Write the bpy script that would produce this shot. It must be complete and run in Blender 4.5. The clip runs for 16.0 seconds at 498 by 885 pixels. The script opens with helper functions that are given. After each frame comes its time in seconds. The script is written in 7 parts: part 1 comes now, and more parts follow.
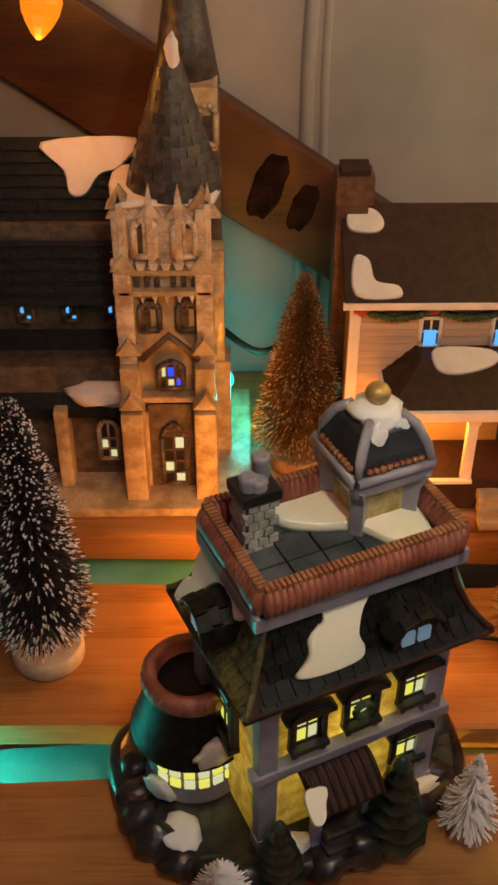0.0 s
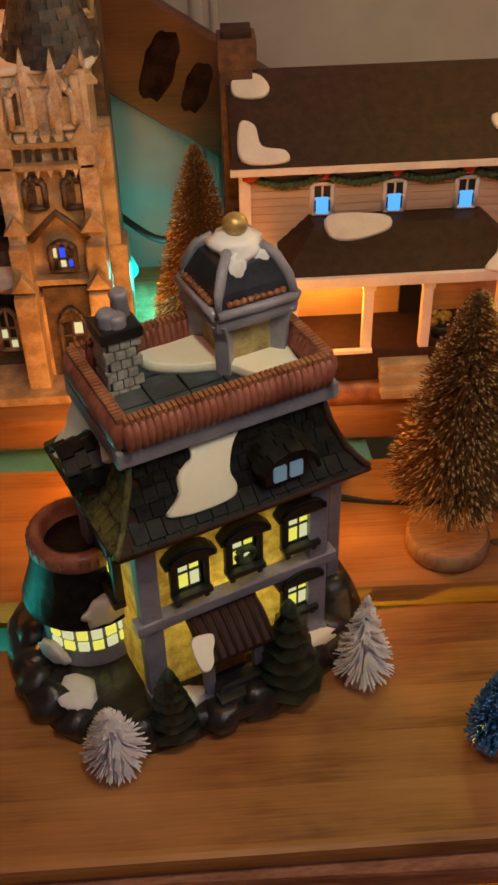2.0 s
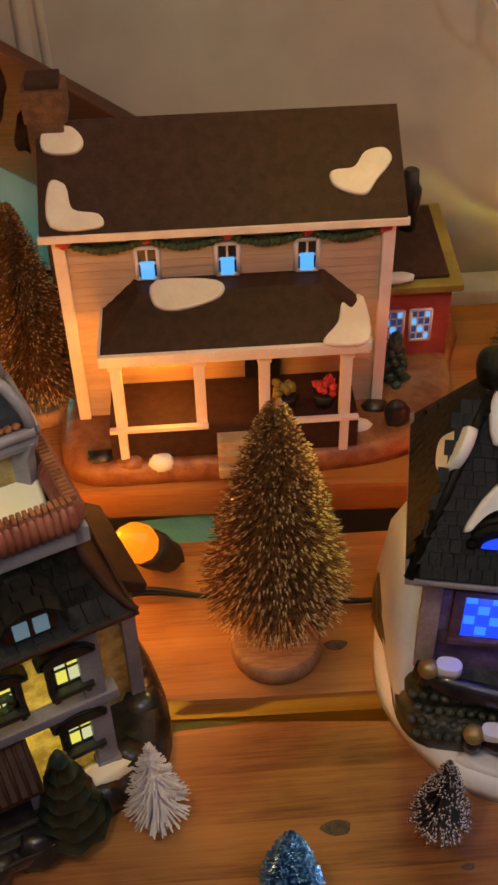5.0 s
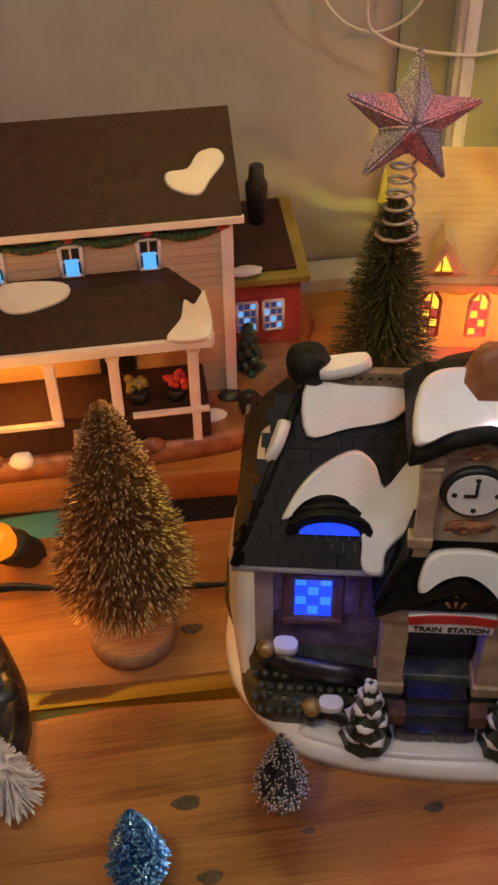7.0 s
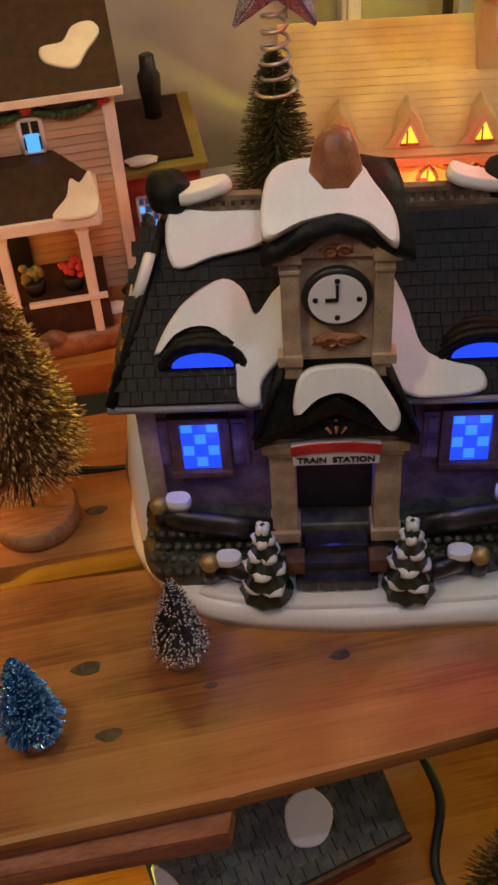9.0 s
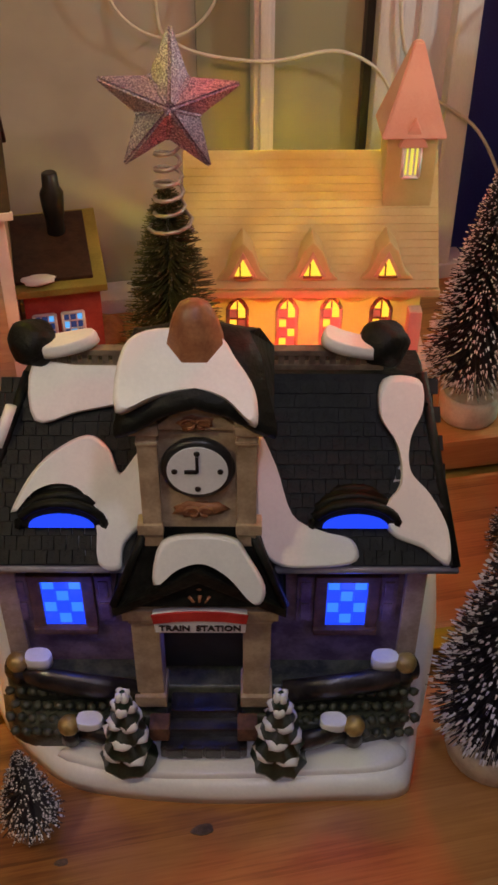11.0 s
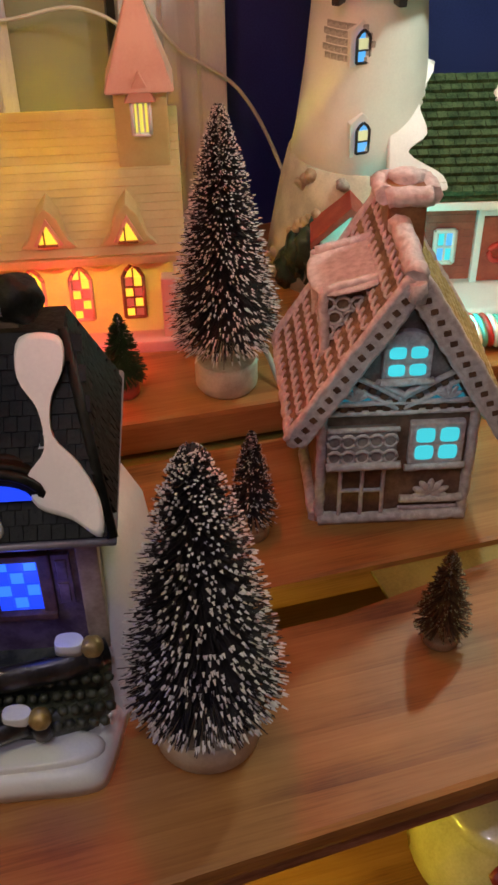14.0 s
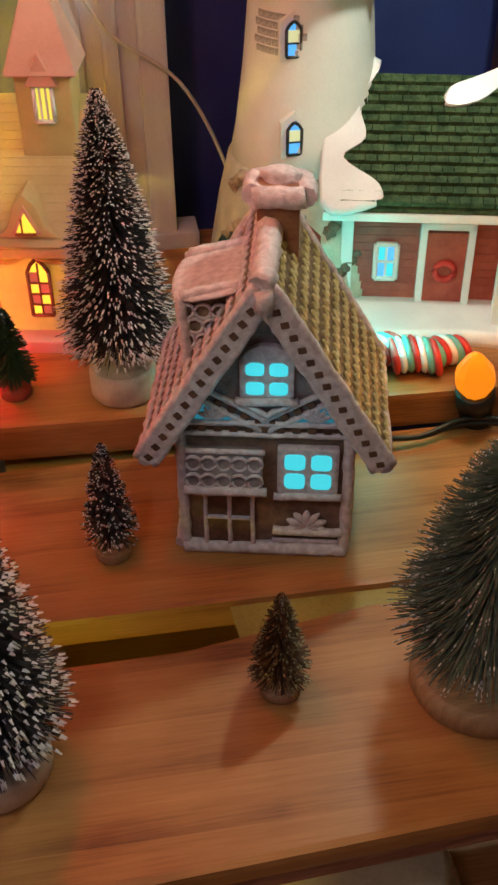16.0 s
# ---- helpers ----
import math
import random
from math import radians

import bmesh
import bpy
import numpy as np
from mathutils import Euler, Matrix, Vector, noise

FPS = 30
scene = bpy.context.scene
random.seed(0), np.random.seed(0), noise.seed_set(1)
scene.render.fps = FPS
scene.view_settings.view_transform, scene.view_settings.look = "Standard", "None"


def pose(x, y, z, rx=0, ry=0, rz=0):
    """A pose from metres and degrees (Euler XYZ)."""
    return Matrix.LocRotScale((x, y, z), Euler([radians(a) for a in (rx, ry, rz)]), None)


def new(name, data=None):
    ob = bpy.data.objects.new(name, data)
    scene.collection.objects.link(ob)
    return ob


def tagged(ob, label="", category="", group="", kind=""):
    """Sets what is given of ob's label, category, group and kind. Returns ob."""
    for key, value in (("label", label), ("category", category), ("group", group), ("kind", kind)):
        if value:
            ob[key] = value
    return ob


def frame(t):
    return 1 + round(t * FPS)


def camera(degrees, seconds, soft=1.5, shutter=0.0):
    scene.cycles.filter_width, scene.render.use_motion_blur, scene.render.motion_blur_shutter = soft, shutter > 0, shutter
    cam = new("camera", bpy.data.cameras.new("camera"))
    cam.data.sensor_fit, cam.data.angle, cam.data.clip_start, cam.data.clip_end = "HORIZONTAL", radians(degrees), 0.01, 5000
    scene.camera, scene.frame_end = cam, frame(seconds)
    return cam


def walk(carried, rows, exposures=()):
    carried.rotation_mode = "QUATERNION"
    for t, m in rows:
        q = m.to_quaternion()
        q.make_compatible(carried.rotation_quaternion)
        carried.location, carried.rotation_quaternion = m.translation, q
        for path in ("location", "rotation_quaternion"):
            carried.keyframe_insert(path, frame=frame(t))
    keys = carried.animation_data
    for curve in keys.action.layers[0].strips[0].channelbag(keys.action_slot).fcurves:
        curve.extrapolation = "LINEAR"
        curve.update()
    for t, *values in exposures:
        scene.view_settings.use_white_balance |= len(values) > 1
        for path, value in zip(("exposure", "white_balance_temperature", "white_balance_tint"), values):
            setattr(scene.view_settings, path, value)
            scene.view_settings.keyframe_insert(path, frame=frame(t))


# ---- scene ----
# seconds, eye, yaw, pitch and roll in degrees
PATH = [
    (0, 0.1152, -0.0504, 0.5376, -1.02, -36.81, 0.17),
    (0.5, 0.1138, -0.0581, 0.5587, -3.38, -37.74, 0.29),
    (1, 0.1335, -0.0552, 0.5559, -3.76, -38.52, 0.30),
    (1.5, 0.1490, -0.0685, 0.5235, -3.45, -38.85, -0.11),
    (2, 0.1660, -0.0833, 0.4888, -2.74, -39.15, -1.51),
    (2.5, 0.1967, -0.0963, 0.4742, -2.54, -39.16, -2.25),
    (3, 0.2190, -0.0936, 0.4618, -2.20, -38.97, -3.24),
    (3.2, 0.2252, -0.0908, 0.4640, -2.52, -38.80, -3.34),
    (5.3, 0.2973, 0.0156, 0.5209, -3.77, -42.69, -0.73),
    (5.5, 0.3076, 0.0145, 0.5244, -4.89, -43.19, -0.37),
    (6, 0.3197, 0.0158, 0.5223, -7.61, -42.88, 0.94),
    (6.5, 0.3372, 0.0105, 0.5274, -7.34, -43.05, 0.13),
    (7, 0.3368, -0.0070, 0.5361, -7.71, -43.06, -1.06),
    (7.5, 0.3358, -0.0268, 0.5089, -8.35, -43.19, -2.05),
    (8, 0.3471, -0.0450, 0.4918, -7.99, -43.16, -3.08),
    (8.5, 0.3641, -0.0673, 0.4628, -7.51, -42.71, -4.63),
    (9, 0.3849, -0.0653, 0.4613, -8.11, -42.45, -4.54),
    (9.2, 0.3953, -0.0599, 0.4577, -9.21, -42.50, -4.03),
    (11.3, 0.4473, -0.0248, 0.4925, -11.97, -38.66, 0.20),
    (11.5, 0.4590, -0.0342, 0.5089, -12.07, -38.63, -0.24),
    (12, 0.4771, -0.0330, 0.4974, -14.51, -38.46, -0.09),
    (12.5, 0.5000, -0.0356, 0.4986, -16.54, -38.36, 0.18),
    (13, 0.5291, -0.0175, 0.4723, -15.57, -38.76, -0.60),
    (13.5, 0.5558, -0.0088, 0.4445, -15.25, -39.19, -0.95),
    (14, 0.5684, -0.0372, 0.4414, -15.56, -39.01, -0.88),
    (14.5, 0.6164, -0.0832, 0.4756, -13.56, -39.02, -1.66),
    (15, 0.6521, -0.1046, 0.4749, -11.20, -38.92, -1.36),
    (15.5, 0.6780, -0.0437, 0.4258, -10.21, -38.85, -0.50),
    (16, 0.7007, -0.0259, 0.4104, -9.04, -38.15, -0.63),
]
cam = camera(27.0, 16.0, soft=2.8)


def carried_pose(x, y, z, yaw, pitch, roll):
    return pose(x, y, z, 0, 0, yaw) @ pose(0, 0, 0, 90 + pitch, 0, 0) @ pose(0, 0, 0, 0, 0, roll)


walk(cam, [(t, carried_pose(*p)) for t, *p in PATH], [(0, 0.0), (5.5, 0.0), (9.2, 0.05), (11.5, -0.15), (13, -0.24), (14.5, 0.0), (16, 0.0)])

# ---- room light ----
world = bpy.data.worlds.new("world")
scene.world = world
world.use_nodes = True
world.node_tree.nodes["Background"].inputs[0].default_value = (0.5, 0.42, 0.36, 1)
world.node_tree.nodes["Background"].inputs[1].default_value = 0.008
scene.view_settings.exposure = 0.0


def lamp(name, kind, place, watts, colour, size=0.012):
    data = bpy.data.lights.new(name, kind)
    data.energy, data.color = watts, colour
    if kind == "AREA":
        data.shape, data.size = "DISK", size
    else:
        data.shadow_soft_size = size
    ob = new(name, data)
    ob.location = place
    return ob


# unseen fill lamp added before the shelf for general brightness
lamp("room_fill", "POINT", (0.35, -0.55, 1.25), 5.6, (0.92, 0.86, 1.12), 0.10)
AMBER, TEAL, RED, YELLOW, GREEN, BLUE = (1, 0.36, 0.04), (0.03, 0.9, 0.75), (1, 0.05, 0.05), (1, 0.72, 0.05), (0.1, 1, 0.35), (0.08, 0.12, 1)


# ---- materials ----
def base_material(name):
    m = bpy.data.materials.new(name)
    m.use_nodes = True
    return m, m.node_tree.nodes, m.node_tree.links, m.node_tree.nodes["Principled BSDF"]


def paint(name, a, b, scale=60, rough=0.5, bump=0.15, metal=0.0, fine=600, coat=0.0, spec=0.5, stretch=(1, 1, 1), lit=0.0):
    """Two mottled tones with fine grain and relief; lit is the share of light that passes through thin glazed ware."""
    m, n, l, p = base_material(name)
    tc = n.new("ShaderNodeTexCoord")
    mp = n.new("ShaderNodeMapping")
    mp.inputs["Scale"].default_value = stretch
    l.new(tc.outputs["Object"], mp.inputs[0])
    t1, t2 = n.new("ShaderNodeTexNoise"), n.new("ShaderNodeTexNoise")
    t1.inputs["Scale"].default_value, t1.inputs["Detail"].default_value = scale, 5
    t2.inputs["Scale"].default_value, t2.inputs["Detail"].default_value = fine, 3
    l.new(mp.outputs[0], t1.inputs["Vector"]), l.new(mp.outputs[0], t2.inputs["Vector"])
    ramp = n.new("ShaderNodeValToRGB")
    ramp.color_ramp.elements[0].position, ramp.color_ramp.elements[1].position = 0.36, 0.66
    ramp.color_ramp.elements[0].color, ramp.color_ramp.elements[1].color = (*a, 1), (*b, 1)
    add = n.new("ShaderNodeMath")
    add.operation = "MULTIPLY_ADD"
    add.inputs[1].default_value = 0.35
    l.new(t2.outputs[0], add.inputs[0])
    sub = n.new("ShaderNodeMath")
    sub.operation = "SUBTRACT"
    sub.inputs[1].default_value = 0.175
    l.new(t1.outputs[0], sub.inputs[0]), l.new(sub.outputs[0], add.inputs[2])
    l.new(add.outputs[0], ramp.inputs[0]), l.new(ramp.outputs[0], p.inputs["Base Color"])
    bp = n.new("ShaderNodeBump")
    bp.inputs["Strength"].default_value, bp.inputs["Distance"].default_value = bump, 0.001
    l.new(add.outputs[0], bp.inputs["Height"]), l.new(bp.outputs[0], p.inputs["Normal"])
    p.inputs["Roughness"].default_value, p.inputs["Metallic"].default_value = rough, metal
    p.inputs["Coat Weight"].default_value, p.inputs["Specular IOR Level"].default_value = coat, spec
    if lit:
        tr, mix = n.new("ShaderNodeBsdfTranslucent"), n.new("ShaderNodeMixShader")
        l.new(ramp.outputs[0], tr.inputs[0])
        mix.inputs[0].default_value = lit
        out = n["Material Output"]
        l.new(p.outputs[0], mix.inputs[1]), l.new(tr.outputs[0], mix.inputs[2]), l.new(mix.outputs[0], out.inputs[0])
    return m


def glow(name, colour, strength):
    m, n, l, p = base_material(name)
    p.inputs["Base Color"].default_value = (*[c * 0.3 for c in colour], 1)
    p.inputs["Emission Color"].default_value, p.inputs["Emission Strength"].default_value = (*colour, 1), strength
    p.inputs["Roughness"].default_value = 0.3
    return m


def wood(name, dark, mid, light, rough=0.42):
    """Planed pine: wandering growth bands along x, fine pores, blotched stain."""
    m, n, l, p = base_material(name)
    tc = n.new("ShaderNodeTexCoord")

    def mapped(scale):
        mp = n.new("ShaderNodeMapping")
        mp.inputs["Scale"].default_value = scale
        l.new(tc.outputs["Object"], mp.inputs[0])
        return mp.outputs[0]

    def noise_tex(vec, scale, detail, dist=0.0):
        t = n.new("ShaderNodeTexNoise")
        t.inputs["Scale"].default_value, t.inputs["Detail"].default_value, t.inputs["Distortion"].default_value = scale, detail, dist
        l.new(vec, t.inputs["Vector"])
        return t.outputs[0]

    def madd(x, k, y):
        q = n.new("ShaderNodeMath")
        q.operation = "MULTIPLY_ADD"
        q.inputs[1].default_value = k
        l.new(x, q.inputs[0])
        if isinstance(y, float):
            q.inputs[2].default_value = y
        else:
            l.new(y, q.inputs[2])
        return q.outputs[0]

    wave = n.new("ShaderNodeTexWave")
    wave.wave_type, wave.bands_direction, wave.wave_profile = "BANDS", "Y", "SAW"
    wave.inputs["Scale"].default_value, wave.inputs["Distortion"].default_value = 10, 8
    wave.inputs["Detail"].default_value, wave.inputs["Detail Scale"].default_value = 1.5, 0.22
    l.new(mapped((0.14, 1, 1)), wave.inputs["Vector"])
    broad = noise_tex(mapped((1, 5, 5)), 5, 4, 0.8)
    pores = noise_tex(mapped((1, 26, 26)), 34, 4)
    stain = noise_tex(tc.outputs["Object"], 14, 5)
    tone = madd(stain, 0.55, madd(pores, 0.36, madd(broad, 0.50, madd(wave.outputs[0], 0.11, -0.29))))
    ramp = n.new("ShaderNodeValToRGB")
    e = ramp.color_ramp.elements
    e[0].position, e[1].position = 0.22, 0.78
    e[0].color, e[1].color = (*dark, 1), (*light, 1)
    k = e.new(0.46)
    k.color = (*mid, 1)
    l.new(tone, ramp.inputs[0]), l.new(ramp.outputs[0], p.inputs["Base Color"])
    bp = n.new("ShaderNodeBump")
    bp.inputs["Strength"].default_value, bp.inputs["Distance"].default_value = 0.16, 0.001
    l.new(tone, bp.inputs["Height"]), l.new(bp.outputs[0], p.inputs["Normal"])
    p.inputs["Roughness"].default_value = rough
    l.new(madd(stain, 0.3, rough - 0.15), p.inputs["Roughness"])
    return m


def glitter(name, dark, light, cell=900, metal=0.75):
    """Loose flakes, each with its own tilt and tone."""
    m, n, l, p = base_material(name)
    tc, vo = n.new("ShaderNodeTexCoord"), n.new("ShaderNodeTexVoronoi")
    vo.inputs["Scale"].default_value = cell
    l.new(tc.outputs["Object"], vo.inputs["Vector"])
    sep, ramp = n.new("ShaderNodeSeparateColor"), n.new("ShaderNodeValToRGB")
    l.new(vo.outputs["Color"], sep.inputs[0]), l.new(sep.outputs[0], ramp.inputs[0])
    ramp.color_ramp.elements[0].position, ramp.color_ramp.elements[1].position = 0.35, 0.95
    ramp.color_ramp.elements[0].color, ramp.color_ramp.elements[1].color = (*dark, 1), (*light, 1)
    l.new(ramp.outputs[0], p.inputs["Base Color"])
    geo, off, sc, add, nrm = n.new("ShaderNodeNewGeometry"), n.new("ShaderNodeVectorMath"), n.new("ShaderNodeVectorMath"), n.new("ShaderNodeVectorMath"), n.new("ShaderNodeVectorMath")
    off.operation, off.inputs[1].default_value = "SUBTRACT", (0.5, 0.5, 0.5)
    sc.operation, add.operation, nrm.operation = "SCALE", "ADD", "NORMALIZE"
    sc.inputs["Scale"].default_value = 0.7
    l.new(vo.outputs["Color"], off.inputs[0]), l.new(off.outputs[0], sc.inputs[0]), l.new(sc.outputs[0], add.inputs[0])
    l.new(geo.outputs["Normal"], add.inputs[1]), l.new(add.outputs[0], nrm.inputs[0]), l.new(nrm.outputs[0], p.inputs["Normal"])
    p.inputs["Roughness"].default_value, p.inputs["Metallic"].default_value = 0.28, metal
    return m


PINE = wood("pine", (0.13, 0.042, 0.012), (0.36, 0.152, 0.044), (0.52, 0.255, 0.084), 0.46)
PINE_DARK = wood("stained_pine", (0.010, 0.004, 0.002), (0.085, 0.026, 0.010), (0.19, 0.065, 0.022), 0.4)
CHAR = paint("charred_knot", (0.010, 0.004, 0.002), (0.040, 0.014, 0.007), 60, 0.9, 0.2, spec=0.05)
PINE_END = paint("sawn_edge", (0.22, 0.08, 0.04), (0.45, 0.2, 0.11), 80, 0.8, 0.8, stretch=(0.3, 1, 2))
DISC = paint("tree_base_wood", (0.30, 0.16, 0.08), (0.42, 0.25, 0.13), 90, 0.7, 0.3, stretch=(1, 6, 1))
PALE_DISC = paint("pale_base", (0.48, 0.36, 0.28), (0.62, 0.5, 0.4), 90, 0.6, 0.2)
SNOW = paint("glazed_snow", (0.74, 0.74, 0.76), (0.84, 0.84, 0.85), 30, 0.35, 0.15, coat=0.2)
# mansion snow: the yellow glow from inside is put into this cream
SNOW_LIT = paint("lit_cream_snow", (0.84, 0.83, 0.66), (0.90, 0.89, 0.74), 30, 0.4, 0.12)
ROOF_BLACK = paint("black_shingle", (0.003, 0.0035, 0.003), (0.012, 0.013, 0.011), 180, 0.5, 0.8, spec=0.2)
ROOF_BROWN = paint("brown_shingle", (0.030, 0.012, 0.008), (0.050, 0.021, 0.013), 140, 0.6, 0.4, spec=0.3)
ROOF_SLATE = paint("slate_blue", (0.03, 0.045, 0.05), (0.08, 0.10, 0.11), 60, 0.4, 0.3)
# left slope of the mansion roof, its yellow light painted into the olive
ROOF_OLIVE_LIT = paint("olive_lit_shingle", (0.03, 0.03, 0.012), (0.13, 0.12, 0.04), 150, 0.4, 0.7)
TERRA = paint("terracotta", (0.20, 0.06, 0.04), (0.34, 0.12, 0.08), 90, 0.4, 0.4, coat=0.2)
LILAC = paint("lilac_grey_trim", (0.20, 0.20, 0.25), (0.30, 0.29, 0.35), 60, 0.4, 0.2, coat=0.2)
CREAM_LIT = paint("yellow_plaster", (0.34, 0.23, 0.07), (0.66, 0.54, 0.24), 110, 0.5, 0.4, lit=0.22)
STONE_DARK = paint("dark_glazed_stone", (0.006, 0.006, 0.008), (0.035, 0.03, 0.03), 90, 0.3, 0.8, coat=0.3)
STONE_GREEN = paint("mossy_stone", (0.025, 0.03, 0.02), (0.09, 0.095, 0.06), 120, 0.4, 0.8)
STONE_TAN = paint("tan_stone", (0.32, 0.23, 0.15), (0.5, 0.38, 0.26), 80, 0.45, 0.4)
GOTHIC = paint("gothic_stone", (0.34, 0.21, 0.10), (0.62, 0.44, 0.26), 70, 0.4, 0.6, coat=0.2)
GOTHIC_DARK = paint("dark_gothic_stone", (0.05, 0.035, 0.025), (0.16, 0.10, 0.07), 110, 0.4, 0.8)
SLATE_DARK = paint("spire_slate", (0.025, 0.02, 0.02), (0.09, 0.065, 0.055), 160, 0.4, 0.9, coat=0.2)
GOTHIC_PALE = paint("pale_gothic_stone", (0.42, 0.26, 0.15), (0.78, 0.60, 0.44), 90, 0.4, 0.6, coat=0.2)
SIDING = paint("tan_clapboard", (0.46, 0.30, 0.2), (0.56, 0.39, 0.27), 60, 0.55, 0.2, stretch=(0.2, 0.2, 3))
PINK_TRIM = paint("white_trim", (0.72, 0.60, 0.55), (0.8, 0.7, 0.64), 60, 0.45, 0.15)
RED_SIDE = paint("red_boards", (0.28, 0.04, 0.03), (0.40, 0.08, 0.05), 70, 0.5, 0.3)
RED = paint("red_ribbon", (0.45, 0.02, 0.02), (0.62, 0.05, 0.04), 90, 0.5, 0.4)
GARLAND = paint("garland_green", (0.02, 0.04, 0.012), (0.06, 0.09, 0.03), 300, 0.6, 1.0)
FIR = paint("glazed_fir", (0.008, 0.025, 0.018), (0.03, 0.06, 0.04), 160, 0.3, 0.8, coat=0.3)
BLACK = paint("black_enamel", (0.01, 0.01, 0.01), (0.02, 0.02, 0.02), 60, 0.35, 0.1)
BROWN = paint("brown_glaze", (0.20, 0.07, 0.03), (0.34, 0.15, 0.07), 90, 0.4, 0.4)
GOLD_KNOB = paint("gold_knob", (0.30, 0.20, 0.07), (0.5, 0.34, 0.12), 120, 0.35, 0.3, metal=0.4)
PURPLE = paint("shadowed_brick", (0.10, 0.06, 0.09), (0.22, 0.15, 0.2), 90, 0.5, 0.5)
PORCELAIN = paint("bisque_porcelain", (0.78, 0.68, 0.36), (0.86, 0.78, 0.46), 40, 0.5, 0.15, lit=0.55)
PORCELAIN_PINK = paint("pink_porcelain", (0.75, 0.45, 0.36), (0.82, 0.55, 0.45), 40, 0.5, 0.2, lit=0.25)
LH_WHITE = paint("lighthouse_white", (0.74, 0.74, 0.70), (0.83, 0.83, 0.78), 25, 0.4, 0.1, coat=0.15)
LH_STONE = paint("pale_rubble", (0.48, 0.45, 0.36), (0.66, 0.62, 0.5), 60, 0.5, 0.5)
GREY_BRICK = paint("grey_brick", (0.25, 0.25, 0.23), (0.45, 0.44, 0.4), 150, 0.6, 0.6)
GREEN_ROOF = paint("green_shingle", (0.025, 0.055, 0.025), (0.08, 0.13, 0.06), 150, 0.65, 0.6, spec=0.2)
TEAL_DOOR = paint("teal_door", (0.02, 0.22, 0.22), (0.05, 0.32, 0.30), 90, 0.4, 0.2)
GINGER = paint("gingerbread", (0.15, 0.075, 0.05), (0.27, 0.15, 0.105), 120, 0.6, 0.7)
GINGER_DARK = paint("dark_gingerbread", (0.07, 0.03, 0.018), (0.15, 0.07, 0.04), 160, 0.6, 0.6)
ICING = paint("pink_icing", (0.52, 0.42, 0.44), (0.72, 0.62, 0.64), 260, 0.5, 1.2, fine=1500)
GB_ROOF = paint("iced_roof", (0.10, 0.055, 0.03), (0.30, 0.20, 0.12), 160, 0.5, 0.9)
# icing with the golden bulb light mixed into its colour
GB_GOLD_LIT = paint("gold_lit_icing", (0.42, 0.30, 0.12), (0.6, 0.46, 0.22), 120, 0.4, 0.6)
GB_GREEN = paint("mauve_glaze_wall", (0.16, 0.12, 0.12), (0.30, 0.24, 0.24), 90, 0.4, 0.4)
PLASTIC = paint("wall_sheet", (0.29, 0.262, 0.256), (0.38, 0.345, 0.335), 4, 0.4, 0.5, fine=30)
FRAME_WHITE = paint("window_paint", (0.44, 0.42, 0.47), (0.56, 0.54, 0.58), 12, 0.4, 0.15, stretch=(3, 3, 0.5))
NIGHT = paint("blue_wall", (0.02, 0.03, 0.15), (0.04, 0.06, 0.24), 6, 0.5, 0.1)
WIRE = paint("green_wire", (0.008, 0.012, 0.01), (0.02, 0.025, 0.02), 90, 0.45, 0.2)
WHITE_WIRE = paint("white_cord", (0.42, 0.39, 0.36), (0.5, 0.47, 0.43), 60, 0.45, 0.1)
CARD_TEAL = paint("teal_card", (0.10, 0.34, 0.32), (0.16, 0.45, 0.42), 30, 0.4, 0.1)
CARD_OLIVE = paint("olive_card", (0.22, 0.17, 0.03), (0.34, 0.27, 0.06), 30, 0.5, 0.1)
ROOM = paint("room_plaster", (0.42, 0.36, 0.31), (0.5, 0.44, 0.38), 3, 0.8, 0.2, fine=60)
POT = paint("cream_ceramic", (0.42, 0.36, 0.22), (0.58, 0.50, 0.32), 30, 0.25, 0.1, coat=0.5)
DARK_RED = paint("poinsettia_red", (0.14, 0.01, 0.015), (0.28, 0.03, 0.03), 120, 0.4, 0.4)
GLITTER = glitter("silver_lilac_glitter", (0.10, 0.08, 0.15), (0.55, 0.49, 0.66), 2600)
SILVER = paint("silver_wire", (0.4, 0.38, 0.4), (0.6, 0.58, 0.58), 200, 0.3, 0.3, metal=0.9)
WIN_BLUE, WIN_BLUE_HOT = glow("blue_pane", (0.015, 0.06, 0.9), 1.2), glow("blue_pane_bright", (0.03, 0.17, 1.0), 1.5)
WIN_CYAN, WIN_YELLOW = glow("cyan_pane", (0.10, 0.42, 0.9), 1.1), glow("yellow_pane", (0.85, 0.8, 0.12), 0.9)
WIN_NIGHT = glow("night_pane", (0.04, 0.10, 0.35), 0.3)
WIN_PALE, WIN_WARM, WIN_TEAL = glow("pale_pane", (0.75, 0.75, 0.4), 0.8), glow("warm_pane", (1.0, 0.62, 0.05), 1.4), glow("teal_pane", (0.06, 0.65, 0.75), 1.0)
GLASS_AMBER = glow("amber_bulb", (1.0, 0.26, 0.008), 0.95)


# ---- mesh helpers ----
def box(bm, c, s, m=None, bevel=0.0):
    got = bmesh.ops.create_cube(bm, size=1.0)["verts"]
    mat = Matrix.Translation(c) @ (m or Matrix()) @ Matrix.Diagonal((*s, 1))
    bmesh.ops.transform(bm, matrix=mat, verts=got)
    if bevel:
        edges = list({e for v in got for e in v.link_edges})
        bmesh.ops.bevel(bm, geom=edges, offset=bevel, segments=2, profile=0.7, affect="EDGES")
    return bm


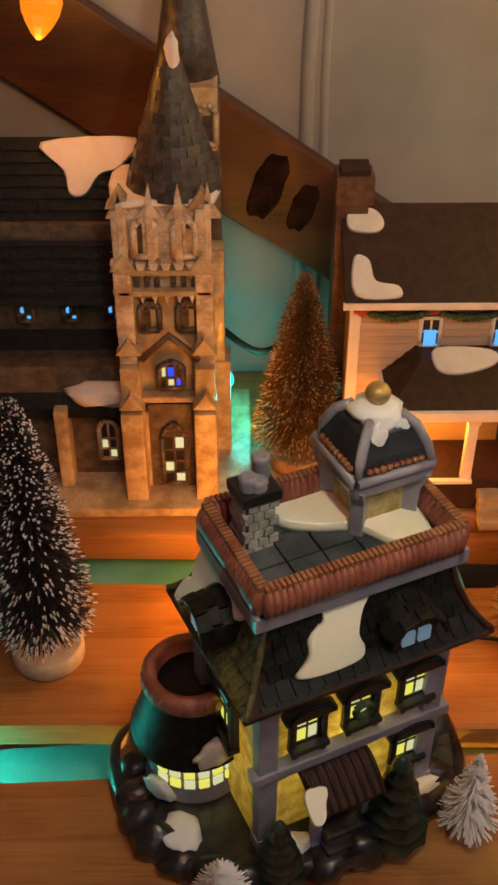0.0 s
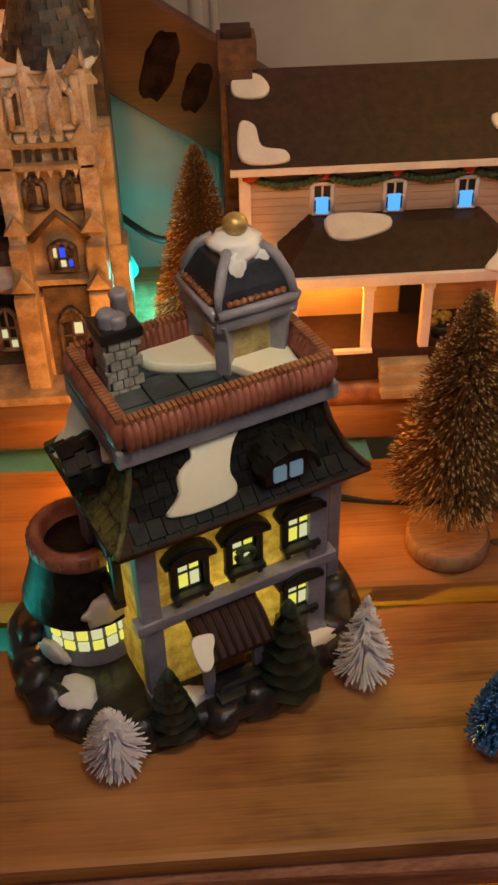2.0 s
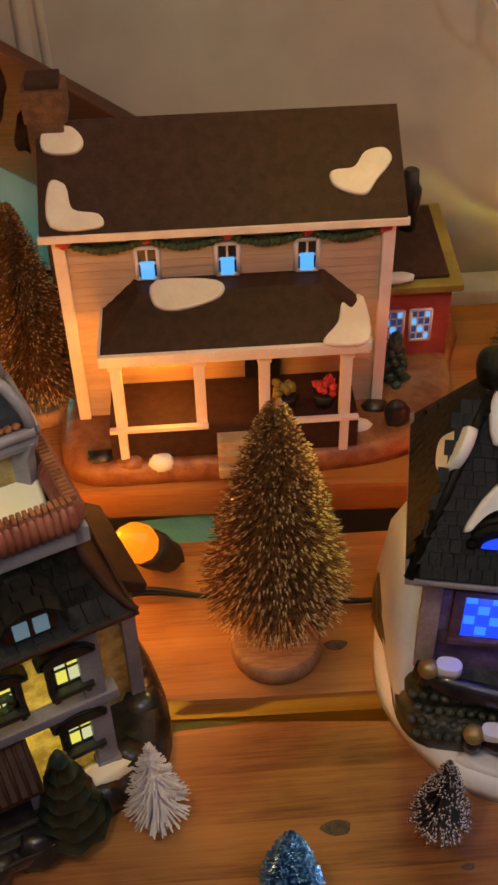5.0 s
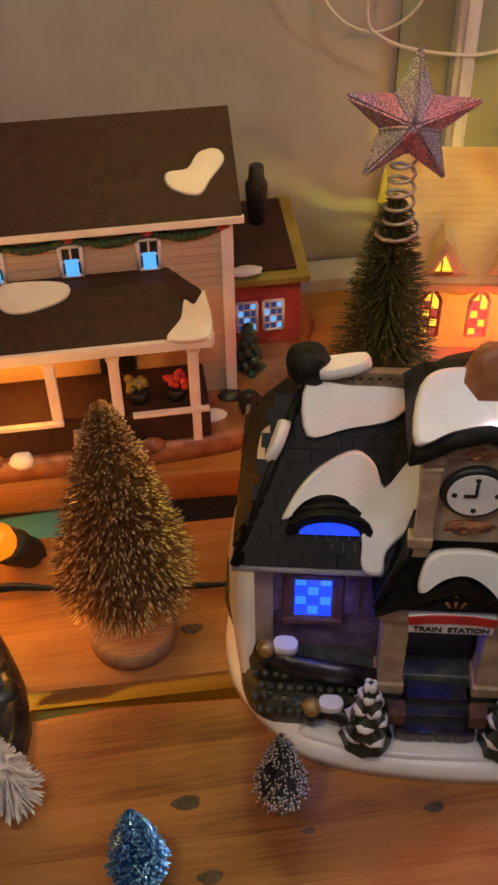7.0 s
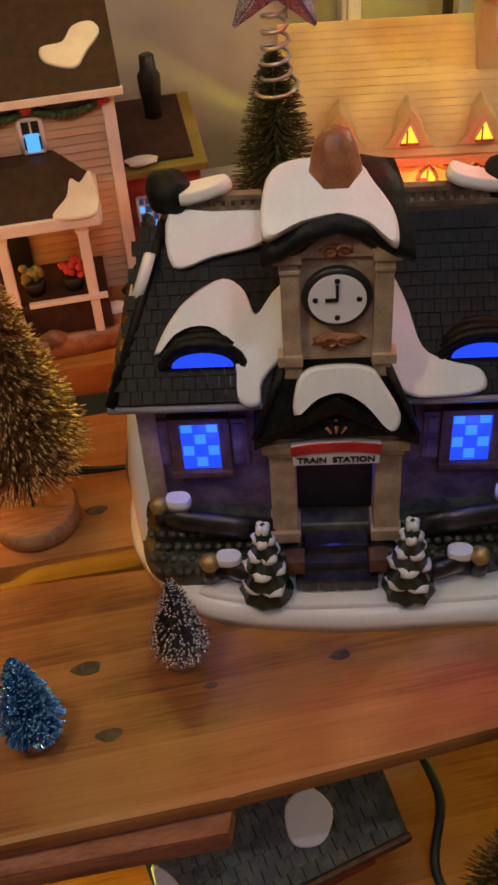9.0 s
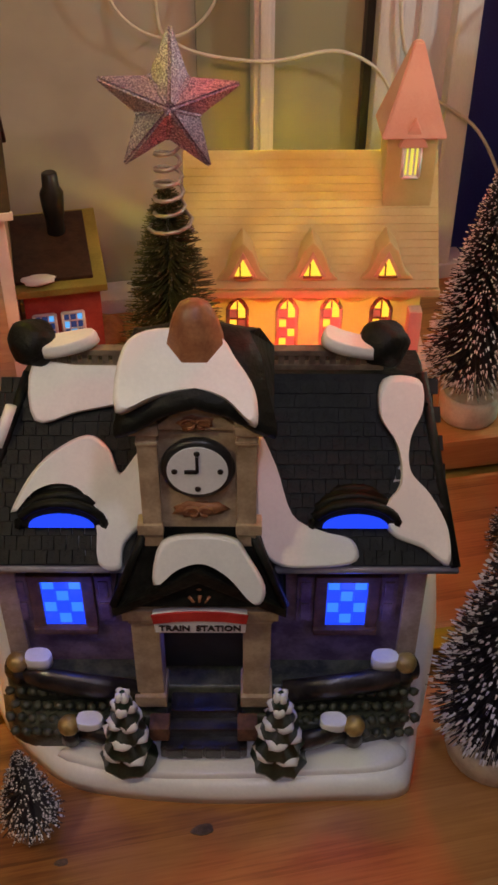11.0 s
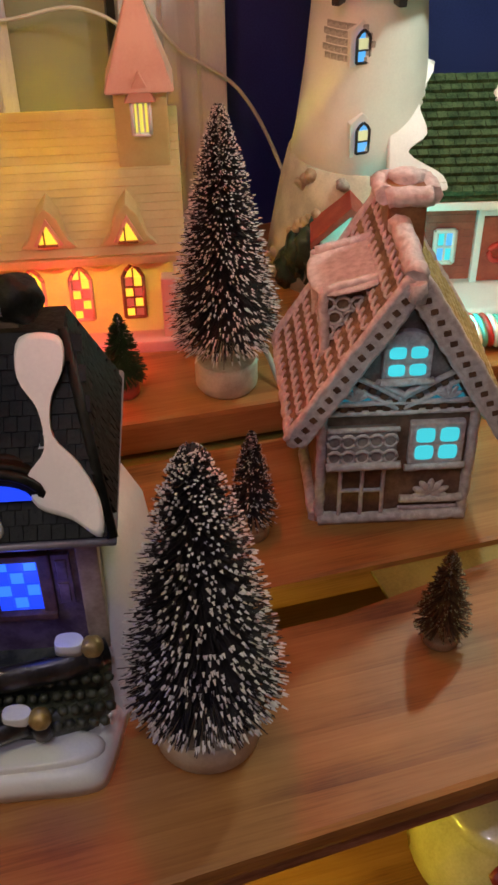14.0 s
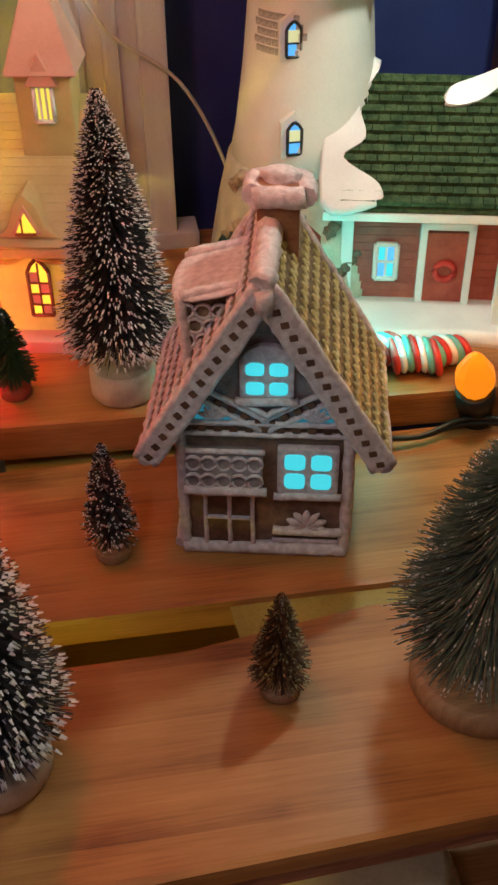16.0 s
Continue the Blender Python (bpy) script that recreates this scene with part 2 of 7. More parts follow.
def boxes(*items, bevel=0.0):
    bm = bmesh.new()
    for c, s, *m in items:
        box(bm, c, s, m[0] if m else None, bevel)
    return bm


def prism(points, a, b, axis="y", bevel=0.0, bm=None):
    """A closed outline drawn out from a to b along an axis: y: points are (x, z); z: (x, y); x: (y, z)."""
    bm = bm or bmesh.new()
    put = {"y": lambda p, d: (p[0], d, p[1]), "z": lambda p, d: (p[0], p[1], d), "x": lambda p, d: (d, p[0], p[1])}[axis]
    va, vb = [bm.verts.new(put(p, a)) for p in points], [bm.verts.new(put(p, b)) for p in points]
    faces = [bm.faces.new(va), bm.faces.new(vb[::-1])]
    for i in range(len(points)):
        j = (i + 1) % len(points)
        faces.append(bm.faces.new((va[i], vb[i], vb[j], va[j])))
    bmesh.ops.recalc_face_normals(bm, faces=faces)
    if bevel:
        bmesh.ops.bevel(bm, geom=list({e for f in faces for e in f.edges}), offset=bevel, segments=2, profile=0.7, affect="EDGES")
    return bm


def lathe(profile, n=32, bm=None, c=(0, 0, 0)):
    """Turned form from (radius, height) pairs."""
    bm = bm or bmesh.new()
    rings = [[bm.verts.new((c[0] + r * math.cos(math.tau * i / n), c[1] + r * math.sin(math.tau * i / n), c[2] + z)) for i in range(n)] for r, z in profile]
    for lo, hi in zip(rings, rings[1:]):
        for i in range(n):
            f = bm.faces.new((lo[i], lo[(i + 1) % n], hi[(i + 1) % n], hi[i]))
            f.smooth = True
    bm.faces.new(rings[0][::-1]), bm.faces.new(rings[-1])
    return bm


def tube(points, r, n=8, bm=None):
    bm = bm or bmesh.new()
    pts = [Vector(p) for p in points]
    rings = []
    for i, p in enumerate(pts):
        d = (pts[min(i + 1, len(pts) - 1)] - pts[max(i - 1, 0)]).normalized()
        u = d.orthogonal().normalized() if abs(d.z) > 0.95 else d.cross(Vector((0, 0, 1))).normalized()
        v = d.cross(u)
        rings.append([bm.verts.new(p + r * (math.cos(math.tau * k / n) * u + math.sin(math.tau * k / n) * v)) for k in range(n)])
    for lo, hi in zip(rings, rings[1:]):
        for k in range(n):
            bm.faces.new((lo[k], lo[(k + 1) % n], hi[(k + 1) % n], hi[k])).smooth = True
    bm.faces.new(rings[0][::-1]), bm.faces.new(rings[-1])
    bmesh.ops.recalc_face_normals(bm, faces=bm.faces[:])
    return bm


def blob(c, s, seed=0, rough=0.25, sub=3, bm=None, freq=2.0):
    """A rounded uneven lump."""
    bm = bm or bmesh.new()
    got = bmesh.ops.create_icosphere(bm, subdivisions=sub, radius=1.0)["verts"]
    for v in got:
        k = 1 + rough * noise.noise(v.co * freq + Vector((seed * 7.3, seed * 1.7, 0)))
        v.co = Vector((c[0] + v.co.x * s[0] * k, c[1] + v.co.y * s[1] * k, c[2] + v.co.z * s[2] * k))
        for f in v.link_faces:
            f.smooth = True
    return bm


def sheet(outline, thick, m, wob=0.0):
    """A soft slab with an outline of (u, v) in the plane of m, domed at its rim: lying snow."""
    bm = bmesh.new()
    n = len(outline)
    smooth = []
    for i in range(n):
        p0, p1, p2, p3 = (Vector((*outline[(i + k - 1) % n], 0)) for k in range(4))
        for t in (0, 0.25, 0.5, 0.75):
            smooth.append(0.5 * (2 * p1 + (p2 - p0) * t + (2 * p0 - 5 * p1 + 4 * p2 - p3) * t * t + (3 * p1 - p0 - 3 * p2 + p3) * t ** 3))
    mid = sum(smooth, Vector()) / len(smooth)
    rings = []
    for inset, h in ((0, 0), (0.005, 0.5), (0.03, 0.85), (0.08, 1.0)):
        rings.append([bm.verts.new(m @ (p.lerp(mid, inset) + Vector((0, 0, h * thick)))) for p in smooth])
    for lo, hi in zip(rings, rings[1:]):
        for i in range(len(smooth)):
            bm.faces.new((lo[i], lo[(i + 1) % len(smooth)], hi[(i + 1) % len(smooth)], hi[i])).smooth = True
    bm.faces.new(rings[0][::-1]), bm.faces.new(rings[-1])
    bmesh.ops.triangulate(bm, faces=[f for f in bm.faces if len(f.verts) > 4])
    bmesh.ops.recalc_face_normals(bm, faces=bm.faces[:])
    return bm


def thing(name, label, category, m, group="", kind=""):
    ob = new(name)
    ob.matrix_basis = m
    ob.empty_display_size = 0.02
    return tagged(ob, label, category, group, kind)


def part(name, bm, material, parent, label="", m=None):
    me = bpy.data.meshes.new(name)
    bm.to_mesh(me)
    bm.free()
    me.materials.append(material)
    ob = new(name, me)
    ob.parent = parent
    if m:
        ob.matrix_basis = m
    return tagged(ob, label)


def whole(name, bm, material, label, category, kind="", m=None, group=""):
    ob = part(name, bm, material, None, "", m)
    return tagged(ob, label, category, group, kind)


def slope(x, y, z, pitch, yaw=0):
    """A plane whose u runs along x and whose v climbs backwards by pitch degrees."""
    return pose(x, y, z, 0, 0, yaw) @ pose(0, 0, 0, pitch, 0, 0)


def gable_roof(w, y0, y1, z_eave, z_ridge, thick, bm=None):
    """Two slopes, ridge along x."""
    ym = (y0 + y1) / 2
    return prism([(y0, z_eave), (ym, z_ridge), (y1, z_eave), (y1, z_eave - thick), (ym, z_ridge - thick), (y0, z_eave - thick)], -w / 2, w / 2, "x", 0.0008, bm)


def shingle_rows(w, y0, z0, y1, z1, rows, cols, parent, material, x_mid=0.0, taper=0.0, lift=6, thick=0.0012):
    """Rows of shingles on a slope, joined: too small to pick apart."""
    bm = bmesh.new()
    ang = math.degrees(math.atan2(z1 - z0, y1 - y0))
    run = math.hypot(z1 - z0, y1 - y0) / rows
    for r in range(rows):
        k = (r + 0.5) / rows
        ww = w * (1 - taper * k)
        n = max(2, int(cols * (1 - taper * k)))
        for c in range(n):
            x = x_mid - ww / 2 + (c + 0.5 + (0.25 if r % 2 else -0.25)) * ww / n
            if abs(x - x_mid) > ww / 2 - 0.3 * ww / n:
                continue
            m = pose(0, 0, 0, ang - lift + random.uniform(-2, 2), 0, random.uniform(-3, 3))
            box(bm, (x, y0 + (y1 - y0) * k, z0 + (z1 - z0) * k), (ww / n * 0.93, run * 1.1, thick), m)
    ob = part("shingles", bm, material, parent)
    ob["kind"] = "stuff"
    return ob


def glazed_fir(x, y, z, r, h, tiers=6, seed=0, n=18):
    """A ceramic fir: drooping tiers with notched, lumpy skirts."""
    bm = bmesh.new()
    rings = []
    for t in range(tiers):
        k = t / tiers
        zb, zt = z + h * k, z + h * (k + 1.0 / tiers)
        ro, ri = r * (1 - k) ** 0.8 + r * 0.06, r * 0.62 * (1 - k - 0.6 / tiers) + r * 0.05
        for rad, zz, wob in ((ro * 0.80, zb - h * 0.015, 0.04), (ro * 0.97, zb - h * 0.005, 0.07), (ro, zb + h * 0.04, 0.07), (max(ri, 0.0006), zt, 0.02)):
            ring = []
            for i in range(n):
                a = math.tau * i / n
                f = 1 + wob * (0.5 if (i + t) % 2 else -0.5) + 0.14 * noise.noise(Vector((a * 2 + seed, t * 1.7, 0)))
                ring.append(bm.verts.new((x + rad * f * math.cos(a), y + rad * f * math.sin(a), zz + 0.3 * wob * rad * math.sin(i * 2.3 + t))))
            rings.append(ring)
    for lo, hi in zip(rings, rings[1:]):
        for i in range(n):
            bm.faces.new((lo[i], lo[(i + 1) % n], hi[(i + 1) % n], hi[i])).smooth = True
    bm.faces.new(rings[0][::-1]), bm.faces.new(rings[-1])
    return bm


def window_lit(parent, x, y, z, w, h, frame_mat, pane_mats, cols=2, rows=3, rz=0, arch=False, fr=0.0016):
    """A framed window with its panes, facing -y."""
    m = pose(x, y, z, 0, 0, rz)
    bm = bmesh.new()
    outline = [(-w / 2, 0), (w / 2, 0), (w / 2, h)] + ([(w * 0.3, h * 1.17), (0, h * 1.3), (-w * 0.3, h * 1.17)] if arch else []) + [(-w / 2, h)]
    for i in range(len(outline)):
        a, b = Vector((outline[i][0], 0, outline[i][1])), Vector((outline[(i + 1) % len(outline)][0], 0, outline[(i + 1) % len(outline)][1]))
        tube([a, b], fr, 6, bm)
    for c in range(1, cols):
        box(bm, (-w / 2 + c * w / cols, 0, h * (0.6 if arch else 0.5)), (fr * 0.8, fr, h * (1.2 if arch else 1)))
    for r in range(1, rows):
        box(bm, (0, 0, r * h / rows), (w, fr, fr * 0.8))
    win = part("window", bm, frame_mat, parent, m=m)
    back = bmesh.new()
    prism(outline, 0.0012, 0.0022, "y", 0, back)
    part("backing", back, pane_mats[0], win)
    i = 0
    for r in range(rows):
        for c in range(cols):
            i += 1
            bm = boxes(((-w / 2 + (c + 0.5) * w / cols, 0.0006, (r + 0.5) * h / rows), (w / cols * 0.84, 0.001, h / rows * 0.84)))
            part("pane", bm, pane_mats[(r + c) % len(pane_mats)], win)
    return win

# ---- setting ----
Z0, ZB = 0.005, 0.03


def board(name, corners, top, thick, material, label, tilt=0.0):
    bm = bmesh.new()
    prism(corners, top - thick, top, "z", 0.004, bm)
    return whole(name, bm, material, label, "shelf board", "structure")


front_board = board("shelf_front", [(-0.5, 0.186), (0.40, 0.186), (0.60, 0.196), (1.3, 0.228), (1.3, 0.331), (0.82, 0.337), (0.72, 0.322), (0.58, 0.322), (0.3, 0.344), (0.02, 0.327), (-0.5, 0.31)], Z0, 0.013, PINE, "reddish pine shelf board with knots and worn edge")
middle_board = board("shelf_middle", [(-0.5, 0.37), (0.02, 0.366), (0.3, 0.359), (0.68, 0.352), (1.3, 0.345), (1.3, 0.478), (0.68, 0.482), (0.26, 0.485), (-0.5, 0.51)], Z0, 0.02, PINE, "reddish pine middle shelf board")
back_board = board("shelf_back", [(-0.5, 0.53), (0.05, 0.517), (0.3, 0.508), (0.68, 0.49), (1.3, 0.47), (1.3, 0.735), (-0.5, 0.735)], ZB, 0.026, PINE, "reddish pine back shelf board against the wall")
under = bmesh.new()
prism([(-0.2, 0.19), (0.395, 0.176), (0.4, 0.19), (0.39, 0.21), (-0.2, 0.23)], -0.026, -0.009, "z", 0.003, under)
whole("shelf_cleat", under, PINE_END, "rough sawn wooden cleat under the shelf", "wood strip", "structure")
under = bmesh.new()
prism([(0.6, 0.2), (1.3, 0.232), (1.3, 0.26), (0.6, 0.23)], -0.024, -0.009, "z", 0.003, under)
whole("shelf_cleat", under, PINE_END, "rough sawn wooden cleat under the shelf", "wood strip", "structure")
# knots in the front board
for x, y, r in ((0.337, 0.276, 0.007), (0.345, 0.233, 0.006), (0.4, 0.25, 0.003), (0.47, 0.253, 0.005), (0.352, 0.392, 0.006)):
    bm = bmesh.new()
    for k in (1.0, 0.55):
        pts = [(x + r * k * (1.15 if i else 1) * math.cos(a) * (1 + 0.15 * math.sin(3 * a + x * 90)), y + r * k * 0.62 * math.sin(a)) for i, a in ((1, math.tau * j / 14) for j in range(14))]
        prism(pts, Z0 - 0.002, Z0 + (0.0004 if k == 1 else 0.0007), "z", 0, bm)
    part("knot", bm, GOTHIC_DARK, front_board if y < 0.35 else middle_board)

low_board = board("shelf_low", [(-0.5, -0.02), (1.3, -0.02), (1.3, 0.6), (-0.5, 0.6)], -0.15, 0.02, PINE, "reddish pine board of the shelf below")
WALL_Y = 0.74
whole("wall_back", boxes(((0.03, WALL_Y + 0.02, 0.35), (1.3, 0.04, 1.7))), PLASTIC, "pale sheeted wall behind the village", "wall", "structure")
whole("wall_blue", boxes(((1.29, WALL_Y + 0.06, 0.35), (1.1, 0.04, 1.7))), NIGHT, "dark blue wall beside the window", "wall", "structure")
whole("wall_left", boxes(((-1.2, -0.3, 0.35), (0.05, 2.3, 2.6))), ROOM, "dim plaster wall", "wall", "structure")
whole("wall_right", boxes(((2.0, -0.3, 0.35), (0.05, 2.3, 2.6))), ROOM, "dim plaster wall", "wall", "structure")
whole("wall_rear", boxes(((0.4, -1.45, 0.35), (3.3, 0.05, 2.6))), ROOM, "dim plaster wall behind the walker", "wall", "structure")
whole("wall_left_return", boxes(((-0.9, WALL_Y + 0.02, 0.35), (0.6, 0.05, 2.6))), ROOM, "dim plaster wall", "wall", "structure")
whole("ceiling", boxes(((0.4, -0.3, 1.65), (3.3, 2.4, 0.05))), ROOM, "plain plaster ceiling", "ceiling", "structure")
whole("floor", boxes(((0.4, -0.3, -0.85), (3.3, 2.4, 0.05))), PINE_DARK, "dark wooden floor", "floor", "structure")

# folds of the wall sheet
for x, lean, r in ((0.165, 0.02, 0.006), (0.182, 0.012, 0.004)):
    bm = bmesh.new()
    tube([(x + lean * (k / 8) + 0.003 * math.sin(k), WALL_Y + 0.002, 0.05 + 0.06 * k) for k in range(9)], r, 10, bm)
    whole("wall_sheet_fold", bm, PLASTIC, "soft upright fold in the pale wall sheet", "fold", "structure")

# slanting brace on the wall
ang = math.degrees(math.atan2(-0.16, 0.237))
bm = boxes(((0, 0, 0), (0.62, 0.02, 0.078), pose(0, 0, 0, 0, -ang, 0)), bevel=0.002)
brace = whole("brace", bm, PINE_DARK, "dark stained slanting timber brace on the wall", "timber", "structure", pose(0.045, WALL_Y - 0.012, 0.278))
for c, e in (((0.098, -0.066), (0.014, 0.030)), ((0.126, -0.084), (0.011, 0.022))):
    part("knot", blob((0, 0, 0), (e[0], 0.0007, e[1]), 3, 0.2), CHAR, brace, "blackened knot", pose(c[0], -0.0098, c[1], 0, 20, 0))

# window
window = thing("window_1", "white painted sash window with a dark pane", "window", pose(0.580, WALL_Y - 0.01, 0), kind="structure")
m_glass, gn, gl, gp = base_material("dim_glass")
gp.inputs["Base Color"].default_value, gp.inputs["Roughness"].default_value = (0.22, 0.22, 0.17, 1), 0.12
part("pane", boxes(((0.04, 0.004, 0.3), (0.13, 0.004, 0.55))), m_glass, window, "dull reflecting glass")
part("mullion", boxes(((0.022, -0.006, 0.3), (0.016, 0.014, 0.55)), ((0.022, -0.014, 0.3), (0.008, 0.008, 0.55)), bevel=0.002), FRAME_WHITE, window)
# solid black strip for the shade between sash and frame
part("gap_shade", boxes(((0.1035, -0.002, 0.3), (0.006, 0.008, 0.6))), BLACK, window)
bm = boxes(((0.116, -0.006, 0.3), (0.018, 0.02, 0.6)), ((0.144, -0.004, 0.3), (0.040, 0.016, 0.6)), ((0.173, -0.010, 0.3), (0.020, 0.028, 0.6)), ((0.144, -0.013, 0.3), (0.012, 0.006, 0.6)), bevel=0.003)
part("window_frame", bm, FRAME_WHITE, window)
part("window_sill", boxes(((0.04, -0.012, 0.036), (0.32, 0.03, 0.014)), bevel=0.003), FRAME_WHITE, window)
whole("timber_post", boxes(((1.055, 0.70, 0.35), (0.09, 0.06, 0.42)), bevel=0.003), PINE_DARK, "orange-brown wooden post beside the blue wall", "post", "structure")

# cords on the wall
def cord(points, r, mat, label, name="cord"):
    pts = [Vector(p) for p in points]
    out = []
    for i in range(len(pts) - 1):
        p0, p1, p2, p3 = pts[max(i - 1, 0)], pts[i], pts[i + 1], pts[min(i + 2, len(pts) - 1)]
        for k in range(8):
            t = k / 8
            out.append(0.5 * (2 * p1 + (p2 - p0) * t + (2 * p0 - 5 * p1 + 4 * p2 - p3) * t * t + (3 * p1 - p0 - 3 * p2 + p3) * t ** 3))
    return whole(name, tube(out + [pts[-1]], r, 7), mat, label, "cord")


cord([(0.53, 0.725, 0.42), (0.525, 0.722, 0.27), (0.54, 0.72, 0.235), (0.60, 0.712, 0.222), (0.66, 0.712, 0.225), (0.70, 0.715, 0.19), (0.705, 0.72, 0.1)], 0.0014, WHITE_WIRE, "thin white cord looping across the window")
cord([(0.70, 0.712, 0.42), (0.70, 0.71, 0.26), (0.72, 0.705, 0.2), (0.77, 0.70, 0.16), (0.80, 0.69, 0.1), (0.81, 0.66, 0.045)], 0.0014, WHITE_WIRE, "thin white cord hanging down the window frame")
cord([(0.50, 0.726, 0.40), (0.49, 0.724, 0.28), (0.53, 0.722, 0.24), (0.57, 0.722, 0.27), (0.56, 0.724, 0.36)], 0.0012, WHITE_WIRE, "thin white cord loop on the pale wall")
cord([(0.715, 0.56, 0.055), (0.735, 0.53, 0.05), (0.742, 0.50, 0.03), (0.75, 0.48, 0.012)], 0.002, WHITE_WIRE, "thin white cord over the shelf edge")
cord([(0.10, 0.70, 0.10), (0.135, 0.68, 0.085), (0.17, 0.69, 0.09), (0.2, 0.7, 0.07)], 0.003, WIRE, "dark cable behind the church")

# ---- string of large bulbs ----
def big_bulb(place, colour, glass, watts, turn=(0, 0, 0), label="lit amber faceted bulb in a dark socket"):
    ob = thing("string_light", label, "light bulb", pose(*place, *turn), "string lights")
    prof = [(0.0045, 0), (0.0085, 0.004), (0.0118, 0.010), (0.0128, 0.016), (0.0115, 0.023), (0.008, 0.030), (0.0045, 0.035), (0.0015, 0.038)]
    bm = lathe(prof, 10)
    for f in bm.faces:
        f.smooth = False
    part("bulb", bm, glass, ob)
    bm = lathe([(0.0075, -0.026), (0.0105, -0.024), (0.0108, -0.008), (0.0125, -0.007), (0.0125, 0.004), (0.011, 0.005)], 20)
    box(bm, (0, 0, -0.028), (0.014, 0.009, 0.008), bevel=0.001)
    part("socket", bm, WIRE, ob)
    far = Matrix.Translation(place) @ pose(0, 0, 0, *turn) @ Vector((0, 0, 0.055))
    lamp("bulb_light", "POINT", far, watts, colour, 0.012)
    return ob


big_bulb((0.243, 0.452, 0.036), AMBER, GLASS_AMBER, 0.35, (24, -28, 0))
big_bulb((0.006, 0.60, 0.395), AMBER, GLASS_AMBER, 0.2, (172, 10, 0))
big_bulb((0.925, 0.476, 0.030), AMBER, GLASS_AMBER, 0.10, (12, -12, 0))
GLASS_RED, GLASS_TEAL, GLASS_YELLOW = glow("red_bulb", (1, 0.03, 0.03), 0.8), glow("teal_bulb", (0.02, 0.8, 0.7), 0.8), glow("yellow_bulb", (1, 0.6, 0.03), 0.8)
big_bulb((0.552, 0.555, ZB + 0.014), (1, 0.04, 0.06), GLASS_RED, 0.20, (70, 0, 80), "lit red bulb lying behind the station")
big_bulb((0.565, 0.455, Z0 + 0.014), (1, 0.08, 0.03), GLASS_RED, 0.16, (80, 0, -80), "lit red bulb lying behind the station")
big_bulb((0.135, 0.50, Z0 + 0.02), AMBER, GLASS_AMBER, 0.42, (60, 0, -30), "lit amber bulb lying behind the mansion")
big_bulb((-0.13, 0.345, -0.018), TEAL, GLASS_TEAL, 0.4, (90, 0, 90), "lit teal bulb hanging below the shelf gap")
big_bulb((0.838, 0.545, ZB + 0.014), TEAL, GLASS_TEAL, 0.12, (70, 0, 40), "lit teal bulb lying before the lighthouse")
big_bulb((0.148, 0.245, -0.10), (1, 0.88, 0.06), GLASS_YELLOW, 1.2, (60, 0, 40), "lit yellow bulb hanging under the shelf")
big_bulb((0.62, 0.26, -0.09), (1, 0.85, 0.06), GLASS_YELLOW, 0.22, (60, 0, 40), "lit yellow bulb hanging under the shelf")
big_bulb((0.09, 0.69, ZB + 0.03), TEAL, GLASS_TEAL, 0.12, (80, 0, 40), "lit teal bulb lying behind the church")
GLASS_PALE = glow("pale_bulb", (0.8, 0.8, 0.95), 0.8)
# unseen bulbs added along the wall above the village and over the shelf front
for x, y, z, colour, glass, watts in ((0.24, 0.66, 0.50, (1, 0.40, 0.36), GLASS_RED, 0.15), (0.39, 0.50, 0.47, (1.0, 0.88, 0.06), GLASS_YELLOW, 0.5), (0.54, 0.64, 0.46, (1, 0.35, 0.3), GLASS_RED, 0.09),
                                      (0.68, 0.62, 0.47, (0.8, 0.75, 0.4), GLASS_YELLOW, 0.14), (0.94, 0.50, 0.47, (0.90, 1.0, 0.82), GLASS_YELLOW, 2.3), (0.19, 0.16, 0.57, (1, 0.90, 0.52), GLASS_YELLOW, 1.8), (0.52, 0.10, 0.70, (0.84, 0.84, 1.0), GLASS_PALE, 1.35), (0.83, 0.19, 0.62, (1.0, 0.86, 0.10), GLASS_YELLOW, 0.7), (0.05, 0.12, 0.8, (1, 0.2, 0.08), GLASS_RED, 1.3)):
    big_bulb((x, y, z), colour, glass, watts, (180, 0, 0), "unseen coloured bulb added on a string above")
cord([(-0.6, 0.735, 0.56), (-0.2, 0.66, 0.46), (0.006, 0.60, 0.424), (0.24, 0.66, 0.53), (0.39, 0.50, 0.50), (0.56, 0.64, 0.49), (0.70, 0.62, 0.50), (0.94, 0.50, 0.50), (1.3, 0.70, 0.53), (1.5, 0.775, 0.56)], 0.0022, WIRE, "dark green light cable added along the wall", "light_cable")
cord([(-1.17, 0.12, 0.90), (-0.4, 0.12, 0.85), (0.05, 0.12, 0.83), (0.19, 0.16, 0.60), (0.36, 0.12, 0.69), (0.52, 0.10, 0.73), (0.83, 0.19, 0.65), (1.4, 0.12, 0.86), (1.97, 0.12, 0.92)], 0.0022, WIRE, "unseen dark green cable added across the room", "light_cable")
# one more unseen bulb, added to redden the middle board
for x, y, z, colour, glass, watts in ((0.655, 0.40, 0.48, (1, 0.06, 0.03), GLASS_RED, 1.2),):
    big_bulb((x, y, z), colour, glass, watts, (180, 0, 0), "unseen red bulb added above the middle board")
    cord([(x, y, z + 0.03), (x + 0.01, y, z + 0.4), (x, y, 1.624)], 0.0022, WIRE, "unseen dark green cable added for the red bulb", "light_cable")
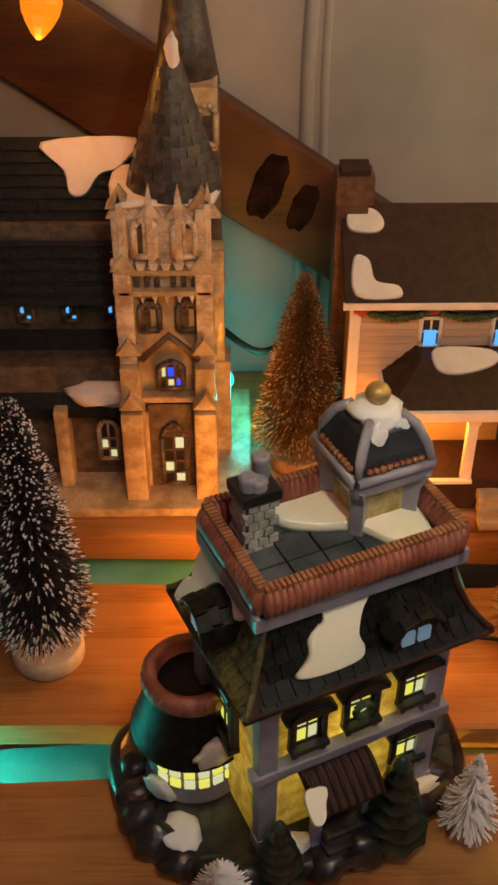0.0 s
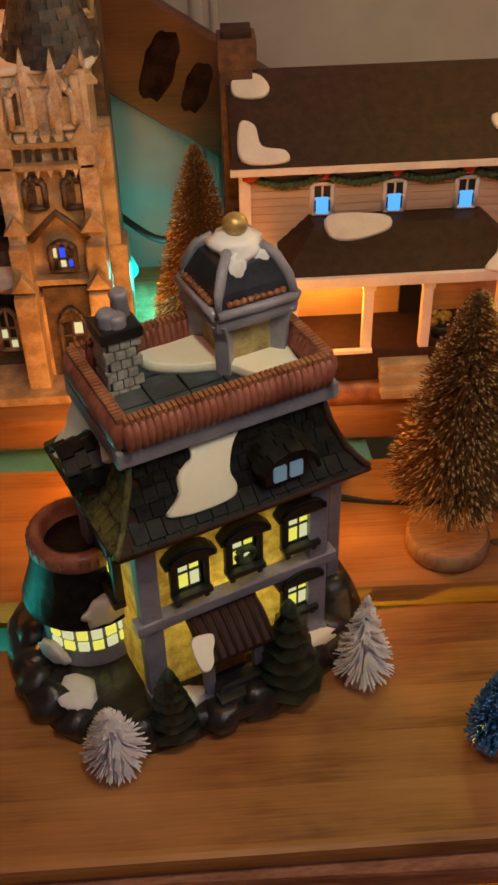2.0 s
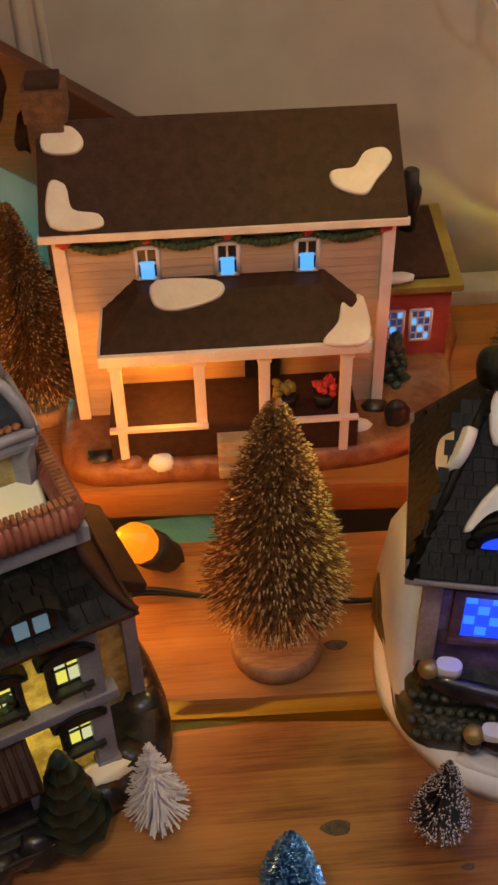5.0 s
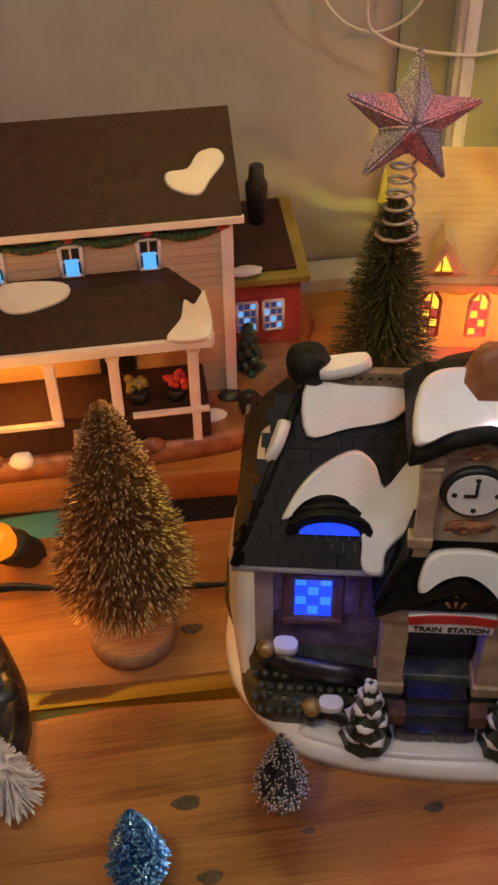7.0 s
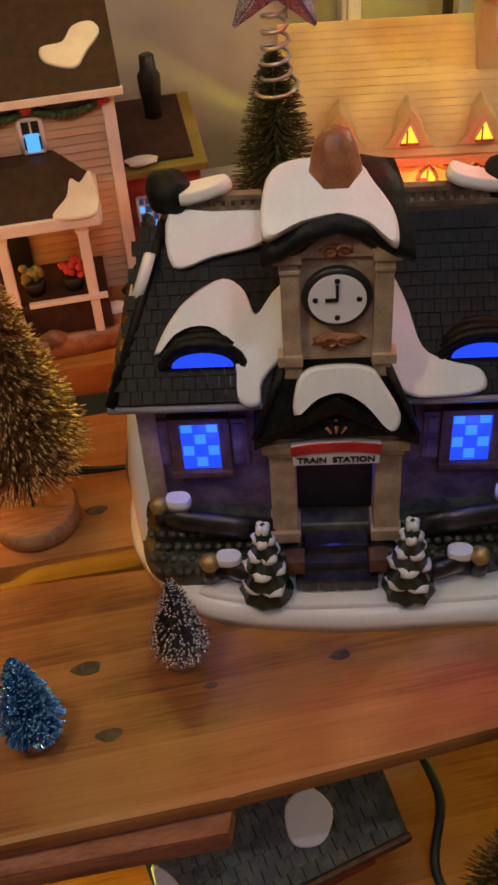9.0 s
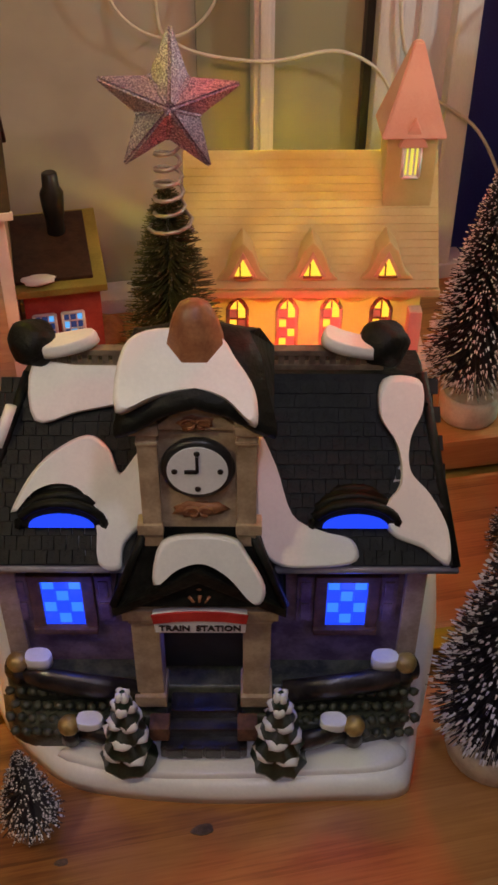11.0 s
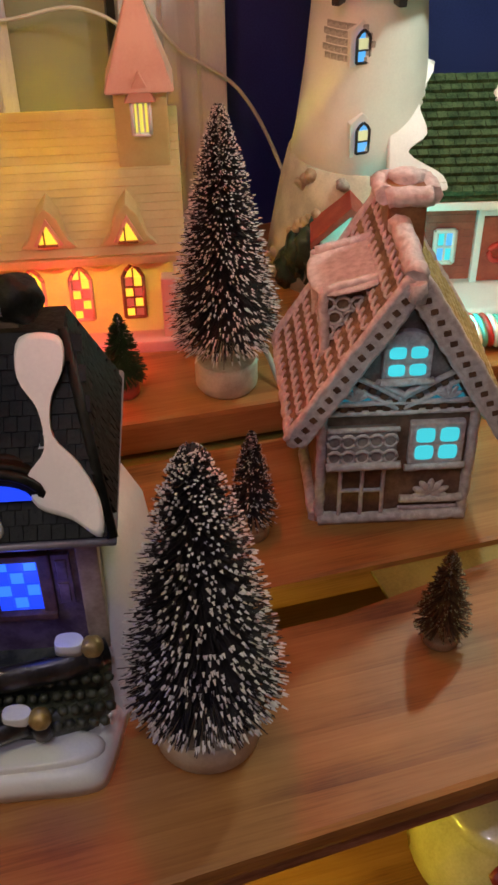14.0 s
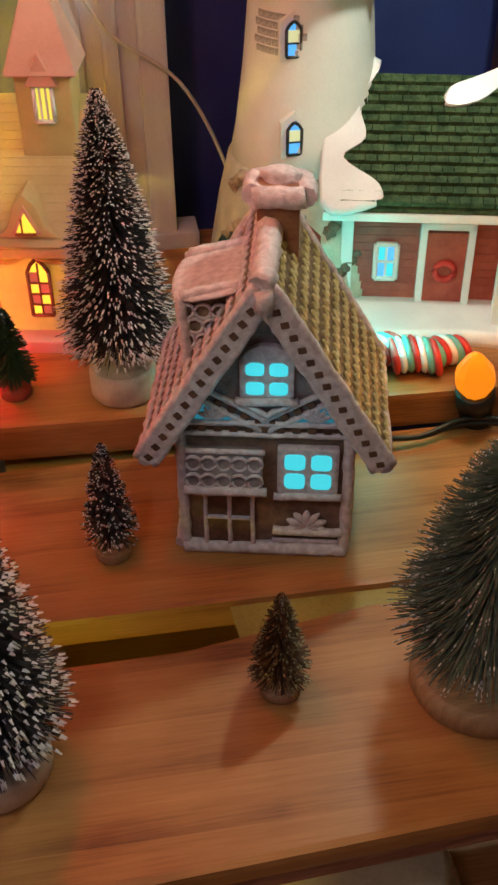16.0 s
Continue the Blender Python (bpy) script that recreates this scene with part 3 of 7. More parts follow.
for off in (0, 0.004):
    cord([(0.10, 0.425, 0.012 + off), (0.19, 0.43, 0.011), (0.235, 0.435, 0.014 + off), (0.28, 0.432, 0.010), (0.33, 0.425, 0.010 + off), (0.38, 0.42, 0.011), (0.43, 0.43, 0.012 + off)], 0.0018, WIRE, "twisted dark green light cable on the shelf", "light_cable")
    cord([(0.82, 0.47, 0.016 + off), (0.88, 0.462, 0.012), (0.925, 0.47, 0.012 + off), (0.99, 0.45, 0.012)], 0.0018, WIRE, "twisted dark green light cable on the shelf", "light_cable")

# cards in the gaps between boards
for c, s, rz, mat, label in (((0.00, 0.346, -0.055), (0.24, 0.10, 0.002), 4, CARD_TEAL, "teal glossy card under the shelf gap"),
                             ((0.045, 0.512, -0.012), (0.10, 0.05, 0.002), 3, CARD_TEAL, "teal glossy card under the shelf gap"),
                             ((0.255, 0.495, -0.008), (0.06, 0.05, 0.002), 4, CARD_TEAL, "teal glossy card under the shelf gap"),
                             ((0.27, 0.33, -0.01), (0.04, 0.05, 0.002), -3, CARD_OLIVE, "olive glossy card under the shelf gap"),
                             ((0.69, 0.49, -0.004), (0.12, 0.05, 0.002), 8, CARD_OLIVE, "olive glossy card in the shelf gap"),
                             ((0.80, 0.345, 0.0), (0.10, 0.045, 0.002), 4, CARD_OLIVE, "olive glossy card in the shelf gap")):
    whole("card", boxes((c, s, pose(0, 0, 0, 0, 0, rz)), bevel=0.0006), mat, label, "card")

# ---- bottle-brush trees ----
def tree_mesh(name, segments, r0, r1, material, parent, label=""):
    """Thin tapered three-sided needles from arrays of start and end points."""
    a, b = segments
    d = b - a
    d = d / np.linalg.norm(d, axis=1, keepdims=True)
    u = np.cross(d, np.array([0.31, 0.2, 0.93]))
    u /= np.linalg.norm(u, axis=1, keepdims=True)
    v = np.cross(d, u)
    verts, n = [], len(a)
    for k in range(3):
        w = u * math.cos(math.tau * k / 3) + v * math.sin(math.tau * k / 3)
        verts.append(a + w * r0)
        verts.append(b + w * r1)
    co = np.stack(verts, 1).reshape(-1, 3)
    i = np.arange(n)[:, None] * 6
    faces = np.concatenate([i + np.array([[0, 2, 3, 1]]), i + np.array([[2, 4, 5, 3]]), i + np.array([[4, 0, 1, 5]])], 0)
    me = bpy.data.meshes.new(name)
    me.from_pydata(co.tolist(), [], faces.tolist())
    me.materials.append(material)
    ob = new(name, me)
    ob.parent = parent
    tagged(ob, label)
    ob["kind"] = "stuff"
    return ob


def brush_tree(place, height, radius, base_r, base_h, bristle, tip, label, n=1800, base_mat=None, lean=(0, 0), thick=0.00045, tip_r=0.0010, tip_len=0.08, droop=-0.25, stem=0.12, share=1.0, name="brush_tree", taper=0.68):
    rng = np.random.default_rng(int(abs(place[0] * 1000 + place[1] * 77)))
    ob = thing(name, label, "bottle-brush tree", pose(*place, lean[0], lean[1], 0), "bottle-brush trees")
    part("base", lathe([(base_r * 0.9, 0), (base_r, base_h * 0.15), (base_r, base_h * 0.85), (base_r * 0.93, base_h)], 28), base_mat or DISC, ob)
    part("trunk", tube([(0, 0, base_h * 0.9), (0, 0, height * 0.97)], 0.0013, 6), SILVER, ob)
    z0 = base_h + height * stem
    k = rng.random(n) ** 1.25
    z = z0 + k * (height - z0)
    env = radius * (1 - k) ** taper * np.where(k < 0.1, 0.8 + 2 * k, 1) + radius * 0.07
    a = rng.random(n) * math.tau
    ln = env * rng.uniform(0.80, 1.08, n)
    rise = droop * ln + rng.normal(0, 0.04, n) * ln + k * 0.5 * ln
    start = np.stack([0 * a, 0 * a, z], 1)
    end = np.stack([ln * np.cos(a), ln * np.sin(a), z + rise], 1)
    end[:, 2] = np.maximum(end[:, 2], 0.002)
    tree_mesh("bristles", (start, end), thick, thick * 0.7, bristle, ob)
    if tip:
        pick = rng.random(n) < share
        s = start[pick] + (end[pick] - start[pick]) * (1 - tip_len)
        tree_mesh("frost", (s, start[pick] + (end[pick] - start[pick]) * 1.02), tip_r, tip_r * 0.35, tip, ob, "pale frosted tips")
    return ob


BR_BLACK = paint("dark_bristle", (0.008, 0.006, 0.008), (0.03, 0.022, 0.028), 200, 0.6, 0.1)
BR_GOLD = paint("gold_bristle", (0.15, 0.062, 0.018), (0.40, 0.20, 0.07), 300, 0.35, 0.1, metal=0.4)
BR_WHITE = paint("white_bristle", (0.68, 0.66, 0.66), (0.8, 0.78, 0.78), 200, 0.6, 0.1)
BR_BLUE = paint("blue_bristle", (0.01, 0.06, 0.20), (0.03, 0.16, 0.42), 300, 0.35, 0.1, metal=0.3)
BR_OLIVE = paint("olive_bristle", (0.03, 0.035, 0.012), (0.10, 0.10, 0.035), 200, 0.5, 0.1, metal=0.2)
BR_FIR = paint("fir_bristle", (0.008, 0.03, 0.012), (0.025, 0.075, 0.03), 200, 0.5, 0.1)
BR_GREY = paint("grey_green_bristle", (0.06, 0.08, 0.06), (0.18, 0.2, 0.15), 200, 0.5, 0.1)
BR_BROWN = paint("brown_bristle", (0.05, 0.02, 0.008), (0.16, 0.07, 0.025), 200, 0.5, 0.1, metal=0.2)
FROST = paint("frost", (0.66, 0.6, 0.62), (0.8, 0.76, 0.76), 300, 0.5, 0.1)
SPARK = paint("gold_spark", (0.42, 0.24, 0.08), (0.85, 0.62, 0.32), 900, 0.3, 0.1, metal=0.25)
SPARK_BLUE = paint("blue_spark", (0.04, 0.22, 0.58), (0.30, 0.60, 0.9), 500, 0.25, 0.1, metal=0.6)
SPARK_DIM = paint("dim_spark", (0.2, 0.17, 0.08), (0.45, 0.4, 0.25), 500, 0.3, 0.1, metal=0.6)

brush_tree((-0.010, 0.424, Z0), 0.208, 0.035, 0.024, 0.014, BR_BLACK, FROST, "dark bottle-brush tree with frosted white tips on a pale base", 2800, PALE_DISC, tip_r=0.0008, share=0.55)
brush_tree((0.166, 0.60, ZB), 0.168, 0.037, 0.022, 0.014, BR_GOLD, SPARK, "glittering gold bottle-brush tree behind the mansion", 4200, droop=-0.32, tip_r=0.0006, share=0.45, tip_len=0.06, thick=0.00036, taper=0.8)
brush_tree((0.316, 0.392, Z0), 0.192, 0.043, 0.027, 0.014, BR_GOLD, SPARK, "glittering gold bottle-brush tree on a round wooden base", 5200, droop=-0.26, tip_r=0.0006, share=0.45, tip_len=0.06, stem=0.24, thick=0.00036, taper=0.78)
brush_tree((0.245, 0.289, Z0), 0.070, 0.018, 0.009, 0.007, BR_WHITE, BR_WHITE, "small white bottle-brush tree beside the mansion", 620, PALE_DISC, thick=0.0006, tip_r=0.0006, taper=0.95, droop=-0.35)
brush_tree((0.107, 0.246, Z0), 0.062, 0.018, 0.009, 0.006, BR_WHITE, BR_WHITE, "small white bottle-brush tree before the mansion", 620, PALE_DISC, thick=0.0006, tip_r=0.0006, lean=(12, 0), taper=0.8, droop=-0.35)
brush_tree((0.309, 0.241, Z0), 0.064, 0.0165, 0.010, 0.008, BR_BLUE, SPARK_BLUE, "small glittering blue bottle-brush tree", 1500, droop=-0.1, share=0.8, stem=0.03, tip_r=0.0009, taper=0.75)
brush_tree((0.388, 0.270, Z0), 0.066, 0.0165, 0.009, 0.008, BR_BLACK, FROST, "small dark bottle-brush tree with frosted tips", 800, DISC, tip_r=0.0005, tip_len=0.12, taper=0.85, droop=-0.35, share=0.8)
brush_tree((0.630, 0.268, Z0), 0.182, 0.039, 0.026, 0.018, BR_BLACK, FROST, "tall dark bottle-brush tree heavily frosted white", 4200, PALE_DISC, tip_r=0.00085, tip_len=0.06, share=0.5, thick=0.0004)
brush_tree((0.861, 0.277, Z0), 0.15, 0.046, 0.034, 0.016, BR_GREY, FROST, "grey-green bottle-brush tree on a round wooden base", 3600, DISC, tip_r=0.0004, share=0.15, stem=0.2, thick=0.0004, taper=0.6)
brush_tree((0.765, 0.290, Z0), 0.066, 0.016, 0.010, 0.006, BR_BROWN, SPARK_DIM, "small brown bottle-brush tree", 900, DISC, share=0.5, tip_r=0.0005, taper=0.8)
brush_tree((0.691, 0.398, Z0), 0.078, 0.016, 0.010, 0.007, BR_BLACK, FROST, "tiny dark bottle-brush tree with frosted tips", 900, DISC, tip_r=0.0005, share=0.6, taper=0.75)
brush_tree((0.708, 0.518, ZB), 0.192, 0.037, 0.021, 0.022, BR_BLACK, FROST, "tall dark bottle-brush tree with pink-white tips", 4400, PALE_DISC, tip_r=0.00058, share=0.6, taper=0.85, thick=0.00036)
brush_tree((0.640, 0.527, ZB), 0.062, 0.016, 0.010, 0.008, BR_FIR, None, "small plain dark green bottle-brush tree", 1100, RED_SIDE, taper=0.8)

# the star tree
star_tree = brush_tree((0.503, 0.535, ZB), 0.185, 0.040, 0.022, 0.014, BR_OLIVE, SPARK_DIM, "dark olive bottle-brush tree with glinting tips", 2600, DISC, share=0.5, tip_r=0.0005)
star = thing("star_topper", "lilac silver glitter star on a wire spring", "tree topper", pose(0.504, 0.53, ZB - 0.002))
bm = bmesh.new()
coil = [((0.010 - 0.003 * k / 60) * math.cos(k * 0.62) * (1 + 0.35 * (k < 14)), (0.010 - 0.003 * k / 60) * math.sin(k * 0.62) * (1 + 0.35 * (k < 14)), 0.160 + 0.054 * k / 60) for k in range(61)]
tube(coil, 0.0012, 6, bm)
part("spring", bm, SILVER, star, "silver wire coil")
bm = bmesh.new()
ring = [bm.verts.new(((0.046 if i % 2 == 0 else 0.0195) * math.sin(math.pi * i / 5), 0, (0.046 if i % 2 == 0 else 0.0195) * math.cos(math.pi * i / 5))) for i in range(10)]
f, b = bm.verts.new((0, -0.012, 0)), bm.verts.new((0, 0.012, 0))
for i in range(10):
    bm.faces.new((ring[i], ring[(i + 1) % 10], f)), bm.faces.new((ring[(i + 1) % 10], ring[i], b))
bmesh.ops.recalc_face_normals(bm, faces=bm.faces[:])
bmesh.ops.bevel(bm, geom=bm.edges[:], offset=0.0012, segments=2, affect="EDGES")
part("star", bm, GLITTER, star, "glittered five-point star", pose(0.002, 0, 0.238, -8, 4, -6))

# ---- mansion with a round turret ----
def mansion():
    ob = thing("mansion", "yellow glazed ceramic mansion with mansard roof, snow and lit windows", "village house", pose(0.125, 0.277, Z0, 0, 0, 24))
    W, D = 0.108, 0.066
    out = [(-0.022, -0.022), (0.03, -0.030), (0.09, -0.026), (0.132, -0.012), (0.150, 0.04), (0.135, 0.10), (0.02, 0.115), (-0.045, 0.105), (-0.062, 0.06), (-0.052, 0.012)]
    part("plinth", sheet(out, 0.014, pose(0, 0, 0)), STONE_DARK, ob, "dark glazed rocky ground")
    for k in range(26):
        a = math.tau * k / 26
        part("rock", blob((0.042 + 0.094 * math.cos(a), 0.042 + 0.070 * math.sin(a), 0.008), (0.013, 0.010, 0.008 + 0.003 * (k % 3)), k, 0.5, 2, None, 1.6), STONE_DARK, ob)
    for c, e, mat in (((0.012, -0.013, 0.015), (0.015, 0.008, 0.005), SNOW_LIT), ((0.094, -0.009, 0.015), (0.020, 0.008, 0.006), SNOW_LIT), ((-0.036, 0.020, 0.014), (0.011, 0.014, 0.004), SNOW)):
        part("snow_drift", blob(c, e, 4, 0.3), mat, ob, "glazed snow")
    part("wall", boxes(((W / 2, D / 2, 0.075), (W, D, 0.133)), bevel=0.001), CREAM_LIT, ob, "yellow plaster wall glowing from inside")
    lamp("mansion_bulb", "POINT", ob.matrix_basis @ Vector((W / 2, D / 2, 0.07)), 0.30, (1.0, 0.85, 0.2), 0.01)
    for x in (0.004, W - 0.006):
        part("pilaster", boxes(((x, -0.003, 0.075), (0.011, 0.008, 0.133)), ((x, -0.0035, 0.016), (0.013, 0.009, 0.012)), bevel=0.001), LILAC, ob)
    part("pilaster", boxes(((-0.003, D - 0.006, 0.07), (0.008, 0.011, 0.125)), bevel=0.001), LILAC, ob)
    for z, h, w in ((0.076, 0.007, W + 0.01), (0.137, 0.006, W + 0.012)):
        part("band", boxes(((W / 2, -0.004, z), (w, 0.009, h)), bevel=0.0012), LILAC, ob)
    # side wing
    wing = part("wing", boxes(((W + 0.012, 0.052, 0.058), (0.026, 0.046, 0.100)), bevel=0.001), CREAM_LIT, ob, "low yellow side wing")
    part("wing_roof", prism([(W - 0.002, 0.124), (W + 0.034, 0.106), (W + 0.036, 0.111), (W + 0.006, 0.134), (W - 0.002, 0.134)], 0.020, 0.084, "y", 0.0012), ROOF_BROWN, wing, "dark lean-to roof")
    for y in (0.030, 0.074):
        part("wing_post", boxes(((W + 0.025, y, 0.058), (0.008, 0.008, 0.100)), bevel=0.001), LILAC, wing)
    part("wing_band", boxes(((W + 0.012, 0.0275, 0.104), (0.030, 0.006, 0.007)), bevel=0.001), LILAC, wing)
    for i, (x, z) in enumerate(((0.027, 0.091), (0.058, 0.093), (0.091, 0.094), (0.091, 0.043))):
        win = window_lit(ob, x, -0.0035, z, 0.0135, 0.023, BLACK, [WIN_YELLOW, WIN_PALE], 2, 2, fr=0.0011)
        arch = [(0.0135 * math.cos(a), 0.0235 + 0.0085 * math.sin(a)) for a in [math.pi * k / 10 for k in range(11)]]
        part("hood", prism([(-0.0145, 0.0215), (0.0145, 0.0215), (0.0145, 0.0245)] + arch[1:-1] + [(-0.0145, 0.0245)], -0.0055, 0.002, "y", 0.0010), BLACK, win, "black arched window hood")
        part("hood_ridge", tube([(0.0125 * math.cos(a), -0.0058, 0.0235 + 0.0078 * math.sin(a)) for a in [math.pi * k / 10 for k in range(11)]], 0.0012, 6), ROOF_BLACK, win)
        for s in (-1, 1):
            part("shutter", boxes(((s * 0.0092, -0.001, 0.0115), (0.0034, 0.003, 0.024)), ((s * 0.0092, -0.0026, 0.0165), (0.0022, 0.001, 0.009)), ((s * 0.0092, -0.0026, 0.0060), (0.0022, 0.001, 0.009)), bevel=0.0005), BLACK, win)
            part("sill_bracket", boxes(((s * 0.008, -0.002, -0.0050), (0.003, 0.005, 0.005)), bevel=0.0008), BLACK, win)
        part("sill", boxes(((0, -0.0025, -0.002), (0.022, 0.007, 0.0035)), bevel=0.0009), BLACK, win)
        if i == 1:
            part("wreath", tube([(0.0045 * math.cos(math.tau * k / 12), -0.0035, 0.009 + 0.0045 * math.sin(math.tau * k / 12)) for k in range(13)], 0.0022, 6), GARLAND, win)
    window_lit(ob, -0.0035, 0.03, 0.08, 0.016, 0.028, BLACK, [WIN_YELLOW], 2, 2, rz=-90)
    part("side_casing", boxes(((-0.004, 0.019, 0.094), (0.005, 0.005, 0.042)), ((-0.004, 0.041, 0.094), (0.005, 0.005, 0.042)), ((-0.005, 0.030, 0.114), (0.007, 0.028, 0.006)), ((-0.005, 0.030, 0.074), (0.007, 0.028, 0.005)), bevel=0.001), BLACK, ob)
    door = part("door", boxes(((0.048, -0.002, 0.030), (0.020, 0.004, 0.038)), ((0.0435, -0.0042, 0.022), (0.007, 0.001, 0.014)), ((0.0525, -0.0042, 0.022), (0.007, 0.001, 0.014)), bevel=0.0006), WOOD_DOOR, ob, "orange-brown panelled door")
    part("wreath", blob((0.047, -0.007, 0.040), (0.0062, 0.003, 0.0058), 5, 0.5, 2, None, 4), GARLAND, door)
    for x in (0.030, 0.060):
        part("porch_post", boxes(((x, -0.014, 0.034), (0.0055, 0.0055, 0.046)), ((x, -0.014, 0.0125), (0.008, 0.008, 0.005)), bevel=0.0008), LILAC, ob)
    pr = part("porch_roof", prism([(-0.026, 0.050), (-0.028, 0.056), (-0.014, 0.067), (0.0, 0.071), (0.0, 0.062)], 0.024, 0.064, "x", 0.0015), ROOF_BROWN, ob, "small brown porch roof")
    for k in range(8):
        part("porch_rib", tube([(0.0262 + 0.0051 * k, -0.0285, 0.0555), (0.0262 + 0.0051 * k, -0.0145, 0.0675), (0.0262 + 0.0051 * k, -0.001, 0.0715)], 0.0012, 5), ROOF_BROWN, pr)
    part("porch_snow", sheet([(0.019, 0.001), (0.023, -0.002), (0.027, 0.001), (0.029, 0.007), (0.032, 0.012), (0.031, 0.016), (0.020, 0.016)], 0.0018, slope(0, -0.029, 0.0555, 38)), SNOW_LIT, ob, "white snow on the porch roof")
    for k in range(3):
        part("step", boxes(((0.047, -0.030 + 0.006 * k, 0.012 + 0.004 * k), (0.038 - 0.004 * k, 0.010, 0.008)), bevel=0.002), STONE_DARK, ob)
    for x, y, h, r in ((0.004, -0.021, 0.046, 0.014), (0.074, -0.024, 0.064, 0.0185)):
        part("shrub", glazed_fir(x, y, 0.011, r, h, 7, x * 900), FIR, ob, "dark green glazed fir")
    # mansard, flared at its foot
    prof = [(0.0, 0.139, -0.015), (0.18, 0.1412, -0.0125), (0.40, 0.149, -0.006), (0.70, 0.164, 0.0), (1.0, 0.182, 0.004)]
    top = (0.006, 0.106, 0.004, 0.062)
    bm = bmesh.new()
    rings = []
    for _, z, d in prof:
        o = 0.004 - d
        rings.append([bm.verts.new(p) for p in ((top[0] - o, top[2] - o, z), (top[1] + o, top[2] - o, z), (top[1] + o, top[3] + o, z), (top[0] - o, top[3] + o, z))])
    for lo, hi in zip(rings, rings[1:]):
        for i in range(4):
            bm.faces.new((lo[i], lo[(i + 1) % 4], hi[(i + 1) % 4], hi[i]))
    bm.faces.new(rings[0][::-1]), bm.faces.new(rings[-1])
    roof = part("roof", bm, ROOF_BROWN, ob, "dark scalloped mansard roof")
    for (_, za, da), (_, zb, db) in zip(prof, prof[1:]):
        rows = max(1, round(math.hypot(zb - za, db - da) / 0.0068))
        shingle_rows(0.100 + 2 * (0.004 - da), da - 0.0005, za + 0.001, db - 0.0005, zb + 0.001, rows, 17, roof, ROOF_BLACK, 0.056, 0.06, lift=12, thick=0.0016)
        side = shingle_rows(0.058 + 2 * (0.004 - da), da + 0.0015, za + 0.001, db + 0.0015, zb + 0.001, rows, 12, roof, ROOF_OLIVE_LIT, -0.033, 0.06, lift=12, thick=0.0016)
        side.matrix_basis = pose(0, 0, 0, 0, 0, -90)
    for cx, cy, sx, sy in ((top[0], top[2], -1, -1), (top[1], top[2], 1, -1), (top[0], top[3], -1, 1)):
        part("hip_ridge", tube([(cx + sx * (0.0045 - d), cy + sy * (0.0045 - d), z + 0.001) for _, z, d in prof], 0.0019, 7), ROOF_OLIVE_LIT if sx < 0 else ROOF_BROWN, roof)
    part("eave_edge", tube([(-0.013, 0.081, 0.139), (-0.013, -0.015, 0.139), (0.125, -0.015, 0.139), (0.125, 0.081, 0.139)], 0.0022, 7), ROOF_BROWN, roof)
    pitch = 66
    part("snow_patch", sheet([(0.016, 0.002), (0.030, -0.001), (0.050, 0.000), (0.054, 0.006), (0.052, 0.014), (0.056, 0.026), (0.062, 0.037), (0.036, 0.037), (0.034, 0.027), (0.026, 0.020), (0.024, 0.010)], 0.0045, slope(0, -0.0082, 0.1465, pitch)), SNOW_LIT, ob, "white snow patch")
    side_m = pose(-0.0065, 0, 0.147, 0, 0, -90) @ pose(0, 0, 0, pitch, 0, 0)
    part("snow_patch", sheet([(-0.064, 0.004), (-0.056, 0.010), (-0.046, 0.024), (-0.034, 0.027), (-0.022, 0.020), (-0.014, 0.030), (-0.016, 0.037), (-0.060, 0.037), (-0.070, 0.022)], 0.0045, side_m), SNOW_LIT, ob, "white snow patch")
    part("snow_patch", sheet([(-0.074, -0.008), (-0.064, -0.006), (-0.060, 0.004), (-0.070, 0.008)], 0.004, side_m), SNOW_LIT, ob, "white snow patch")
    # hooded dormers with scalloped rows
    def hooded(m):
        d = part("dormer", prism([(-0.012, 0.0), (0.012, 0.0), (0.012, 0.010), (0.008, 0.018), (0.0, 0.021), (-0.008, 0.018), (-0.012, 0.010)], -0.006, 0.016, "y", 0.0012), ROOF_BROWN, ob, "hooded roof dormer", m)
        for r in range(4):
            for k in range(5):
                a = math.pi * (k + 0.5 + 0.25 * (r % 2)) / 5.5
                part("dormer_shingle", boxes(((0.0150 * math.cos(a), -0.008 + 0.0056 * r, 0.007 + 0.0150 * math.sin(a)), (0.0085, 0.0072, 0.0022), pose(0, 0, 0, 0, 90 - math.degrees(a), 0) @ pose(0, 0, 0, 10, 0, 0)), bevel=0.0006), ROOF_BLACK, d)
        for x in (-0.0045, 0.0045):
            part("dormer_pane", boxes(((x, -0.0068, 0.0070), (0.0066, 0.002, 0.0085)), bevel=0.0004), WIN_DIM, d, "pale blue pane")
    hooded(pose(0.078, -0.009, 0.150))
    hooded(pose(-0.0085, 0.034, 0.150, 0, 0, -90))
    # parapet with twisted rim
    for c, e in (((0.056, 0.002, 0.184), (0.112, 0.008, 0.009)), ((0.002, 0.033, 0.184), (0.008, 0.070, 0.009)), ((0.110, 0.033, 0.184), (0.008, 0.070, 0.009))):
        part("fascia", boxes((c, e), bevel=0.0012), LILAC, ob)
    bm = bmesh.new()
    x0, x1, y0, y1, zc = 0.003, 0.109, 0.000, 0.066, 0.196
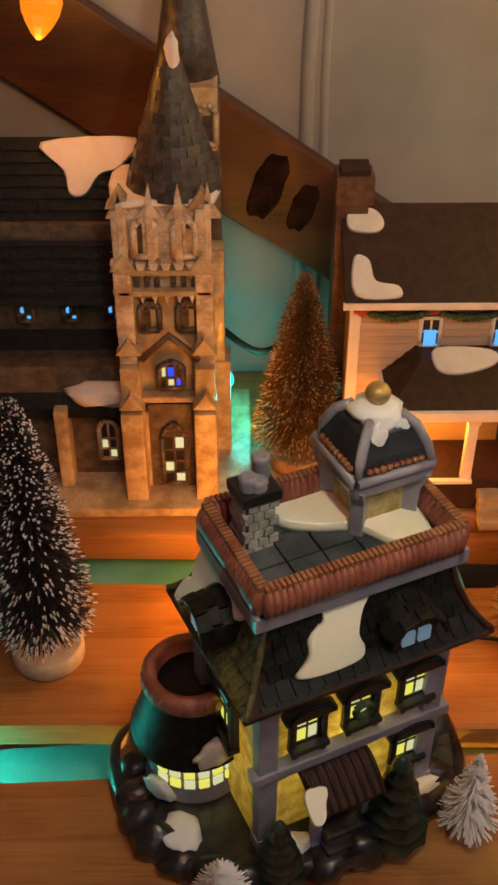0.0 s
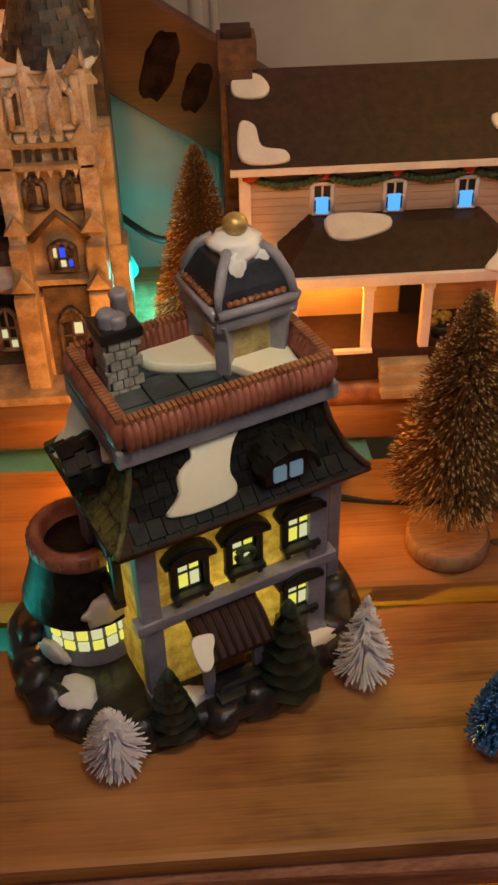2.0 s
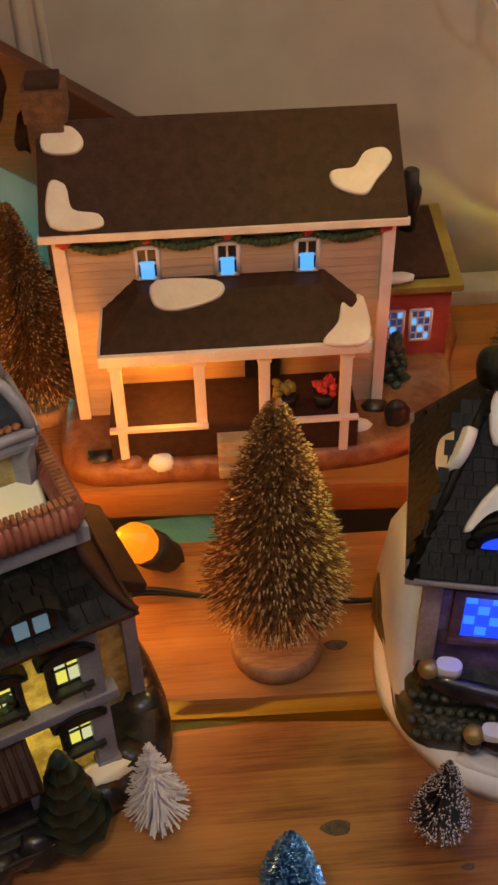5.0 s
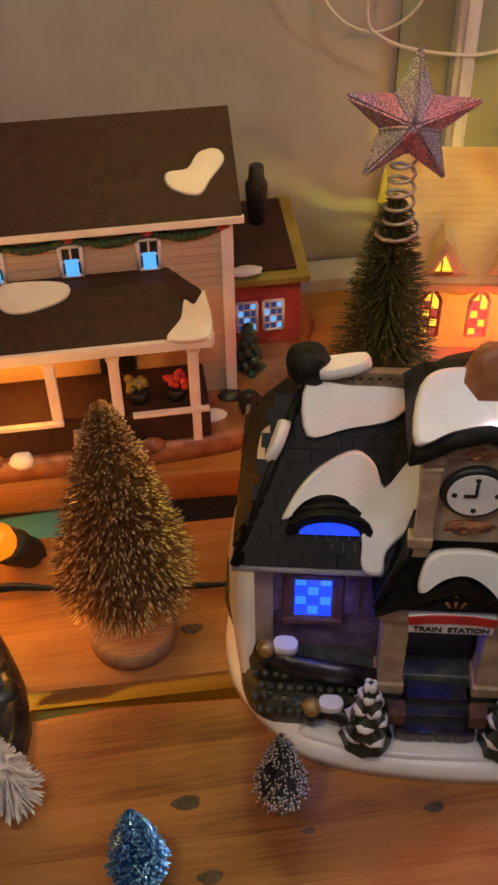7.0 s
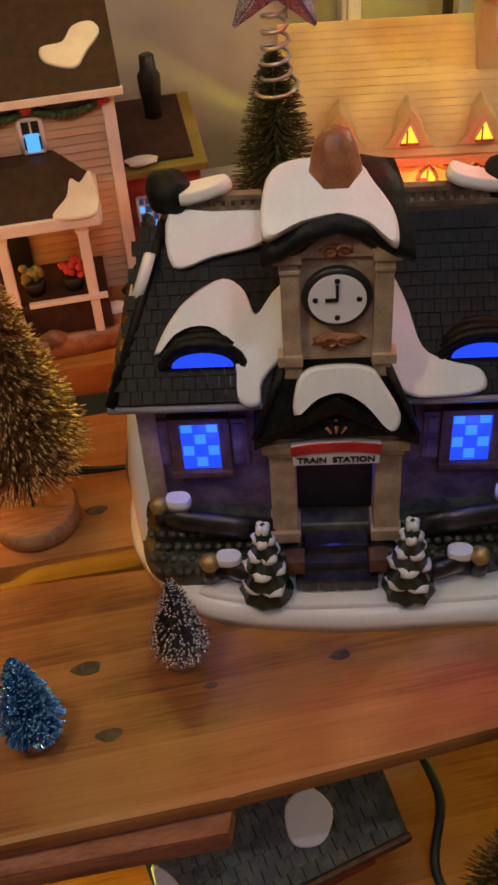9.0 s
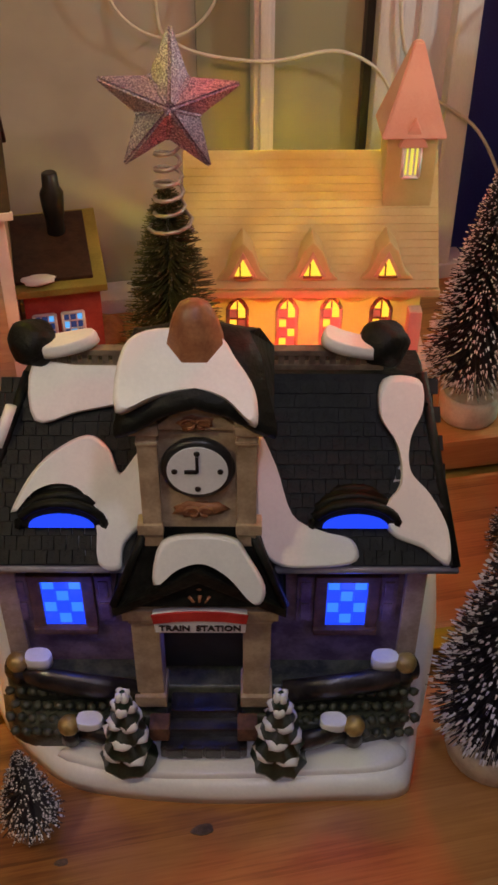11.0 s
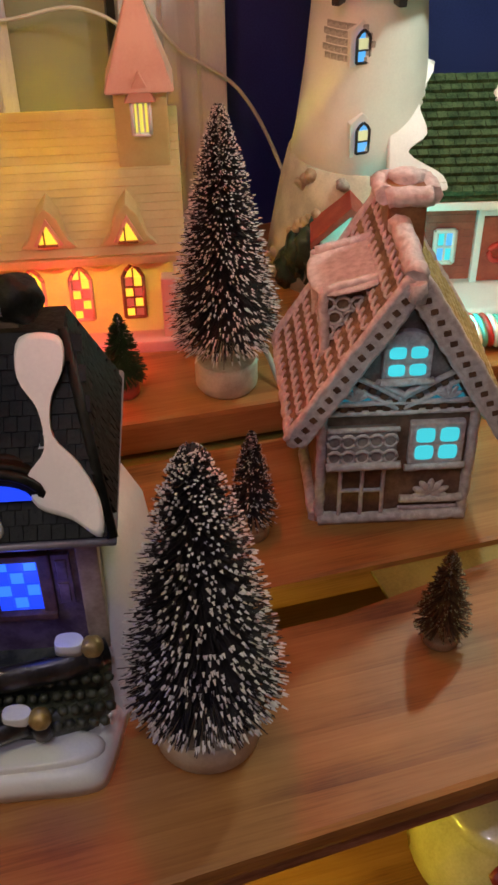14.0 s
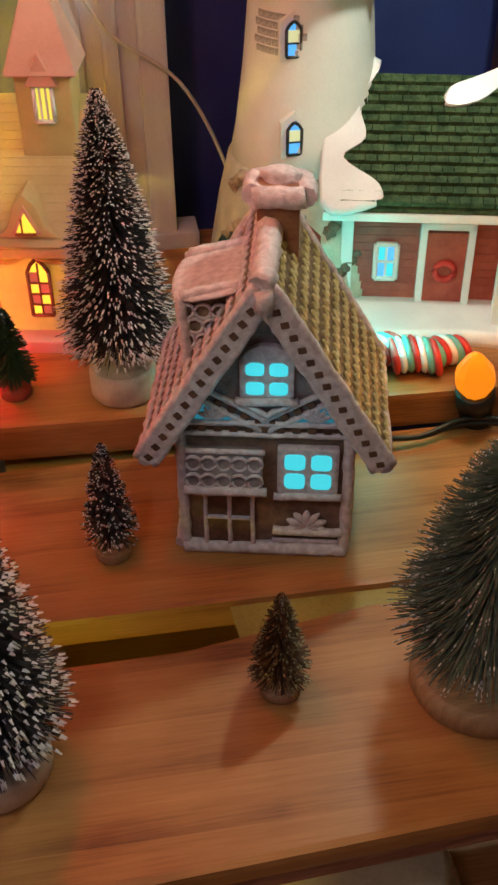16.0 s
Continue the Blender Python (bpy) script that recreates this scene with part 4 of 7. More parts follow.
    for a, b in (((x0, y0), (x1, y0)), ((x1, y0), (x1, y1)), ((x1, y1), (x0, y1)), ((x0, y1), (x0, y0))):
        n = int(math.dist(a, b) / 0.0034)
        for i in range(n):
            p = Vector((*a, 0)).lerp(Vector((*b, 0)), (i + 0.5) / n)
            along = abs(a[0] - b[0]) > 0.01
            got = bmesh.ops.create_uvsphere(bm, u_segments=8, v_segments=6, radius=1)["verts"]
            e = (0.0030, 0.0062, 0.0090) if along else (0.0062, 0.0030, 0.0090)
            bmesh.ops.transform(bm, matrix=Matrix.Translation((p.x, p.y, zc)) @ Matrix.Diagonal((*e, 1)), verts=got)
    for f in bm.faces:
        f.smooth = True
    part("parapet", bm, TERRA, ob, "terracotta rope-ribbed parapet")["kind"] = "stuff"
    bm = bmesh.new()
    for a, b in (((x0, y0), (x1, y0)), ((x1, y0), (x1, y1)), ((x1, y1), (x0, y1)), ((x0, y1), (x0, y0))):
        n = int(math.dist(a, b) / 0.0026)
        for i in range(n):
            p = Vector((*a, 0)).lerp(Vector((*b, 0)), (i + 0.5) / n)
            along = abs(a[0] - b[0]) > 0.01
            box(bm, (p.x, p.y, zc + 0.0088), (0.0021, 0.0052, 0.0030) if along else (0.0052, 0.0021, 0.0030), bevel=0.0006)
    part("rim", bm, BROWN, ob, "brown rope rim")["kind"] = "stuff"
    part("roof_deck", boxes(((0.056, 0.033, 0.185), (0.096, 0.06, 0.006))), ROOF_SLATE, ob)
    for i in range(5):
        for j in range(3):
            part("roof_slab", boxes(((0.018 + 0.019 * i, 0.016 + 0.019 * j, 0.1893 + 0.0003 * ((i + j) % 2)), (0.0180, 0.0180, 0.0024)), bevel=0.0006), ROOF_SLATE, ob)
    part("snow_patch", sheet([(0.036, 0.048), (0.050, 0.038), (0.068, 0.030), (0.080, 0.012), (0.098, 0.006), (0.104, 0.03), (0.103, 0.060), (0.05, 0.061), (0.034, 0.060)], 0.006, pose(0, 0, 0.190)), SNOW_LIT, ob, "snow on the roof deck, tinted as lit from within")
    # chimney of small grey bricks
    ch = part("chimney", boxes(((0.020, 0.046, 0.204), (0.0155, 0.0135, 0.036)), bevel=0.0008), STONE_DARK, ob, "grey brick chimney")
    for r in range(6):
        for k in range(3):
            z, u = 0.190 + 0.0055 * r, (k - 1 + (0.25 if r % 2 else -0.25)) * 0.0055
            part("brick", boxes(((0.020 + u, 0.0388, z), (0.0050, 0.002, 0.0046)), bevel=0.0005), GREY_BRICK, ch)
            part("brick", boxes(((0.0118, 0.046 + u, z), (0.002, 0.0050, 0.0046)), bevel=0.0005), GREY_BRICK, ch)
    part("chimney_cap", boxes(((0.020, 0.046, 0.223), (0.021, 0.019, 0.006)), bevel=0.0012), BLACK, ch)
    for x, y, h in ((0.016, 0.044, 0.233), (0.025, 0.050, 0.238), (0.020, 0.042, 0.231)):
        part("chimney_pot", lathe([(0.0040, 0.224), (0.0046, 0.227), (0.0042, h - 0.003), (0.0050, h - 0.001), (0.0035, h + 0.001)], 12, c=(x, y, 0)), LILAC, ch)
    # cupola
    cx, cy, b = 0.084, 0.046, 0.192
    part("cupola_base", boxes(((cx, cy, b + 0.010), (0.030, 0.030, 0.030)), bevel=0.001), CREAM_LIT, ob, "square cupola glowing pale yellow")
    for sx in (-1, 1):
        for sy in (-1, 1):
            part("cupola_post", prism([(-0.0036, -0.006), (0.0036, -0.006), (0.0045, 0.018), (0.0085, 0.028), (-0.0085, 0.028), (-0.0045, 0.018)], -0.0036, 0.0036, "y", 0.001), LILAC, ob, m=pose(cx + sx * 0.0150, cy + sy * 0.0150, b, 0, 0, 45 * sx * sy))
    part("cupola_cornice", boxes(((cx, cy, b + 0.029), (0.044, 0.044, 0.009)), bevel=0.003), LILAC, ob)
    bm = bmesh.new()
    rings = []
    shape = ((0.0205, 0.032), (0.0185, 0.043), (0.0140, 0.053), (0.0085, 0.058))
    for w, z in shape:
        rings.append([bm.verts.new((cx + sx * w, cy + sy * w, b + z)) for sx, sy in ((-1, -1), (1, -1), (1, 1), (-1, 1))])
    for lo, hi in zip(rings, rings[1:]):
        for i in range(4):
            bm.faces.new((lo[i], lo[(i + 1) % 4], hi[(i + 1) % 4], hi[i]))
    bm.faces.new(rings[-1]), bm.faces.new(rings[0][::-1])
    cr = part("cupola_roof", bm, NAVY, ob, "dark blue bell roof")
    for sx, sy in ((-1, -1), (1, -1), (1, 1), (-1, 1)):
        part("roof_rib", tube([(cx + sx * w, cy + sy * w, b + z + 0.001) for w, z in shape], 0.0026, 8), LILAC, cr)
    for s in (-1, 1):
        part("eave_bar", tube([(cx - 0.021, cy + s * 0.0215, b + 0.034), (cx + 0.021, cy + s * 0.0215, b + 0.034)], 0.0026, 8), LILAC, cr)
        part("eave_bar", tube([(cx + s * 0.0215, cy - 0.021, b + 0.034), (cx + s * 0.0215, cy + 0.021, b + 0.034)], 0.0026, 8), LILAC, cr)
    for k in range(9):
        u = (k - 4) * 0.0035
        part("eave_bead", blob((cx + u, cy - 0.0208, b + 0.0385), (0.0021, 0.002, 0.002), k, 0.2, 1), BROWN, cr)
        part("eave_bead", blob((cx - 0.0208, cy + u, b + 0.0385), (0.002, 0.0021, 0.002), k, 0.2, 1), BROWN, cr)
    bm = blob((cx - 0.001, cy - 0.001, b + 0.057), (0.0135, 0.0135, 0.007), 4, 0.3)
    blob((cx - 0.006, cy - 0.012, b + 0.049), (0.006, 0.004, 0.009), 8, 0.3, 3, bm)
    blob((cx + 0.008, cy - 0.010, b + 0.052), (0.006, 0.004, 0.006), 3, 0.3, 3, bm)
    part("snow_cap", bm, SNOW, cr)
    part("knob", blob((cx, cy, b + 0.067), (0.0062, 0.0062, 0.0056), 1, 0.05), GOLD_KNOB, cr)
    # turret with an open beaded rim
    tx, ty = -0.010, 0.062
    t = part("turret", lathe([(0.030, 0.008), (0.030, 0.016), (0.0275, 0.020), (0.0275, 0.050), (0.029, 0.052)], 36, c=(tx, ty, 0)), LILAC, ob, "round grey turret")
    part("turret_roof", lathe([(0.036, 0.051), (0.035, 0.054), (0.030, 0.068), (0.0262, 0.084), (0.0255, 0.086)], 36, c=(tx, ty, 0)), ROOF_BLACK, t, "black flared turret roof")
    part("turret_rim", lathe([(0.0190, 0.083), (0.0245, 0.083), (0.0275, 0.087), (0.0270, 0.094), (0.0235, 0.097), (0.0195, 0.095), (0.0190, 0.084)], 40, c=(tx, ty, 0)), TERRA, t, "terracotta rim")
    for k in range(34):
        a = math.tau * k / 34
        part("rim_rib", blob((0, 0, 0), (0.0017, 0.0018, 0.0046), k, 0.1, 1), TERRA, t, m=pose(tx + 0.0264 * math.cos(a), ty + 0.0264 * math.sin(a), 0.0908))
    # flat black disc gives the shade inside the rim
    part("turret_shade", lathe([(0.0186, 0.0862), (0.0186, 0.0868)], 24, c=(tx, ty, 0)), ROOF_BLACK, t, "black disc as the shade of the hollow")
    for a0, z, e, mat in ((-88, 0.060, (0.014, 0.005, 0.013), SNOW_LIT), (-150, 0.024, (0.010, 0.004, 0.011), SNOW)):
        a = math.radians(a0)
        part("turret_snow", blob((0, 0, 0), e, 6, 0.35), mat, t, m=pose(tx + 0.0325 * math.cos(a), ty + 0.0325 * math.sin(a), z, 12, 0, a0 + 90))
    for k in range(6):
        a = math.radians(-152 + 17 * k)
        for z in (0.029, 0.038):
            part("turret_pane", boxes(((0, 0, 0), (0.0062, 0.002, 0.0066), None), bevel=0.0004), WIN_YELLOW if (k + (z > 0.03)) % 2 else WIN_PALE, t, m=pose(tx + 0.0278 * math.cos(a), ty + 0.0278 * math.sin(a), z, 0, 0, math.degrees(a) + 90))
    part("bow", blob((tx + 0.019, ty - 0.026, 0.048), (0.009, 0.003, 0.003), 2, 0.3), RED_CLOTH, t)



WOOD_DOOR = paint("varnished_door", (0.30, 0.12, 0.02), (0.48, 0.22, 0.05), 80, 0.4, 0.3)
NAVY = paint("navy_slate", (0.012, 0.016, 0.024), (0.035, 0.042, 0.055), 70, 0.35, 0.3)
WIN_DIM = glow("dim_blue_pane", (0.25, 0.40, 0.5), 0.35)


RED_CLOTH = bpy.data.materials["red_ribbon"]
mansion()


# ---- train station ----
def station():
    ob = thing("train_station", "ceramic train station with clock tower and snowy black roof", "village house", pose(0.478, 0.272, Z0, 0, 0, -12))
    out = [(-0.088, 0.014), (-0.06, 0.000), (0.0, -0.006), (0.06, -0.004), (0.095, -0.002), (0.104, 0.012), (0.112, 0.05), (0.122, 0.10), (0.115, 0.16), (0, 0.175), (-0.112, 0.17), (-0.126, 0.10), (-0.118, 0.05)]
    part("snow_base", sheet(out, 0.013, pose(0, 0, 0)), SNOW, ob, "white glazed snow base")
    part("snow_bank", sheet([(-0.080, 0.012), (-0.04, 0.000), (0.0, -0.002), (0.05, 0.0), (0.092, 0.004), (0.098, 0.018), (0.06, 0.024), (0.0, 0.020), (-0.05, 0.024)], 0.006, pose(0, 0.002, 0.0105)), SNOW, ob)
    # snow flank, high against the wing and thinning to its foot
    for s in (-1, 1):
        bm = bmesh.new()
        rows = []
        for y, h, w in ((0.040, 0.020, 0.006), (0.052, 0.060, 0.008), (0.066, 0.094, 0.010), (0.09, 0.104, 0.012), (0.13, 0.090, 0.012), (0.155, 0.04, 0.008)):
            x = 0.103 + 0.10 * (y - 0.04)
            rows.append([bm.verts.new((s * p, y + q, z)) for p, q, z in ((x - 0.004, 0.0, 0.006), (x + w, -0.004, 0.006), (x + w * 1.25, -0.002, h * 0.35), (x + w * 0.8, 0.0, h * 0.8), (x, 0.002, h), (x - 0.006, 0.003, h * 0.9))])
        for lo, hi in zip(rows, rows[1:]):
            for i in range(5):
                bm.faces.new((lo[i], lo[i + 1], hi[i + 1], hi[i])).smooth = True
        bm.faces.new(rows[0]), bm.faces.new(rows[-1][::-1])
        bmesh.ops.recalc_face_normals(bm, faces=bm.faces[:])
        part("snow_bank", bm, SNOW, ob, "tall snow bank against the wing")
    lamp("station_blue_light", "POINT", ob.matrix_basis @ Vector((-0.004, 0.046, 0.085)), 0.018, BLUE, 0.006)
    # lamps added outside the wing windows to widen their blue glow
    for s in (-1, 1):
        lamp("station_blue_light", "POINT", ob.matrix_basis @ Vector((s * 0.070, 0.034, 0.088)), 0.013, BLUE, 0.006)
    terrace = part("terrace", sheet([(-0.108, 0.032), (-0.088, 0.020), (-0.06, 0.020), (-0.03, 0.024), (0.03, 0.024), (0.07, 0.018), (0.100, 0.03), (0.108, 0.07), (0.106, 0.14), (-0.112, 0.14), (-0.116, 0.07)], 0.020, pose(0, 0, 0.010)), STONE_GREEN, ob, "mossy dark stone terrace")
    upper = part("terrace", sheet([(-0.108, 0.044), (-0.07, 0.036), (-0.03, 0.034), (0.03, 0.034), (0.07, 0.036), (0.104, 0.044), (0.106, 0.14), (-0.112, 0.14)], 0.014, pose(0, 0, 0.028)), STONE_GREEN, ob, "upper mossy stone terrace")
    for r in range(4):
        for k in range(13):
            for s in (-1, 1):
                x = 0.034 + 0.0056 * k + 0.0028 * (r % 2)
                part("cobble", blob((s * x, 0.0195 + 0.0045 * r + 0.9 * (x - 0.06) ** 2, 0.024 + 0.005 * r), (0.0030, 0.0028, 0.0026), k + 13 * r, 0.35, 1), STONE_GREEN, terrace if r < 2 else upper)
    for s in (-1, 1):
        for pts, r, up in (([(0.036, 0.030, 0.044), (0.06, 0.031, 0.047), (0.085, 0.034, 0.049), (0.104, 0.042, 0.050)], 0.0052, 1.5), ([(0.040, 0.012, 0.026), (0.052, 0.014, 0.028), (0.066, 0.018, 0.029)], 0.0045, 1.4)):
            rail = part("rail_wall", tube([(s * x, y, z / up) for x, y, z in pts], r, 10), STONE_DARK, ob, "dark glazed rail wall", Matrix.Diagonal((1, 1, up, 1)))
        for x, y, z in ((0.072, 0.017, 0.034), (0.098, 0.037, 0.059)):
            part("ball_post", blob((s * x, y, z), (0.0055, 0.0055, 0.0055), 2, 0.1, 3), GOLD_KNOB, ob, "gilded ball")
            part("post_foot", lathe([(0.005, z - 0.012), (0.004, z - 0.004)], 12, c=(s * x, y, 0)), STONE_DARK, ob)
            part("snow_drift", sheet([(-0.006, -0.003), (0.004, -0.004), (0.007, 0.001), (0.003, 0.005), (-0.006, 0.004)], 0.007, pose(s * x - s * 0.0105, y + 0.001, z - 0.003)), SNOW, ob)
        part("wall", boxes(((s * 0.062, 0.095, 0.079), (0.084, 0.085, 0.100)), bevel=0.001), PURPLE, ob, "dim brick wing")
        part("corner_post", boxes(((s * 0.100, 0.053, 0.083), (0.010, 0.008, 0.088)), ((s * 0.100, 0.052, 0.124), (0.013, 0.010, 0.006)), bevel=0.001), STONE_TAN, ob)
        wx = s * (0.0735 if s < 0 else 0.067)
        for d in (-1, 1):
            part("shutter", boxes(((wx + d * 0.0205, 0.0515, 0.091), (0.0085, 0.003, 0.032)), ((wx + d * 0.0205, 0.0498, 0.098), (0.005, 0.001, 0.012)), ((wx + d * 0.0205, 0.0498, 0.083), (0.005, 0.001, 0.012)), bevel=0.0008), PURPLE, ob, "mauve panelled shutter")
            part("window_jamb", boxes(((wx + d * 0.0130, 0.051, 0.090), (0.006, 0.005, 0.038)), bevel=0.0008), GINGER_DARK, ob)
        win = window_lit(ob, wx, 0.0500, 0.0735, 0.020, 0.032, WIN_BLUE, [WIN_BLUE, WIN_BLUE_HOT], 3, 4, fr=0.0006)
        part("window_head", boxes(((0, -0.0005, 0.0345), (0.032, 0.005, 0.004)), bevel=0.0008), GINGER_DARK, win)
        part("window_sill", boxes(((0, -0.0005, -0.003), (0.032, 0.006, 0.004)), bevel=0.0008), GINGER_DARK, win)
        part("bow", blob((s * 0.094, 0.048, 0.119), (0.006, 0.003, 0.004), 3, 0.5, 2, None, 3), RED_CLOTH, ob)
        # roof wing, hipped at its end
        e0, e1, rx, z0, z1 = s * 0.015, s * 0.114, s * (0.083 if s < 0 else 0.098), 0.128, 0.198
        bm = bmesh.new()
        v = [bm.verts.new(p) for p in ((e0, 0.036, z0), (e1, 0.036, z0), (e1, 0.16, z0), (e0, 0.16, z0), (e0, 0.092, z1), (rx, 0.092, z1), (rx, 0.112, z1), (e0, 0.112, z1))]
        for q in ((0, 1, 5, 4), (1, 2, 6, 5), (2, 3, 7, 6), (4, 5, 6, 7), (0, 4, 7, 3), (0, 3, 2, 1)):
            bm.faces.new([v[i] for i in q])
        bmesh.ops.recalc_face_normals(bm, faces=bm.faces[:])
        roof = part("roof", bm, ROOF_BLACK, ob, "black shingle roof")
        shingle_rows(0.1, 0.0355, z0 + 0.003, 0.091, z1 - 0.002, 13, 18, roof, ROOF_BLACK, s * 0.064, 0.28 if s < 0 else 0.14, lift=9, thick=0.0015)
        hip = shingle_rows(0.110, -0.1145, z0 + 0.003, -abs(rx) - 0.0005, z1 - 0.002, 11, 18, roof, ROOF_BLACK, -s * -0.098 if s < 0 else 0.098, 0.75, lift=9, thick=0.0015)
        hip.matrix_basis = pose(0, 0, 0, 0, 0, 90 if s > 0 else -90)
        part("hip_ridge", tube([(e1, 0.036, z0 + 0.001), (rx, 0.092, z1 + 0.001)], 0.0026, 7), ROOF_BLACK, roof)
        part("gutter", tube([(e0, 0.036, z0 - 0.001), (e1, 0.036, z0 - 0.001), (e1, 0.16, z0 - 0.001)], 0.0022, 7), LILAC, ob)
        # eyebrow dormer with rolled shingle hood
        dx = s * 0.067
        arch = [(dx + 0.0195 * math.cos(math.pi * k / 14), 0.146 + 0.0135 * math.sin(math.pi * k / 14)) for k in range(15)]
        dm = part("eyebrow_dormer", prism(arch, 0.0435, 0.080, "y", 0.001), ROOF_BLACK, ob)
        for row in range(3):
            part("dormer_course", tube([(dx + (0.0198 - 0.0012 * row) * math.cos(math.pi * k / 14), 0.0445 + 0.0065 * row, 0.146 + (0.0142 - 0.001 * row) * math.sin(math.pi * k / 14)) for k in range(15)], 0.0022, 6), ROOF_BLACK, dm)
        arch = [(dx + 0.0150 * math.cos(math.pi * k / 12), 0.147 + 0.0080 * math.sin(math.pi * k / 12)) for k in range(13)]
        part("dormer_pane", prism(arch, 0.0425, 0.047, "y"), WIN_BLUE, dm, "blue lit pane")
        ridge = part("balustrade", boxes(((s * 0.048, 0.092, 0.203), (0.064, 0.004, 0.003)), ((s * 0.048, 0.092, 0.211), (0.064, 0.005, 0.003)), bevel=0.0006), STONE_TAN_DIM, ob, "stone ridge balustrade")
        for k in range(13):
            part("baluster", boxes(((s * (0.019 + 0.0047 * k), 0.092, 0.207), (0.0026, 0.003, 0.008))), STONE_TAN_DIM, ridge)
        part("corner_block", blob((s * 0.080, 0.096, 0.212), (0.0115, 0.010, 0.0115), 5, 0.25, 3, None, 1.2), ROOF_BLACK, ob)
        part("snow_drift", sheet([(-0.013, -0.002), (-0.004, -0.006), (0.012, -0.004), (0.014, 0.004), (-0.004, 0.006), (-0.012, 0.008)], 0.006, pose(s * 0.064, 0.092, 0.2115, 0, 14 * s, 0)), SNOW, ob)
    m = slope(0, 0.0345, 0.1285, 51.3)
    for o, th in (([(-0.091, 0.026), (-0.083, 0.042), (-0.072, 0.054), (-0.056, 0.062), (-0.046, 0.056), (-0.040, 0.044), (-0.028, 0.058), (-0.022, 0.050), (-0.024, 0.028), (-0.038, 0.012), (-0.040, 0.000), (-0.050, 0.002), (-0.051, 0.020), (-0.058, 0.036), (-0.070, 0.040), (-0.082, 0.036)], 0.005),
                  ([(-0.080, 0.068), (-0.060, 0.072), (-0.036, 0.078), (-0.030, 0.092), (-0.060, 0.094), (-0.081, 0.094)], 0.005),
                  ([(0.022, 0.062), (0.030, 0.050), (0.038, 0.026), (0.052, 0.018), (0.066, 0.014), (0.068, 0.004), (0.050, 0.001), (0.030, 0.003), (0.022, 0.020)], 0.005),
                  ([(0.080, 0.088), (0.096, 0.088), (0.098, 0.076), (0.092, 0.062), (0.092, 0.046), (0.102, 0.034), (0.110, 0.018), (0.110, 0.002), (0.098, 0.010), (0.084, 0.016), (0.080, 0.028), (0.088, 0.040), (0.086, 0.058), (0.078, 0.072)], 0.006)):
        part("snow_patch", sheet(o, th, m), SNOW, ob, "white glazed snow")
    part("snow_patch", sheet([(-0.012, 0.006), (0.004, 0.002), (0.014, 0.010), (0.016, 0.024), (0.006, 0.034), (-0.004, 0.022)], 0.005, pose(-0.1015, 0.084, 0.158, 0, 0, -90) @ pose(0, 0, 0, 66, 0, 0)), SNOW, ob, "white glazed snow")
    # portico
    px = -0.004
    for s in (-1, 1):
        part("pier", boxes(((px + s * 0.0265, 0.034, 0.076), (0.0135, 0.016, 0.070)), ((px + s * 0.0275, 0.033, 0.109), (0.018, 0.020, 0.007)), ((px + s * 0.0265, 0.033, 0.044), (0.016, 0.019, 0.008)), ((px + s * 0.0265, 0.033, 0.104), (0.015, 0.018, 0.003)), bevel=0.001), STONE_TAN, ob, "tan stone pier")
        part("planter", boxes(((px + s * 0.022, 0.016, 0.034), (0.010, 0.010, 0.010)), bevel=0.001), GINGER_DARK, ob, "small dark planter")
    part("lintel", prism([(px - 0.036, 0.109), (px + 0.036, 0.109), (px + 0.036, 0.117), (px, 0.137), (px - 0.036, 0.117)], 0.025, 0.06, "y", 0.001), STONE_TAN, ob)
    # black block takes the place of the shaded opening
    part("entrance", boxes(((px, 0.056, 0.078), (0.040, 0.02, 0.066))), BLACK, ob, "doorway, its shade a black block")
    relief = part("relief", prism([(px - 0.020, 0.1165), (px + 0.020, 0.1165), (px, 0.1285)], 0.0225, 0.0255, "y", 0.0008), BROWN, ob, "brown scroll relief")
    for k in range(7):
        a = math.radians(20 + 23 * k)
        part("scroll", tube([(px, 0.0222, 0.1175), (px + 0.007 * math.cos(a), 0.0215, 0.1175 + 0.004 * math.sin(a)), (px + 0.0125 * math.cos(a), 0.0222, 0.1175 + 0.0072 * math.sin(a))], 0.0011, 5), BROWN, relief)
    sign = part("sign", prism([(px - 0.021, 0.1005), (px + 0.021, 0.1005), (px + 0.022, 0.1125), (px + 0.011, 0.1145), (px, 0.1150), (px - 0.011, 0.1145), (px - 0.022, 0.1125)], 0.0205, 0.0245, "y", 0.0005), SNOW, ob, "curved station sign")
    part("sign_band", prism([(px - 0.0215, 0.1075), (px - 0.011, 0.1092), (px, 0.1097), (px + 0.011, 0.1092), (px + 0.0215, 0.1075), (px + 0.0225, 0.1132), (px + 0.011, 0.1152), (px, 0.1157), (px - 0.011, 0.1152), (px - 0.0225, 0.1132)], 0.0195, 0.0205, "y", 0.0003), RED_CLOTH, sign, "red upper band")
    text = bpy.data.curves.new("lettering", "FONT")
    text.body, text.size, text.align_x, text.extrude, text.offset = "TRAIN  STATION", 0.0050, "CENTER", 0.0002, 0.00018
    word = new("lettering", text)
    word.data.materials.append(BLACK)
    word.parent, word.matrix_basis = sign, pose(px, 0.0200, 0.1026, 90, 0, 0)
    for k in range(3):
        part("step", boxes(((px, 0.016 + 0.007 * k, 0.022 + 0.006 * k), (0.044 - 0.005 * k, 0.014, 0.008)), bevel=0.0016), STONE_DARK, ob)
